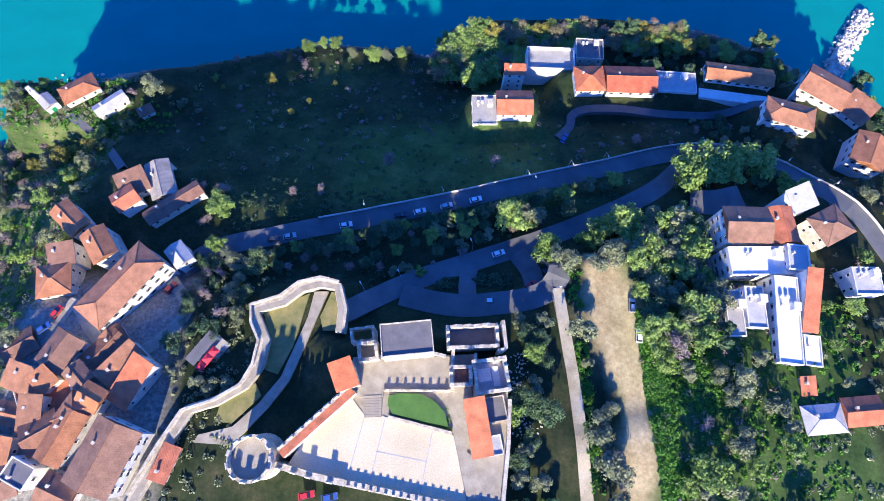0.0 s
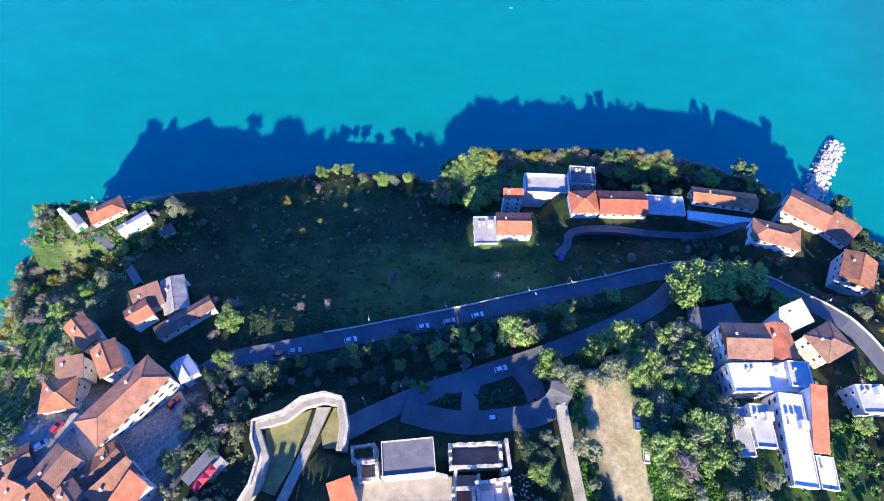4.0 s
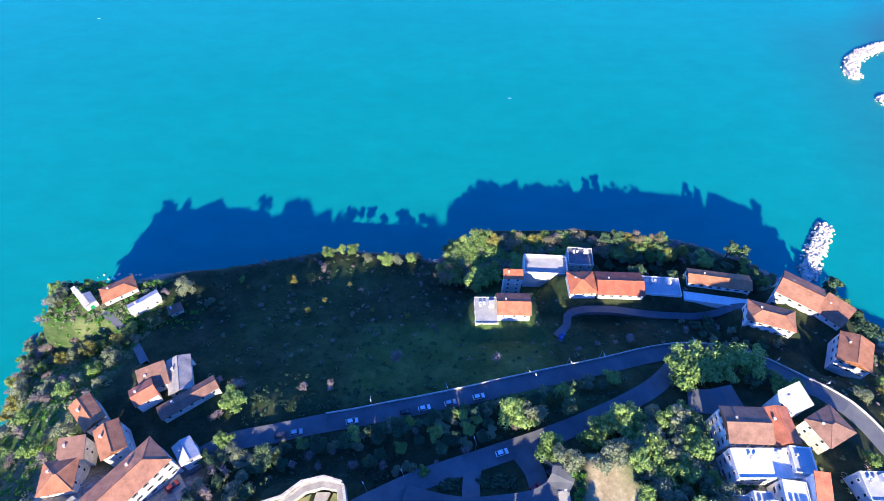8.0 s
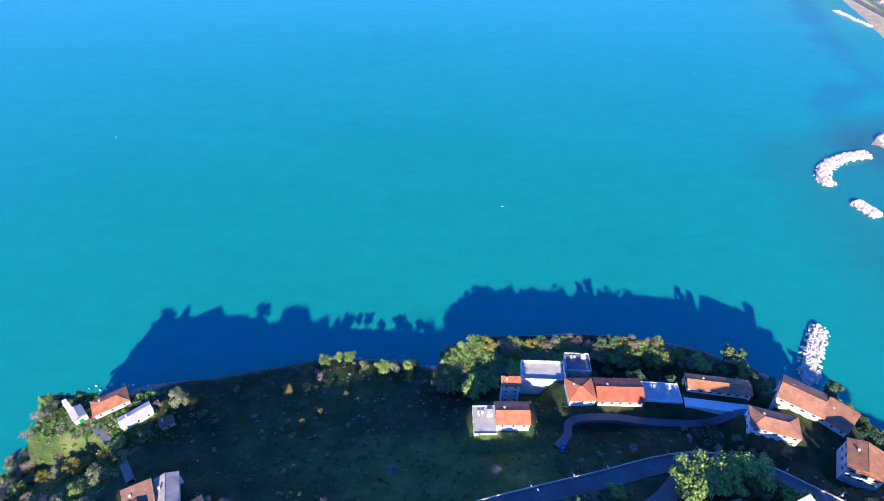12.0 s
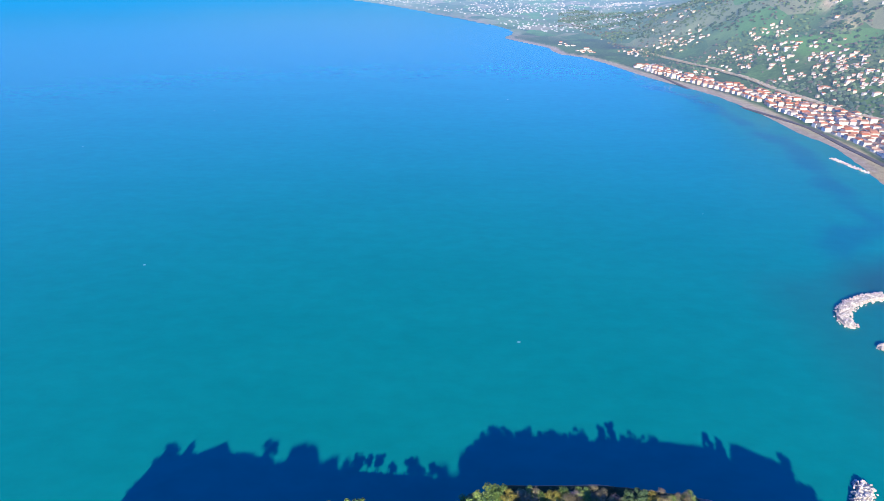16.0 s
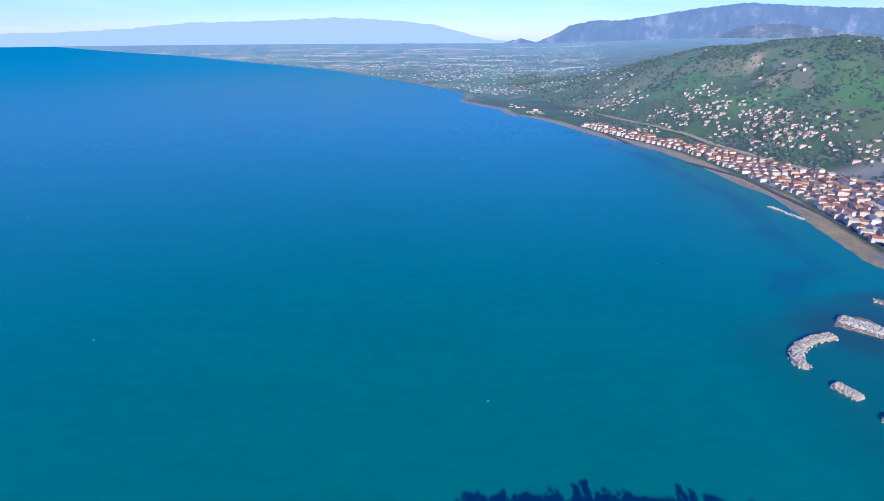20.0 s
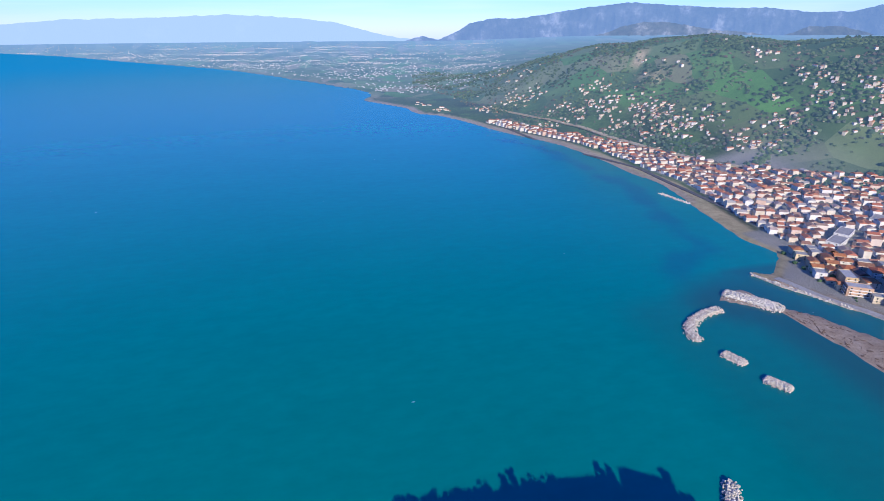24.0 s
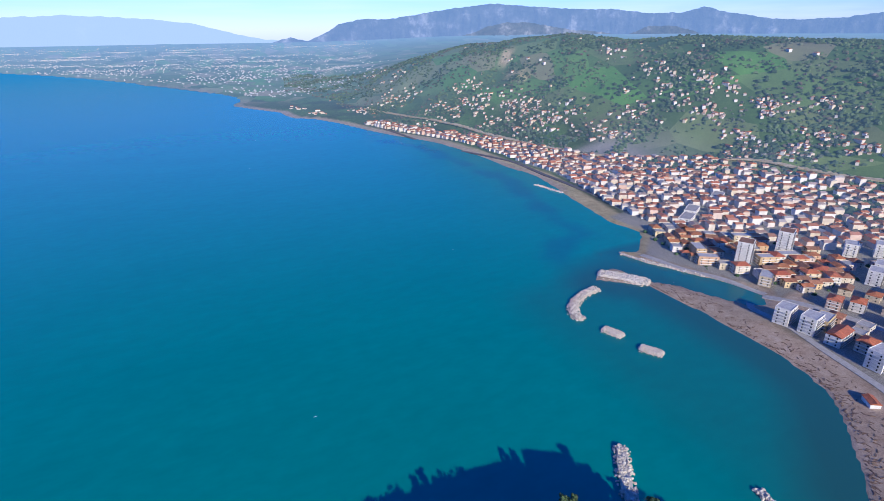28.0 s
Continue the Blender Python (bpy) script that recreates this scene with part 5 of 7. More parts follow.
# chapel at the cape's tip
chapel = thing("chapel", "small white chapel with a bell gable and green door", "church", at=pose(-154, 131, ground(-154, 131), 0, 0, 45))
cz = 37 - ground(-154, 131)
part("wall", wall_geo(5.0, 6.5, -3.0, cz - 1, "gable"), M_white, chapel)
part("roof", roof_geo(5.0, 6.5, cz - 1, "gable", 0.2)[0], M_concrete, chapel)
part("bell_gable", Geo().box(-2.5, 3.2, -4.0, -0.4, 4.6, cz + 1.2), M_white, chapel, "white bell gable")
part("bell_gable", Geo().box(-2.5, 5.2, -4.0, -0.4, 7.4, cz + 1.0), M_white, chapel)
part("belfry", Geo().box(-2.2, 5.6, cz + 1.0, -1.8, 7.0, cz + 2.4).box(-1.1, 5.6, cz + 1.0, -0.7, 7.0, cz + 2.4).box(-2.3, 5.5, cz + 2.4, -0.6, 7.1, cz + 2.7), M_white, chapel)
part("door", Geo().box(-0.8, -3.37, -0.6, 0.8, -3.23, 2.2), paint("green_paint", (0.02, 0.30, 0.12)), chapel, "green door")

# terrace with a red awning under the trees
awning = thing("terrace_shelter", "open shelter with red and dark canvas by the wall", "shelter", at=pose(-67, 28.5, ground(-67, 28.5), 0, 0, 53))
part("deck", Geo().box(-5.2, -3.4, -1.5, 5.2, 3.4, 0.3), M_concrete, awning)
for sx in (-4.8, 4.8):
    for sy in (-3.0, 3.0):
        part("post", Geo().box(sx - 0.08, sy - 0.08, 0.3, sx + 0.08, sy + 0.08, 2.9), M_metal, awning)
part("canopy", Geo().box(-5.0, -0.2, 2.9, 5.0, 3.2, 3.02), M_slate, awning, "dark canopy")
for i in range(3):
    part("sunshade", Geo().add([(-3.9 + 2.6 * i + a, b - 1.8, c) for a, b, c in ((-1.2, -1.2, 2.6), (1.2, -1.2, 2.6), (1.2, 1.2, 2.6), (-1.2, 1.2, 2.6), (0, 0, 3.1))], [(0, 1, 4), (1, 2, 4), (2, 3, 4), (3, 0, 4), (3, 2, 1, 0)]), M_red_cloth, awning, "red sunshade")

# walled white yard above the cliff
yard = thing("walled_yard", "white walled yard with a pale floor above the cliff", "yard", at=pose(48, 154, ground(48, 150), 0, 0, -3))
yz = 30.5 - ground(48, 150)
part("floor_slab", Geo().box(-9.6, -5, -6, 9.6, 5, yz), M_concrete, yard)
for x0, y0, x1, y1 in ((-10, 5, 10, 5.3), (-10, -5.3, 10, -5), (-10, -5, -9.7, 5), (9.7, -5, 10, 5)):
    part("wall", Geo().box(x0, y0, -6, x1, y1, yz + 1.6), M_white, yard)

# white slab added to stand in for the villa's tall sunlit facade
villa_slab = thing("sun_deck", "broad white slab standing for the big villa's bright front", "terrace", at=pose(120, 132.6, ground(120, 134) - 0.2, 0, 0, -9))
part("deck", Geo().box(-14, -2.4, -3, 14, 2.4, 0.9), M_white, villa_slab)
part("balustrade", Geo().box(-14, -2.6, 0.9, 14, -2.4, 1.8), M_white, villa_slab)


# ---- trees and shrubs ----
rng = np.random.default_rng(7)


def leaf_cards(centres, normals, size, aspect=1.0):
    """Small quads at the centres, facing about along the normals, each tilted at random."""
    n = len(centres)
    nm = normals + rng.normal(0, 0.55, (n, 3))
    nm /= np.linalg.norm(nm, axis=1)[:, None] + 1e-9
    ref = rng.normal(0, 1, (n, 3))
    u = np.cross(nm, ref)
    u /= np.linalg.norm(u, axis=1)[:, None] + 1e-9
    v = np.cross(nm, u)
    s = (size * rng.uniform(0.6, 1.35, n))[:, None]
    q = np.stack([centres - u * s - v * s * aspect * 0.6, centres + u * s * 0.55 - v * s * aspect, centres + u * s + v * s * aspect * 0.5, centres - u * s * 0.4 + v * s * aspect], 1)
    return q.reshape(-1, 3)


def cards_mesh(name, verts, mat):
    me = bpy.data.meshes.new(name)
    k = np.arange(len(verts)).reshape(-1, 4)
    me.from_pydata(verts.tolist(), [], k.tolist())
    me.materials.append(mat)
    me.update()
    return me


def crown_mesh(name, mat, r, tall, lobes, leaves, size, seed, conical=0.0):
    """An uneven crown: leaves over the shells of several lobes, thinner inside, with gaps."""
    lr = np.random.default_rng(seed)
    out = []
    for k in range(lobes):
        a, rad = lr.uniform(0, 6.28), r * lr.uniform(0.1, 0.8)
        zc = tall * lr.uniform(0.38, 0.85)
        f = 1.0 - conical * zc / tall
        c = np.array([rad * f * math.cos(a), rad * f * math.sin(a), zc])
        lobe = r * lr.uniform(0.24, 0.46) * max(f, 0.35)
        n = leaves // lobes
        d = lr.normal(0, 1, (n, 3))
        d /= np.linalg.norm(d, axis=1)[:, None]
        d[:, 2] = np.where(d[:, 2] < -0.3, -d[:, 2], d[:, 2])
        shell = lobe * (0.42 + 0.72 * lr.random(n))[:, None] * np.array([1, 1, 0.8])
        out.append(leaf_cards(c + d * shell, d, size))
    return cards_mesh(name, np.concatenate(out), mat)


def trunk_geo(h, r, limbs, seed):
    lr = random.Random(seed)
    g = Geo().tube((0, 0, -0.6), (0.1, 0.05, h * 0.5), r, r * 0.75, 7)
    for k in range(limbs):
        a, b = lr.uniform(0, 6.28), lr.uniform(0.5, 0.9)
        e = (math.cos(a) * h * 0.42 * b, math.sin(a) * h * 0.42 * b, h * lr.uniform(0.7, 0.95))
        g.tube((0.1, 0.05, h * lr.uniform(0.3, 0.5)), e, r * 0.5, r * 0.12, 5)
    return g


def bare_geo(h, seed):
    """Bare limbs that fork three times."""
    lr = random.Random(seed)
    g, tips = Geo(), []

    def grow(p, d, length, rad, depth):
        q = p + d * length
        g.tube(p, q, rad, rad * 0.6, 4 if depth > 1 else 6)
        if depth == 3:
            tips.append((q, d))
            return
        for _ in range(4 if depth == 0 else 3):
            e = (d + Vector((lr.gauss(0, 0.6), lr.gauss(0, 0.6), lr.gauss(0.12, 0.3)))).normalized()
            grow(q, e, length * lr.uniform(0.55, 0.8), rad * 0.55, depth + 1)
    grow(Vector((0, 0, -0.4)), Vector((0.03, 0.02, 1)), h * 0.36, 0.2, 0)
    return g, tips


TREES = {}


def tree_kind(key, label, mat, r, tall, lobes, leaves, size, seed, conical=0.0):
    ob = thing({"g": "leafy_tree", "o": "olive_tree", "d": "evergreen_tree"}.get(key[0], "autumn_tree"), label, "tree", "trees of the headland", at=pose(0, 0, -40))
    part("trunk", trunk_geo(tall * 0.85, 0.09 * r, 6, seed), M_wood, ob)
    part("crown", crown_mesh("crown", mat, r, tall, lobes, leaves, size, seed, conical), None, ob)
    TREES[key] = [ob, False]


def bare_kind(key, label, h, seed):
    ob = thing("bare_tree", label, "tree", "trees of the headland", at=pose(0, 0, -40))
    g, tips = bare_geo(h, seed)
    part("trunk", g, M_wood, ob, "grey-brown trunk and limbs")
    cs, ns = [], []
    lr = random.Random(seed + 1)
    for q, d in tips:
        for _ in range(13):
            cs.append(q + d * lr.uniform(-0.2, 0.9) + Vector((lr.gauss(0, 0.4), lr.gauss(0, 0.4), lr.gauss(0, 0.35))))
            ns.append((lr.gauss(0, 1), lr.gauss(0, 1), lr.gauss(0, 1)))
    part("twig_crown", cards_mesh("twig_crown", leaf_cards(np.array(cs), np.array(ns), 0.42, 0.16), M_twigs), None, ob, "bare pinkish-grey twigs")
    TREES[key] = [ob, False]


tree_kind("green1", "leafy green tree with a rounded crown", M_leaf_green, 3.6, 6.5, 14, 2300, 0.21, 11)
tree_kind("green2", "leafy green tree with a spreading crown", M_leaf_green, 4.2, 6.0, 16, 2400, 0.23, 12)
tree_kind("olive1", "small grey-green olive tree", M_leaf_olive, 3.2, 5.0, 14, 2200, 0.19, 13)
tree_kind("olive2", "broad grey-green olive tree", M_leaf_olive, 3.9, 5.4, 16, 2400, 0.2, 14)
tree_kind("dark1", "slender dark evergreen tree", M_leaf_dark, 3.0, 7.5, 14, 2200, 0.2, 15, 0.5)
tree_kind("dark2", "rounded dark evergreen oak", M_leaf_dark, 3.8, 6.2, 15, 2300, 0.21, 16)
tree_kind("yellow", "tree with yellowing leaves", M_leaf_yellow, 3.3, 6.5, 14, 2100, 0.2, 17)
tree_kind("brown", "tree with thin russet winter leaves", M_leaf_brown, 3.8, 7.5, 24, 3200, 0.14, 18)
bare_kind("bare1", "bare winter tree with pale twigs", 5.2, 21)
bare_kind("bare2", "bare winter tree with many fine twigs", 6.4, 22)


def plant(key, x, y, size=1.0, dz=0.0):
    """The first of a kind takes its own size; a copy inherits that size, so it is divided out."""
    ob, first = TREES[key]
    m = pose(x, y, ground(x, y) + dz, 0, 0, (x * 37.7 + y * 91.3) % 360)
    if first:
        copy_thing(ob, m @ Matrix.Scale(size / first, 4))
    else:
        ob.matrix_basis = m @ Matrix.Scale(size, 4)
        TREES[key][1] = size


def grove(kinds, n, x0, x1, y0, y1, lo, hi, gap=4.0, keep_off=None):
    """Trees strewn over a rectangle, no two nearer than the gap."""
    done, tries = [], 0
    while len(done) < n and tries < n * 40:
        tries += 1
        x, y = rng.uniform(x0, x1), rng.uniform(y0, y1)
        if any((x - a) ** 2 + (y - b) ** 2 < gap * gap for a, b in done) or (keep_off and keep_off(x, y)):
            continue
        if coast_distance(x, y)[0] < 3:
            continue
        done.append((x, y))
        plant(kinds[int(rng.integers(len(kinds)))], x, y, rng.uniform(lo, hi))


for key, x, y, s in (("bare1", -19, 101, 1.15), ("bare1", 21, 98, 0.95), ("bare1", -49, 84, 0.8), ("bare2", -40, 85.5, 0.7), ("bare1", 77, 111, 0.9), ("bare2", -74, 85, 1.0), ("bare1", -30, 123, 0.45), ("olive1", 7, 108, 0.35), ("olive2", -3, 118, 0.32), ("olive1", -28, 114, 0.4), ("bare1", 62, 108, 0.6), ("bare2", 54, 105, 0.5), ("bare1", 70, 109, 0.5),
                     ("bare1", -88, 163, 0.85), ("bare2", -71, 166, 0.75), ("bare1", -60, 164, 0.6), ("green2", -57, 171, 0.85), ("green1", -51, 173, 0.75), ("green2", -45, 173, 0.8), ("olive2", -38, 168, 0.75), ("green2", -29, 165, 1.0), ("olive2", -23, 166, 0.8), ("green1", -16, 168, 0.8), ("olive1", -12, 170, 0.7),
                     ("yellow", -71, 150, 0.9), ("yellow", -63, 152, 0.75), ("bare2", -58, 158, 0.85), ("bare1", -81, 132, 0.55), ("olive1", -66, 130, 0.5), ("olive2", -113, 138, 1.25), ("olive1", -104, 134, 0.8), ("bare1", -126, 147, 0.7), ("bare2", -122, 136, 0.7), ("green1", -96, 152, 0.5), ("olive1", -84, 146, 0.45),
                     ("green1", 8, 68, 0.75), ("green2", -71, 78, 1.15), ("green1", -71, 64, 0.9), ("green2", 71, -4, 1.3), ("bare2", 66, 28, 1.5), ("bare1", -79, 84, 0.9), ("bare2", -76, 72, 0.8), ("bare2", 45, 0, 0.9),
                     # tall evergreens here are added for the shadows they throw on sea and groyne
                     ("dark1", 80, 173, 1.75), ("dark1", 86, 173, 1.95), ("dark1", 140, 166, 1.65), ("dark1", 146, 165, 1.35), ("green2", 144, 166, 0.9), ("olive2", 155, 164, 0.9), ("bare2", 150, 166, 0.85), ("olive2", 172, 148, 1.2), ("green1", 180, 142, 1.3), ("olive2", 186, 134, 1.3), ("green2", 178, 134, 1.2), ("dark1", 189, 132, 2.0), ("dark1", 183, 137, 2.0), ("dark2", 192, 126, 2.1), ("dark1", 176, 142, 1.9)):
    plant(key, x, y, s)
grove(("green1", "olive2", "green2", "yellow", "brown", "bare2", "olive1", "green2", "olive2"), 46, 4, 62, 158, 176, 1.1, 1.5, 3.8, lambda x, y: 36 < x < 62 and y < 166)
grove(("green1", "olive2", "brown", "green2", "yellow", "bare2", "olive2"), 26, 1, 27, 148, 170, 1.1, 1.45, 4.2, lambda x, y: x > 18 and y < 152)
grove(("green1", "brown", "yellow", "olive2", "bare2", "green2"), 34, 66, 120, 165, 176, 1.0, 1.35, 3.8)
grove(("bare1", "yellow", "bare2", "olive1"), 30, -104, -4, 108, 156, 0.3, 0.5, 7.0)
grove(("dark2", "olive1", "dark1"), 14, 74, 108, 147, 164, 0.6, 1.0, 4.5)
grove(("green2", "green1", "bare2", "dark2", "olive2"), 12, 116, 146, 150, 166, 0.7, 1.0, 4.6)
grove(("olive2", "green1", "bare2", "green2"), 12, 142, 184, 146, 162, 0.6, 0.9, 4.5, lambda x, y: abs(x - 160) < 15 and y < 148)
grove(("olive1", "olive2", "dark1", "green2", "dark2", "green1", "olive2"), 46, 60, 84, 28, 74, 0.8, 1.3, 3.9)
grove(("olive2", "olive1", "green1", "bare2", "olive2"), 22, 62, 96, -30, 26, 0.7, 1.1, 5.0)
for key, x, y, s in (("olive2", 43, 6, 1.25), ("olive2", 45, -4, 1.3), ("olive1", 41, 34, 1.4), ("olive1", 47, 12, 0.8), ("olive2", 44.5, -13, 1.2), ("olive1", 42, 24, 0.6), ("green2", 85, 90, 1.7), ("green2", 91, 94, 1.8), ("green2", 98, 95, 1.85), ("green1", 105, 96, 1.85), ("green2", 112, 95, 1.7), ("green1", 95, 89.5, 1.4), ("green1", 103, 90, 1.3), ("green1", 121, 88, 1.0), ("green1", 126, 84, 0.9)):
    plant(key, x, y, s)
grove(("olive2", "olive1", "green1"), 20, 24, 82, 55, 74, 1.15, 1.6, 3.6, lambda x, y: abs(y - (0.45 * x + 50.5)) < 7)
grove(("dark2", "olive1", "bare1", "olive1", "dark2", "green1"), 44, -58, 44, 54, 76, 0.5, 0.85, 3.2, lambda x, y: y > 79.5 + 0.28 * x - 6 or y < 50.5 + 0.45 * x + 5)
grove(("dark2", "olive2", "olive1", "bare2", "dark2"), 26, -77, -56, 17, 60, 0.55, 0.9, 3.6, lambda x, y: (abs(x + 67) < 8 and abs(y - 28) < 7) or x > -59)
grove(("green1", "dark2"), 5, 112, 124, 84, 94, 0.6, 0.9, 3.0)
grove(("olive2", "green1", "bare2", "olive2", "bare1", "olive1", "yellow", "green2"), 95, -204, -124, -10, 152, 0.6, 1.2, 4.4, lambda x, y: x > -165 and y > 120)
grove(("olive1", "green1", "dark2"), 10, -165, -120, 112, 158, 0.5, 0.85, 5.0, lambda x, y: abs(x + 143) < 13 and abs(y - 134) < 11)
grove(("dark2", "olive1", "bare2", "green1"), 20, 100, 135, 104, 128, 0.4, 0.8, 4.0, lambda x, y: (abs(x - 133) < 12 and abs(y - 118) < 9) or 124 < y < 131)
grove(("olive2", "green1", "bare2", "dark2", "yellow"), 26, 140, 200, 60, 130, 0.5, 0.95, 5.0, lambda x, y: (abs(x - 160) < 18 and y > 96) or abs(x - 145) < 7)
grove(("green1", "olive1", "green2"), 12, 112, 140, 14, 60, 0.5, 0.85, 4.5, lambda x, y: (abs(x - 122) < 9 and y > 56) or (abs(x - 130) < 7 and abs(y - 48) < 7))
grove(("dark2", "green1", "olive1"), 20, 19, 31, -20, 40, 0.7, 1.1, 3.2, lambda x, y: x < 20 and y > 14)

grove(("bare2", "olive2", "bare1", "olive1", "green1", "bare2"), 42, -203, -172, 88, 164, 0.7, 1.1, 4.2)

# a row of trees on the bank above the lower road, added to shade it
for i in range(34):
    x = -58 + 3.6 * i + rng.uniform(-1, 1)
    y = float(np.interp(x, [-72, -50, -17, 20, 54, 86], [63.5, 68.5, 75.5, 84.5, 94.5, 103])) - rng.uniform(6.2, 9.0)
    if y > 50.5 + 0.45 * x + 6:
        plant(("dark2", "olive1", "dark2", "green1", "dark1")[i % 5], x, y, rng.uniform(0.6, 0.95))


def shrubs(name, label, mat, spots, size, cards, card):
    """Low scrub, joined into one sheet of many small leaves."""
    xs, ys = spots[:, 0], spots[:, 1]
    zs = height(xs, ys)
    n = len(spots)
    r = size * rng.uniform(0.5, 1.3, n)
    d = rng.normal(0, 1, (n, cards, 3))
    d /= np.linalg.norm(d, axis=2)[..., None]
    d[..., 2] = np.abs(d[..., 2])
    c = np.stack([xs, ys, zs], -1)[:, None, :] + d * (r[:, None] * rng.uniform(0.7, 1.0, (n, cards)))[..., None] * np.array([1, 1, 0.75])
    v = leaf_cards(c.reshape(-1, 3), d.reshape(-1, 3), card)
    return tagged(new(name, cards_mesh(name, v, mat)), label, "shrubs", kind="stuff")


def spots(n, x0, x1, y0, y1, off=None):
    p = np.stack([rng.uniform(x0, x1, n), rng.uniform(y0, y1, n)], -1)
    p = p[coast_distance(p[:, 0], p[:, 1]) > 2]
    return p if off is None else p[~off(p[:, 0], p[:, 1])]


def roads_off(x, y):
    low = np.abs(y - np.interp(x, [-71, -42, -8, 24, 62, 83, 98, 112, 123], [63.5, 70.5, 77.5, 85.5, 96.5, 102.5, 104.5, 102.5, 97])) < 5
    up = (np.abs(y - np.interp(x, [-31, -14, 9, 22, 35, 52, 67, 77, 94], [38, 48, 57, 61.5, 66, 73, 80, 86, 101])) < 5) & (x > -32) & (x < 95)
    turn = (x > -14) & (x < 41) & (y > 37) & (y < 64) & ~((np.hypot((x - 2) / 3.6, (y - 50) / 2.6) < 1) | (np.hypot((x - 17) / 6.5, (y - 51) / 2.8) < 1))
    drive = (x > 45) & (x < 145) & (y > 112) & (y < 132) & (np.abs(y - 128) < 4)
    court = (x > -56) & (x < 19) & (y > -20) & (y < 49)
    field = (x > 36) & (x < 58) & (y < 59)
    path = (np.abs(x - 37) < 2.5) & (y < 48)
    return low | up | turn | drive | court | field | path


shrubs("meadow_scrub", "dark scrub and tall grass over the shaded slope", M_leaf_dark, spots(900, -110, 130, 84, 185, roads_off), 0.9, 22, 0.24)
shrubs("slope_scrub", "evergreen scrub on the slope below the castle", M_leaf_dark, np.concatenate([spots(750, -75, 75, 48, 86, roads_off), spots(60, -1, 5, 48, 52), spots(90, 11.5, 22.5, 49, 53)]), 1.1, 24, 0.24)
shrubs("grey_scrub", "grey-green bushes dotted over the headland", M_leaf_olive, np.concatenate([spots(110, -110, 120, 84, 175, roads_off), spots(900, -205, -122, -20, 155), spots(320, 58, 130, -60, 60, roads_off), spots(90, -165, -124, 112, 152), spots(120, 138, 240, 20, 130), spots(160, -78, -54, -20, 60)]), 1.2, 28, 0.24)
shrubs("lush_herbs", "bright green herbs and brambles in the sun", M_grass_tuft, np.concatenate([spots(1500, 58.5, 64.5, -30, 40), spots(500, 64, 80, 10, 56), spots(160, 39.5, 43, -10, 30), spots(30, 39, 43, 40, 56), spots(2000, -205, -124, -20, 150), spots(900, 60, 112, -60, 56, roads_off), spots(160, -165, -124, 110, 150), spots(60, -130, -104, 118, 134), spots(70, 112, 128, 20, 44)]), 0.9, 26, 0.24)
shrubs("dry_scrub", "brown winter brush on the headland", M_twigs, np.concatenate([spots(200, -205, -122, -20, 150), spots(130, -80, 125, 96, 170, roads_off), spots(110, 60, 100, -60, 60, roads_off), spots(80, 135, 220, 30, 130)]), 1.1, 26, 0.22)
shrubs("castle_hedge", "clipped bushes round the castle lawn", M_leaf_green, np.concatenate([np.stack([np.linspace(-13.5, 2.0, 26), np.linspace(10.8, 6.6, 26)], -1), spots(34, -14, -9, 10.8, 16), spots(30, -3, 2, 7.5, 13), spots(12, -9, -3, 9.5, 11)]), 0.6, 30, 0.16).location.z = 1.75


# ---- the town across the bay ----
COAST_LINE = np.array(COAST_TOWN[18:])


def coast_x(y):
    return float(np.interp(y, COAST_LINE[:, 1], COAST_LINE[:, 0]))


TOWN = {}


def town_kind(key, label, w, d, floors, kind, roof, category="house", balconies=False, wall=None):
    """One building of the town: walls, roof, windows on two sides only, picked for the camera's view."""
    h = floors * 3.1 + 0.5
    ob = thing("town_house" if floors < 5 else "apartment_block", label, category, "buildings of the town", at=pose(0, 0, -60))
    part("wall", wall_geo(w, d, -0.8, h, kind), wall or M_plaster, ob)
    part("roof", roof_geo(w, d, h, kind, 0.4)[0], roof, ob)
    big = bpy.data.meshes.get("town_window") or Geo().box(-0.6, -0.06, 0, 0.6, 0.02, 1.5).mesh("town_window", M_glass)
    for s in "sw":
        span, off, turn = {"s": (w, -d / 2, 0), "w": (d, -w / 2, -90)}[s]
        n = max(1, int(span // 5.6))
        for f in range(min(floors, 9)):
            for i in range(n):
                part("window", big, None, ob, at=pose(0, 0, 0, 0, 0, turn) @ pose((i - (n - 1) / 2) * span / n, off, h - 3.1 * (f + 1) + 0.7))
            if balconies:
                g = Geo().box(-span * 0.42, off - 1.3, h - 3.1 * (f + 1) + 0.05, span * 0.42, off, h - 3.1 * (f + 1) + 0.2)
                b = part("balcony", g, M_concrete, ob, at=pose(0, 0, 0, 0, 0, turn))
                part("railing", Geo().box(-span * 0.42, off - 1.3, h - 3.1 * (f + 1) + 0.2, span * 0.42, off - 1.22, h - 3.1 * (f + 1) + 1.15), M_white, b)
    TOWN[key] = [ob, False, max(w, d)]


def build_in_town(key, x, y, turn):
    ob, used, _ = TOWN[key]
    m = pose(x, y, ground(x, y), 0, 0, turn)
    if used:
        return copy_thing(ob, m)
    ob.matrix_basis = m
    TOWN[key][1] = True
    return ob


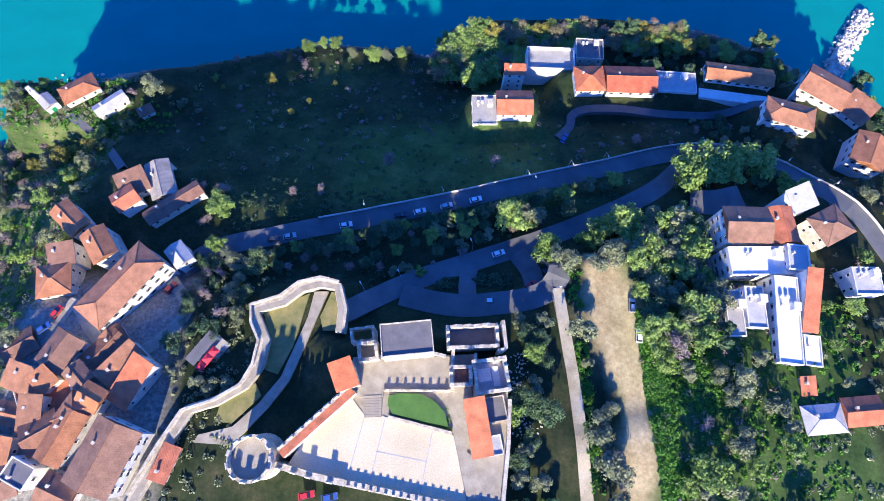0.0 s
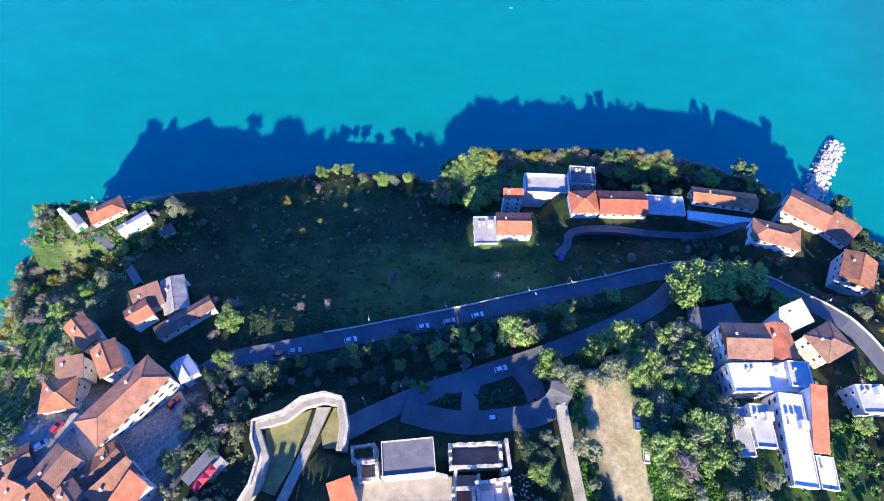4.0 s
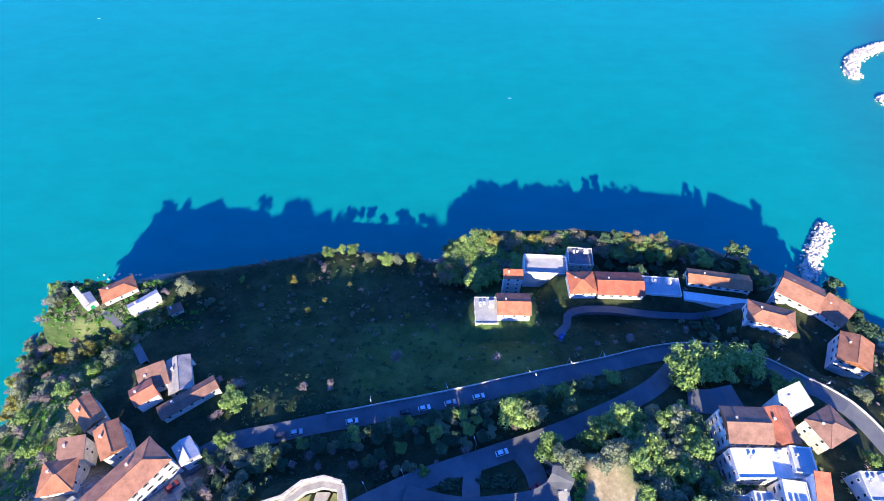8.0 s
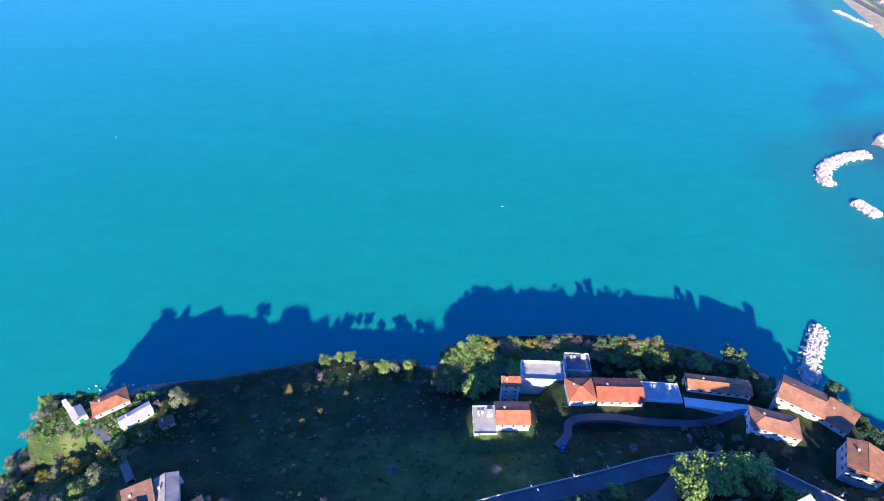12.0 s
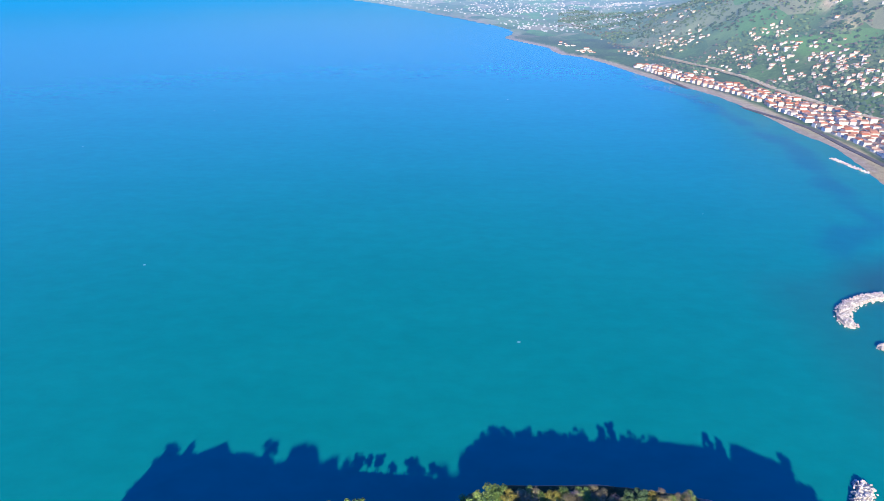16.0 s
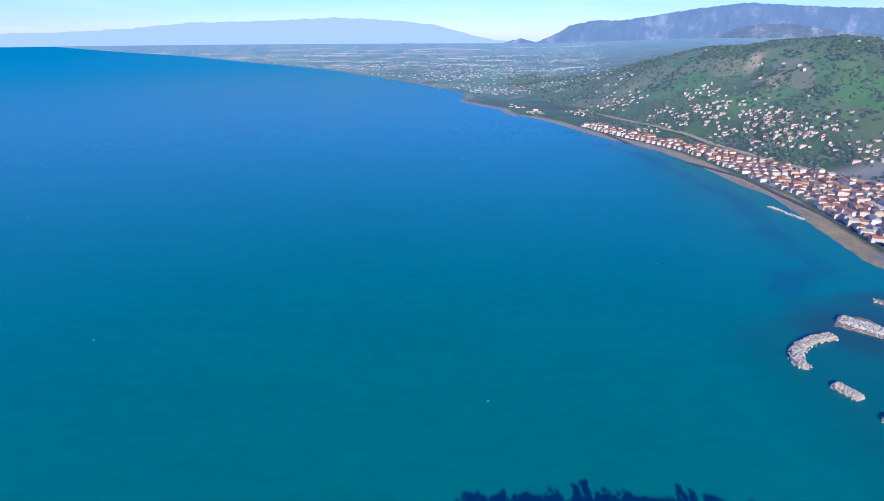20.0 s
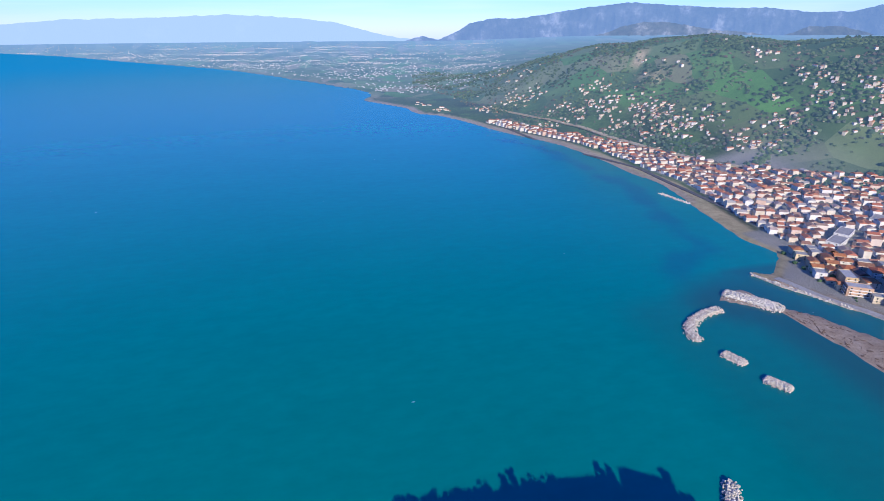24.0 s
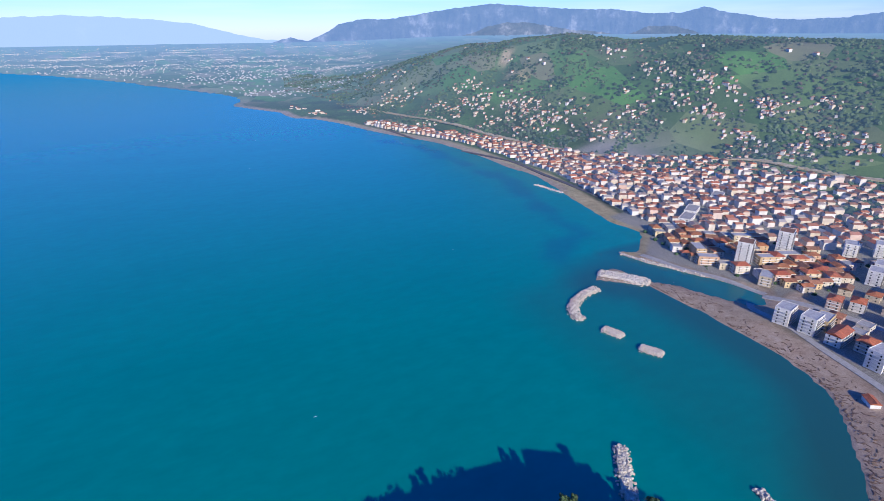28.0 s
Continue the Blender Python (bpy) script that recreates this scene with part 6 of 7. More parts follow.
town_kind("a", "two-storey plastered house with a tiled gable roof", 12, 10, 2, "gable", M_roof)
town_kind("b", "two-storey house with a broad hipped tile roof", 14, 12, 2, "hip", M_roof)
town_kind("c", "two-storey house with a flat roof terrace", 13, 11, 2, "flat", M_concrete)
town_kind("d", "three-storey house with balconies and a red tile roof", 16, 12, 3, "hip", M_roof_red, "house", True)
town_kind("e", "long three-storey block with a flat grey roof", 22, 12, 3, "flat", M_flat, "apartment block", True)
town_kind("f", "small low villa with an orange tile roof", 10, 10, 1, "hip", M_roof_red)
town_kind("g", "two-storey house with a weathered brown tile roof", 15, 11, 2, "gable", M_roof_brown)
town_kind("r", "long three-storey block with a red tile roof", 24, 12, 3, "gable", M_roof_red, "apartment block", True, M_white)
town_kind("h", "five-storey white apartment block with balconies", 18, 13, 5, "flat", M_flat, "apartment block", True, M_white)
town_kind("tower", "tall nine-storey apartment tower with red balconies", 19, 15, 9, "flat", M_roof_brown, "apartment tower", True, M_white)
town_kind("hall", "low white hall with a pale flat roof", 34, 16, 2, "flat", M_concrete, "hall", False, M_white)
for key, x, y, t in (("tower", 547, 364, 28), ("tower", 618, 364, 25), ("h", 677, 323, 30), ("h", 705, 305, 28), ("h", 645, 274, 20), ("h", 622, 268, 20), ("d", 675, 391, 30), ("hall", 647, 521, 30), ("hall", 736, 550, 30), ("hall", 613, 500, 28),
                     ("e", 528, 322, 28), ("c", 544, 287, 25), ("d", 533, 256, 22), ("d", 547, 243, 22), ("h", 464, 260, 15), ("h", 468, 239, 12), ("r", 472, 217, 8), ("d", 478, 198, 5), ("h", 461, 180, 0), ("e", 487, 239, 14), ("c", 493, 213, 8), ("b", 469, 158, -5), ("h", 489, 168, 0), ("e", 517, 188, 5), ("d", 542, 208, 10), ("b", 506, 239, 12), ("c", 511, 217, 8), ("g", 573, 268, 20), ("b", 582, 247, 16), ("d", 591, 305, 24), ("c", 568, 305, 22), ("g", 565, 223, 10), ("b", 589, 213, 10), ("a", 501, 144, 0), ("f", 528, 149, 4), ("g", 557, 174, 6), ("e", 604, 232, 14), ("b", 633, 233, 14), ("d", 624, 203, 10), ("c", 596, 184, 8), ("e", 661, 252, 18), ("b", 689, 269, 20), ("d", 672, 218, 14), ("g", 718, 281, 22)):
    build_in_town(key, x, y, t)
fixed = [(547, 364), (618, 364), (676, 322), (702, 305), (642, 272), (618, 266), (676, 392), (652, 522), (744, 548), (618, 502)]
made, far_spots = [], []
tr = random.Random(5)


def town_edge(y):
    """Where the first row of houses stands: behind the quay, then behind the beach."""
    return float(np.interp(y, [285, 320, 345, 370, 400, 430, 455, 486, 500], [540, 538, 526, 514, 506, 512, 524, 540, 552])) if y < 500 else coast_x(y) + 46.0


for row in range(80):
    y = 288 + row * 15.5
    depth = float(np.interp(y, [288, 420, 560, 700, 860, 1050, 1500], [400, 400, 340, 270, 150, 90, 55]))
    v = tr.uniform(0, 5)
    while v < depth:
        x, yy = town_edge(y + 0.3 * v) + v, y + tr.uniform(-3.5, 3.5)
        v += tr.choice((14.5, 16, 18, 21))
        if any((x - a) ** 2 + (yy - b) ** 2 < 23 ** 2 for a, b in fixed) or tr.random() < 0.05 or coast_distance(x, yy)[0] < 16:
            continue
        r = math.hypot(x, yy)
        turn = 62 + tr.uniform(-7, 7) - 90 * (tr.random() < 0.5) + (0 if yy < 700 else 25)
        if r < 745 and len(made) < 215:
            made.append(build_in_town(tr.choice("aabbbccdggfgeab"), x, yy, turn))
        else:
            far_spots.append((x, yy, tr.uniform(9, 15), tr.uniform(8, 11.5), tr.choice((3.4, 6.2, 6.2, 6.5, 9.2)), turn))


def island_plaster(name, stops, air_glow=0.0):
    m, n, l, p = mat_nodes(name)
    g = n.new("ShaderNodeNewGeometry")
    r = ramp(n, stops)
    l.new(g.outputs["Random Per Island"], r.inputs["Fac"])
    a = noise_node(n, l, 0.15, 4)
    l.new(mix_col(n, l, r.outputs["Color"], ramp_of(n, l, a.outputs["Fac"], (0.8, 0.8, 0.8), (1.1, 1.1, 1.1)), 0.8, "MULTIPLY"), p.inputs["Base Color"])
    p.inputs["Roughness"].default_value = 0.9
    # haze put into far walls and roofs as a blue-grey glow
    if air_glow:
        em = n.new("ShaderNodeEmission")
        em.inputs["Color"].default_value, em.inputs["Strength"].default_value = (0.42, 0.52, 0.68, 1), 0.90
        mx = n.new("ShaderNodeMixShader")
        mx.inputs["Fac"].default_value = air_glow
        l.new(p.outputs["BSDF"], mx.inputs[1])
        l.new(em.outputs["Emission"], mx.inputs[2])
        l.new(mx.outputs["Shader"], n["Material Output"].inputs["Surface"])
    return m


# scattered houses on the hillside and the plain
hr = random.Random(9)
HAMLETS = [(353, 1901), (398, 1774), (543, 1754), (658, 1795), (701, 1747), (814, 2358), (750, 1972), (696, 1512), (698, 1402), (626, 1419), (752, 1385), (759, 1318), (798, 1488), (740, 1226), (796, 1195), (819, 1166), (757, 1120), (800, 1101), (812, 1274), (803, 1059), (845, 1063), (843, 956), (870, 906), (934, 943), (1035, 998), (1053, 867), (1062, 816), (974, 840), (1057, 735), (997, 792), (964, 697), (1063, 694), (938, 655), (1044, 600), (979, 593), (1037, 547), (1029, 504), (1110, 629), (1018, 943), (1066, 1173)]
while len(far_spots) < 1000 + 620:
    if hr.random() < 0.93:
        cx, cy = hr.choice(HAMLETS)
        k = math.hypot(cx, cy) / 1000
        x, y = cx + hr.gauss(0, 12 * k), cy + hr.gauss(0, 18 * k)
    else:
        az = radians(hr.uniform(14, 68))
        r0 = 430 / max(math.sin(az), 0.2) + 1.05 * hr.uniform(300, 1150)
        x, y = r0 * math.sin(az), r0 * math.cos(az)
    if coast_distance(x, y)[0] < 70 or math.hypot(x, y) > 2500:
        continue
    far_spots.append((x, y, hr.choice((4.5, 5.5, 7, 8, 10, 15)) * hr.uniform(0.85, 1.15), hr.uniform(4.0, 6.5), hr.choice((2.0, 2.4, 2.8, 4.6)), hr.gauss(35, 25)))


def joined_houses(spots):
    """Walls and roofs of many small houses, as two joined meshes."""
    gw, gr = Geo(), Geo()
    fx = np.array([s[:2] for s in spots])
    for (x, y, w, d, h, t), z in zip(spots, height(fx[:, 0], fx[:, 1])):
        c, s = math.cos(radians(t)), math.sin(radians(t))

        def at(a, b, q):
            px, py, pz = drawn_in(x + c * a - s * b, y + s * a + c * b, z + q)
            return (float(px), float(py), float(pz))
        a, b = w / 2, d / 2
        gw.add([at(-a, -b, -3), at(a, -b, -3), at(a, b, -3), at(-a, b, -3), at(-a, -b, h), at(a, -b, h), at(a, b, h), at(-a, b, h)], [(0, 1, 5, 4), (1, 2, 6, 5), (2, 3, 7, 6), (3, 0, 4, 7), (4, 5, 6, 7)])
        a, b = a + 0.5, b + 0.5
        gr.add([at(-a, -b, h + 0.05), at(a, -b, h + 0.05), at(a, b, h + 0.05), at(-a, b, h + 0.05), at(-a * 0.8, 0, h + d * 0.22), at(a * 0.8, 0, h + d * 0.22)], [(0, 1, 5, 4), (2, 3, 4, 5), (1, 2, 5), (3, 0, 4)])
    return gw, gr


gw, gr = joined_houses(far_spots)
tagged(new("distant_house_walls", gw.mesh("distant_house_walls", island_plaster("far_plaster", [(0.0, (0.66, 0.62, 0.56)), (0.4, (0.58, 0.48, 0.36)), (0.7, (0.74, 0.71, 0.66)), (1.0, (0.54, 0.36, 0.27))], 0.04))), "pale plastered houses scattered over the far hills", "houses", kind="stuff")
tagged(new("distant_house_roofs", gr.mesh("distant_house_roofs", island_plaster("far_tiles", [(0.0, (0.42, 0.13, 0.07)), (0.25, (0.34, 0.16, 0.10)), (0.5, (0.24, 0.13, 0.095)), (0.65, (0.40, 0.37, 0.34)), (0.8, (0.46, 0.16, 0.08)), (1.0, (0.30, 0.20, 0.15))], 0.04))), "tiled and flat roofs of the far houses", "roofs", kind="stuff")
# the plain's towns, thick along the shore, half mixed with a blue-grey haze glow
plain_spots = []
plain_towns = [(2350 + 7500 * hr.random() ** 1.4, hr.uniform(-26, 17), hr.uniform(60, 260)) for _ in range(60)] + [(4300, -9, 330), (4500, -7, 300), (4150, -5, 250), (5600, -14, 350), (3300, 2, 200)]
while len(plain_spots) < 3400:
    r0, az, wide = hr.choice(plain_towns)
    if hr.random() < 0.3:
        r0, az, wide = 2350 + 9000 * hr.random() ** 1.5, hr.uniform(-28, 19), 1
    x, y = r0 * math.sin(radians(az)) + hr.gauss(0, wide), r0 * math.cos(radians(az)) + hr.gauss(0, wide * 0.6)
    if coast_distance(x, y)[0] > 60 and math.hypot(x, y) > 2340:
        s = 0.5 + math.hypot(x, y) / 20000
        plain_spots.append((x, y, hr.uniform(6, 15) * s, hr.uniform(5, 8) * s, hr.choice((3.0, 3.4, 6.0)) * s, hr.uniform(0, 180)))
gw, gr = joined_houses(plain_spots)
gw.add(gr.v, gr.f)
tagged(new("backdrop_plain_houses", gw.mesh("backdrop_plain_houses", island_plaster("haze_glow_plaster", [(0.0, (0.60, 0.56, 0.50)), (0.5, (0.50, 0.36, 0.28)), (1.0, (0.66, 0.63, 0.58))], 0.5))), "hazy pale houses of the towns on the plain", "houses", kind="stuff")


# ---- far woods ----
def blobs(name, label, mat, pts, rad):
    """Clumps of far trees: rough lumps of 14 faces, joined."""
    base = np.array([(math.cos(a) * math.cos(e), math.sin(a) * math.cos(e), math.sin(e)) for e, k in ((-0.3, 6), (0.55, 5)) for a in np.linspace(0, 6.283, k + 1)[:-1] + e] + [(0, 0, 1.0)])
    fc = [(0, 1, 6), (1, 7, 6), (1, 2, 7), (2, 8, 7), (2, 3, 8), (3, 4, 8), (4, 9, 8), (4, 5, 9), (5, 10, 9), (5, 0, 10), (0, 6, 10), (6, 7, 11), (7, 8, 11), (8, 9, 11), (9, 10, 11), (10, 6, 11)]
    n = len(pts)
    z = height(pts[:, 0], pts[:, 1])
    r = rad * rng.uniform(0.5, 1.5, n)
    v = base[None] * (1 + rng.normal(0, 0.2, (n, 12, 1))) * r[:, None, None] * np.array([1, 1, 0.85])
    v[..., 0] += pts[:, 0, None]
    v[..., 1] += pts[:, 1, None]
    v[..., 2] += z[:, None] + 0.25 * r[:, None]
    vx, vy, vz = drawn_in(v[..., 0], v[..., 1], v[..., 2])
    f = (np.array(fc)[None] + 12 * np.arange(n)[:, None, None]).reshape(-1, 3)
    me = bpy.data.meshes.new(name)
    me.from_pydata(np.stack([vx, vy, vz], -1).reshape(-1, 3).tolist(), [], f.tolist())
    me.materials.append(mat)
    me.update()
    return tagged(new(name, me), label, "woods", kind="stuff")


def hill_spots(n, lo, hi, patch):
    az, d = np.radians(rng.uniform(10, 72, n)), rng.uniform(lo, hi, n)
    r = 430 / np.maximum(np.sin(az), 0.2) + d * 1.05
    p = np.stack([r * np.sin(az), r * np.cos(az)], -1)
    ok = (coast_distance(p[:, 0], p[:, 1]) > 90) & (r < 3400) & (waves2(p[:, 0], p[:, 1], 110.0, patch) + 0.5 * waves2(p[:, 0], p[:, 1], 40.0, patch + 3) > rng.uniform(-0.1, 0.7, n))
    return p[ok]


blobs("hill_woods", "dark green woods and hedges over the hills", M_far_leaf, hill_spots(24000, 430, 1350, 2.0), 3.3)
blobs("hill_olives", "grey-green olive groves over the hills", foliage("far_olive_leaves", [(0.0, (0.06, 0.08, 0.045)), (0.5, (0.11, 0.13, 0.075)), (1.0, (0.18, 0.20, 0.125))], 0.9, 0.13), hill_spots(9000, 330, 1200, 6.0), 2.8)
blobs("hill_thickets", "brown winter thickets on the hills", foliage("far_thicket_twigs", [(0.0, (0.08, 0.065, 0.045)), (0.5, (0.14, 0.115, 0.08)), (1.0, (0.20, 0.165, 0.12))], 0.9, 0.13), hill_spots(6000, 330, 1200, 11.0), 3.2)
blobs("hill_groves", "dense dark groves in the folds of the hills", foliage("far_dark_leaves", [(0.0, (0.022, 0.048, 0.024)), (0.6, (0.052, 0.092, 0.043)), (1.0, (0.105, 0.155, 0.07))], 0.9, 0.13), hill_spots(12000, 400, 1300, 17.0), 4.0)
olive_rows = np.array([(1335 + 0.83 * u - 0.55 * v, 884 + 0.55 * u + 0.83 * v) for u in range(0, 200, 9) for v in range(-70, 90, 13)], float)
blobs("planted_olives", "olive trees planted in straight rows on the hillside", M_far_leaf, olive_rows + rng.normal(0, 0.7, olive_rows.shape), 3.2)
tw = np.array([(m.matrix_basis.translation.x + tr.uniform(-14, 14), m.matrix_basis.translation.y + tr.uniform(-14, 14)) for m in made for _ in range(2)])
blobs("town_trees", "street trees between the town houses", M_leaf_dark, tw, 2.2)

# railway and roads behind the town
ribbon("railway", [(1085, 259), (970, 436), (937, 551), (907, 654), (789, 822), (740, 940), (700, 1116), (667, 1340), (617, 1603), (580, 1806)], 16, M_dirt, "railway embankment behind the town", "railway", 0.6)
ribbon("road_coast", [(569, 527), (584, 665), (592, 817), (595, 910), (585, 966), (530, 1189), (497, 1414)], 9, M_asphalt, "promenade road along the beach", "road", 0.3)
ribbon("road_river", [(499, 304), (517, 261), (528, 210), (533, 159)], 9, M_concrete, "pale road beside the river", "road", 0.3)
ribbon("promenade", [(485, 304), (464, 290), (460, 253), (447, 209), (433, 161), (416, 129), (387, 104)], 7, M_concrete, "concrete promenade behind the beach", "promenade", 0.3)
ribbon("quay", [(505, 305), (497, 348), (479, 390), (468, 438)], 8, M_concrete, "concrete quay along the channel", "quay", 0.3)
kiosk = house("beach kiosk with a red roof and white walls", 408, 157, 11, 7, 55, ground(408, 157) + 3.4, "gable", M_white, M_roof_red, "kiosk", "kiosk", "", False, 0)


# ---- rocks ----
def rock_mesh(seed):
    lr = random.Random(seed)
    bm = bmesh.new()
    bmesh.ops.create_icosphere(bm, subdivisions=1, radius=1)
    for v in bm.verts:
        v.co *= lr.uniform(0.75, 1.2)
        v.co.z *= 0.75
    me = bpy.data.meshes.new("rock")
    bm.to_mesh(me)
    bm.free()
    me.materials.append(M_rock)
    return me


ROCKS = [rock_mesh(s) for s in range(6)]


def rock_pile(name, label, pts, width, top, singles, size):
    """A breakwater: a mound with rocks laid over it; the nearest rocks are pieces, the rest are in the mound's cover."""
    lr = random.Random(len(pts) * 7 + int(width))
    ob = thing(name, label, "breakwater", "breakwaters")
    seg = [(Vector(a), Vector(b)) for a, b in zip(pts, pts[1:])]
    total = sum((b - a).length for a, b in seg)

    def spot():
        s = lr.uniform(-width * 0.3, total + width * 0.3)
        for a, b in seg:
            k = (b - a).length
            if s <= k or (a, b) == seg[-1]:
                break
            s -= k
        d = (b - a).normalized()
        u = lr.uniform(-1, 1)
        over = max(0.0, -s, s - k) / (width * 0.32)
        q = max(abs(u), over)
        p = a + d * s + Vector((-d.y, d.x)) * u * width / 2 * math.sqrt(max(0.0, 1 - over * over))
        return p, top * (1 - max(0, (q - 0.45) / 0.55) ** 1.5) - 0.3
    core, line = Geo(), [seg[0][0] - (seg[0][1] - seg[0][0]).normalized() * width * 0.3] + [a.lerp(b, k / 4) for a, b in seg for k in range(4)] + [seg[-1][1], seg[-1][1] + (seg[-1][1] - seg[-1][0]).normalized() * width * 0.3]
    n = len(line)
    for i, p in enumerate(line):
        d = (line[min(i + 1, n - 1)] - line[max(i - 1, 0)]).normalized()
        s, w = Vector((-d.y, d.x)), width * (0.42 if 0 < i < n - 1 else 0.25)
        h = top - 0.5 if 0 < i < n - 1 else 0.2
        core.v += [(p.x + s.x * w * k, p.y + s.y * w * k, q) for k, q in ((1, -2.5), (0.62, h), (-0.62, h), (-1, -2.5))]
    core.f = [(i * 4 + k, i * 4 + k + 4, i * 4 + k + 5, i * 4 + k + 1) for i in range(n - 1) for k in range(3)] + [(3, 2, 1, 0), (n * 4 - 4, n * 4 - 3, n * 4 - 2, n * 4 - 1)]
    part("core", core, M_rock, ob)
    for i in range(singles):
        p, z = spot()
        s = size * lr.uniform(0.6, 1.25)
        part("rock", ROCKS[i % 6], None, ob, at=pose(p.x, p.y, z, lr.uniform(0, 360), lr.uniform(0, 360), lr.uniform(0, 360)) @ Matrix.Scale(s, 4))


rock_pile("groyne", "groyne of white limestone boulders below the cliff", [(218, 203), (209, 192), (199, 178), (194, 170)], 11, 2.4, 260, 0.95)
rock_pile("groyne", "short groyne of dark and pale boulders", [(266, 141), (264, 130), (260, 116)], 7, 1.8, 70, 1.1)
rock_pile("breakwater", "hooked breakwater of pale limestone boulders", [(358, 392), (340, 388), (322, 379), (310, 368), (304, 358), (304, 350)], 13, 3.0, 330, 0.8)
rock_pile("breakwater", "small oval breakwater of pale boulders", [(312, 323), (316, 311)], 13, 2.6, 190, 0.8)
rock_pile("breakwater", "small oval breakwater of white boulders", [(319, 285), (325, 274)], 13, 2.6, 190, 0.8)
rock_pile("pier_head", "pier head armoured with pale limestone boulders", [(391, 416), (405, 400), (416, 383)], 24, 3.4, 380, 0.95)
rock_pile("beach_spur", "low spur of stones off the beach", [(540, 758), (545, 725), (551, 700)], 7, 1.5, 60, 1.4)
rock_pile("channel_bank", "line of boulders along the channel mouth", [(450, 454), (459, 420), (474, 392), (485, 364)], 5, 2.2, 60, 1.3)
cliff_rocks = thing("shore_rocks", "fallen pale rocks at the foot of the cliff", "rocks")
for i in range(60):
    k = tr.randrange(10, 18)
    a, b = Vector(COAST_CAPE[k]), Vector(COAST_CAPE[k + 1])
    p = a.lerp(b, tr.random())
    s = tr.uniform(0.4, 1.3)
    part("rock", ROCKS[i % 6], None, cliff_rocks, at=pose(p.x + tr.uniform(-2, 2), p.y + tr.uniform(-2, 3), tr.uniform(-0.3, 0.5), tr.uniform(0, 360), tr.uniform(0, 360), 0) @ Matrix.Scale(s, 4))


# ---- cars and lamps ----
def car(label, x, y, turn, mat, size=1.0):
    z = max(ground(x + a, y + b) for a in (-1.5, 0, 1.5) for b in (-1.5, 0, 1.5)) + 0.22
    ob = thing("car", label, "car", "parked cars", at=pose(x, y, z, 0, 0, turn) @ Matrix.Scale(size, 4))
    prof = [(-2.1, 0.35), (-2.1, 0.78), (-1.95, 0.92), (-1.2, 0.98), (1.0, 0.98), (1.95, 0.85), (2.12, 0.65), (2.12, 0.35)]
    g = Geo().add([(px, -0.86, pz) for px, pz in prof] + [(px, 0.86, pz) for px, pz in prof], [tuple(range(8)), tuple(range(15, 7, -1))] + [(i, 8 + i, 8 + (i + 1) % 8, (i + 1) % 8) for i in range(8)])
    part("body", g, mat, ob)
    cab = [(-1.85, 0.96, 0.78), (-1.35, 1.46, 0.62), (0.25, 1.48, 0.62), (1.05, 0.97, 0.78)]
    g = Geo().add([(px, -w, pz) for px, pz, w in cab] + [(px, w, pz) for px, pz, w in cab], [(0, 1, 2, 3), (7, 6, 5, 4), (0, 4, 5, 1), (2, 6, 7, 3)])
    part("glazing", g, M_glass, ob, "dark car glass")
    part("roof_panel", Geo().box(-1.4, -0.63, 1.45, 0.28, 0.63, 1.5), mat, ob)
    for sx in (-1.3, 1.35):
        for sy in (-0.8, 0.8):
            part("wheel", Geo().tube((sx, sy - 0.1, 0.32), (sx, sy + 0.1, 0.32), 0.32, 0.32, 12), M_tyre, ob)
    for sy in (-0.6, 0.6):
        part("headlight", Geo().box(2.05, sy - 0.18, 0.62, 2.13, sy + 0.18, 0.76), M_metal, ob)


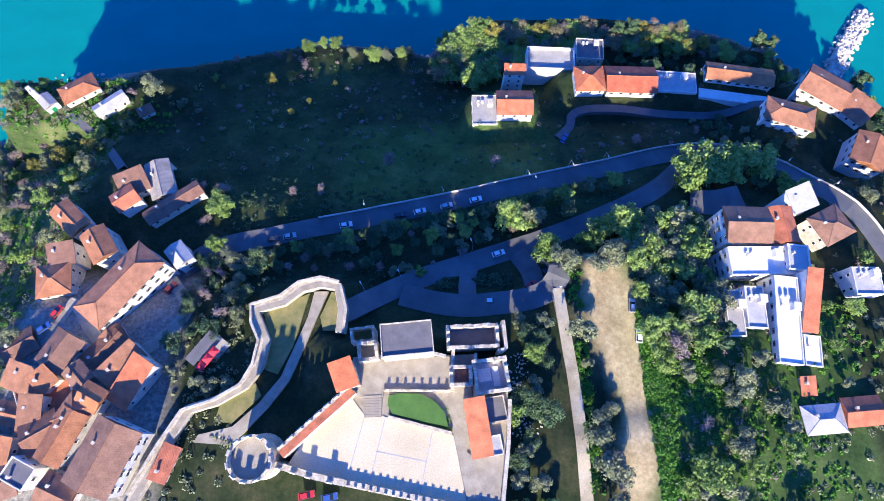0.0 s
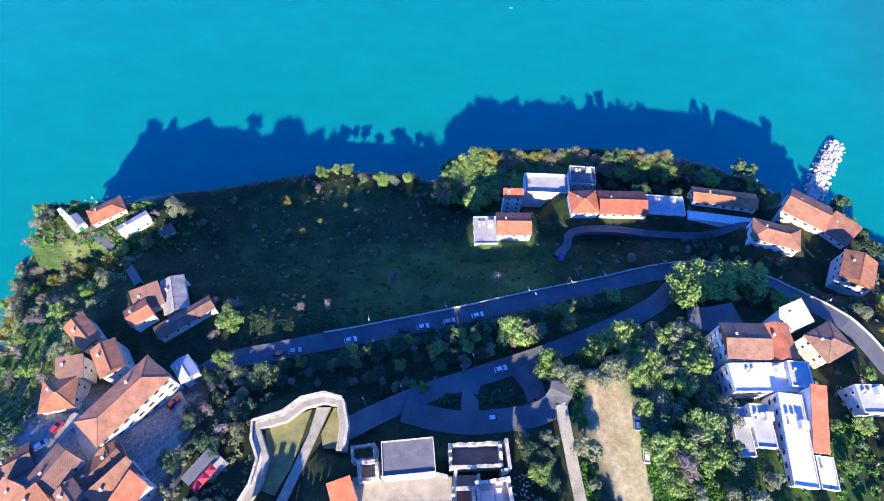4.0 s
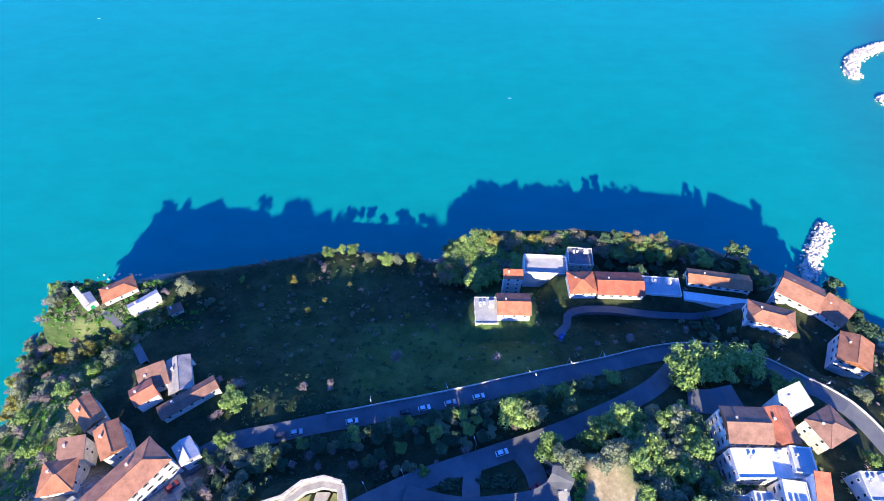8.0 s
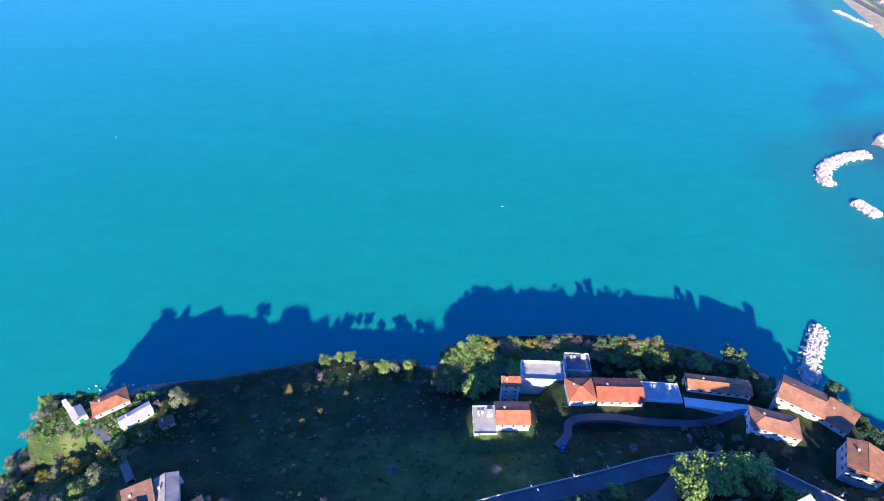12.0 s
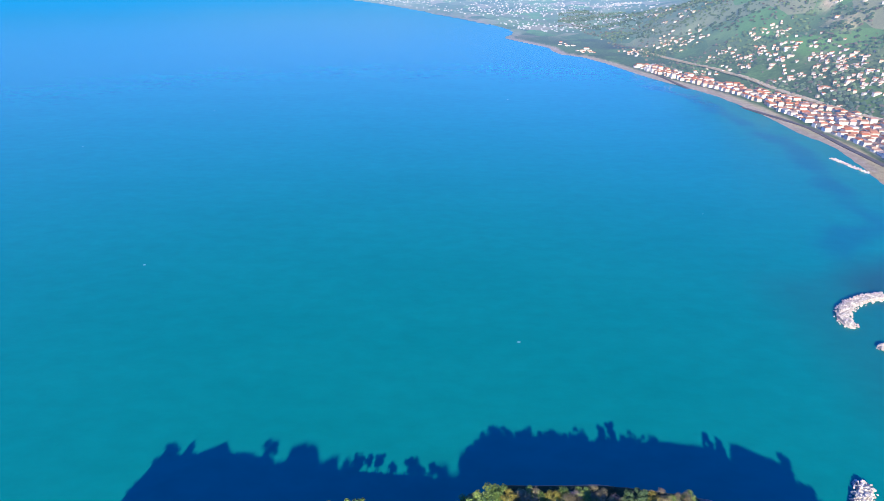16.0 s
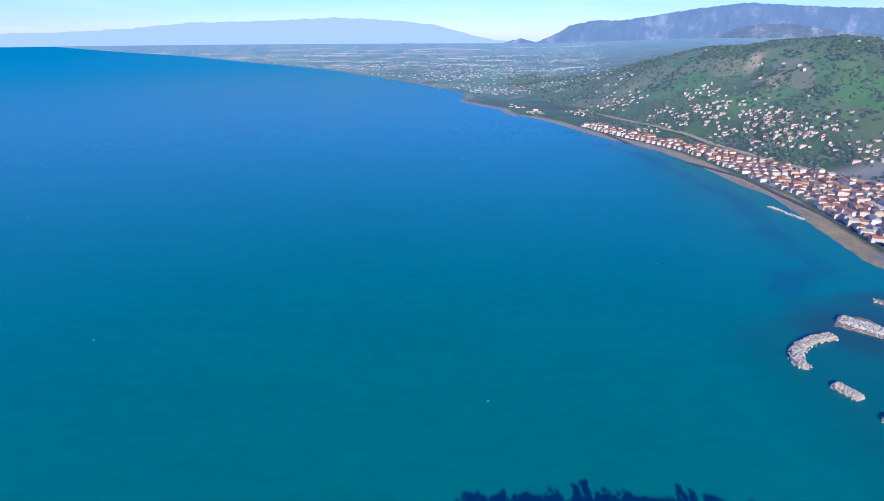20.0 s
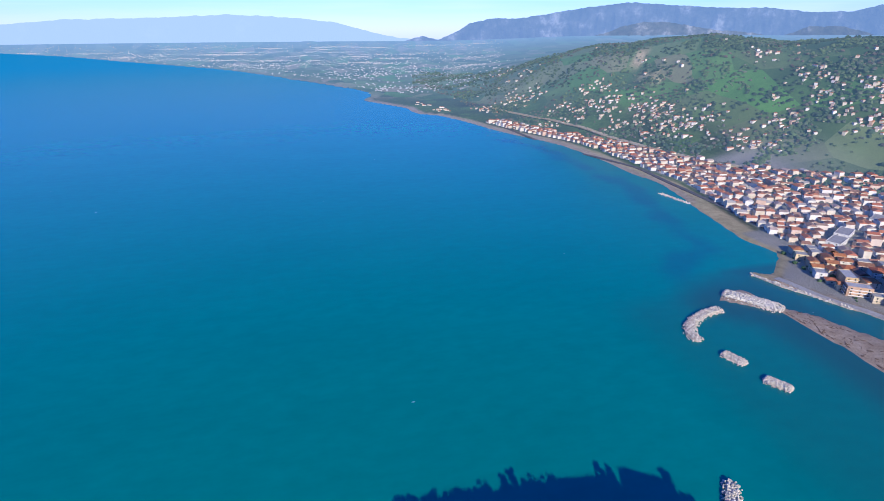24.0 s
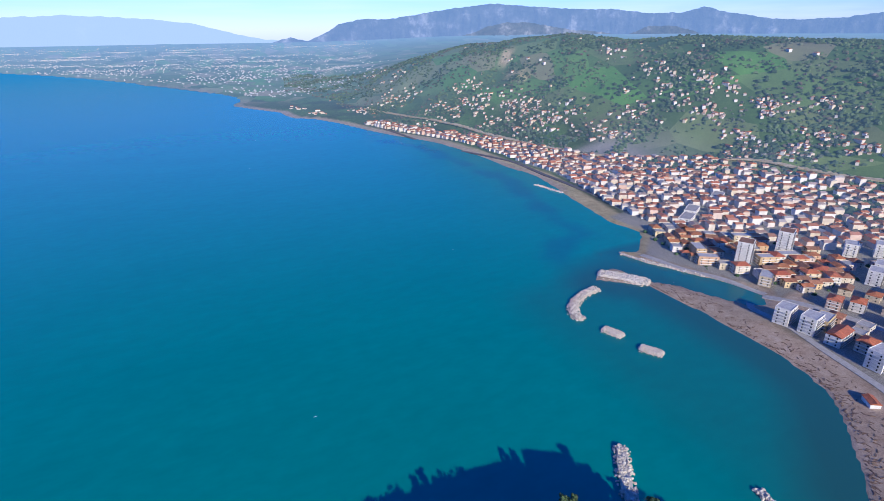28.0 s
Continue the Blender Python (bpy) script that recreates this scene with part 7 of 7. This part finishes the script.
for spec in (("white parked car on the lower road", 12.5, 80.6, 15, M_car_white), ("white parked car beside the road", -6.5, 76.2, 14, M_car_white), ("silver parked car beside the road", 2.5, 78.2, 15, M_car_silver), ("white small car parked on the road", -31, 71.4, 12, M_car_white),
             ("pale car parked in the shade", -49, 67.2, 11, M_car_silver), ("dark car parked in the shade", -54, 66.2, 11, M_car_dark), ("dark car beside the parapet", -13, 74.8, 13, M_car_dark), ("white car driving up to the castle", 19, 60.3, 18, M_car_white), ("white car on the turning place", 15.4, 43.4, 3, M_car_white),
             ("red car on the turning place", 28, 48.5, 35, M_car_red), ("dark car under the trees", 34, 54.5, 50, M_car_dark), ("silver car parked at the field's edge", 57.2, 41, 84, M_car_silver), ("white car parked at the field's edge", 58.2, 32, 84, M_car_white),
             ("red car by the palace", -83.0, 49.0, 50, M_car_red), ("silver car in the villa court", 89.6, 54.0, 5, M_car_silver), ("dark blue car on the driveway", 49, 113, 60, M_car_blue), ("red car in the old town", -113.8, 41, 60, M_car_red), ("blue car in the old town", -116, 36, 40, M_car_blue), ("red car below the castle wall", -35, -9, 12, M_car_red), ("blue car below the castle wall", -29, -9.5, 10, M_car_blue)):
    car(*spec)


def lamp(x, y, turn, tall=6.5):
    ob = thing("street_lamp", "grey steel street lamp with a pale head", "street lamp", "street lamps", at=pose(x, y, ground(x, y), 0, 0, turn))
    part("pole", Geo().tube((0, 0, -0.3), (0, 0, tall), 0.09, 0.06, 8), M_metal, ob)
    part("arm", Geo().tube((0, 0, tall), (0, -1.5, tall + 0.35), 0.05, 0.04, 6), M_metal, ob)
    part("lamp_head", Geo().box(-0.18, -2.2, tall + 0.25, 0.18, -1.4, tall + 0.42), M_white, ob)


for x, y, t in ((1, 84.3, 15), (-25, 78.6, 10), (31, 92, 15), (47.5, 97.2, 15), (61, 101, 12), (99, 109, 0), (116, 106, -30), (127.5, 98, -50), (138, 86, -50), (10.5, 61.5, 200), (-12, 51, 205), (-23, 47, 210), (34, 46, 100), (33, 90.4, 15)):
    lamp(x, y, t)


M_drift = surface("weathered_wood", [(0.3, (0.10, 0.06, 0.04)), (0.7, (0.24, 0.16, 0.11))], 0.8, 5.0, 0.9, 0.3, 0.03)
# driftwood and weed thrown up on the near beach
g = Geo()
wr = random.Random(31)
line = [Vector(p) for p in COAST_CAPE[23:]]
for _ in range(520):
    k = wr.randrange(len(line) - 1)
    a, b = line[k], line[k + 1]
    d = (b - a).normalized()
    p = a.lerp(b, wr.random()) + Vector((d.y, -d.x)) * (4 + 26 * wr.random() ** 2)
    if coast_distance(p.x, p.y)[0] < 1.5:
        continue
    g.box(-wr.uniform(0.4, 2.6), -wr.uniform(0.1, 0.5), -0.1, wr.uniform(0.4, 2.6), wr.uniform(0.1, 0.5), wr.uniform(0.1, 0.4), pose(p.x, p.y, ground(p.x, p.y), 0, 0, wr.uniform(0, 180)))
tagged(new("driftwood", g.mesh("driftwood", M_drift)), "dark driftwood and dried weed on the beach", "driftwood", kind="stuff")
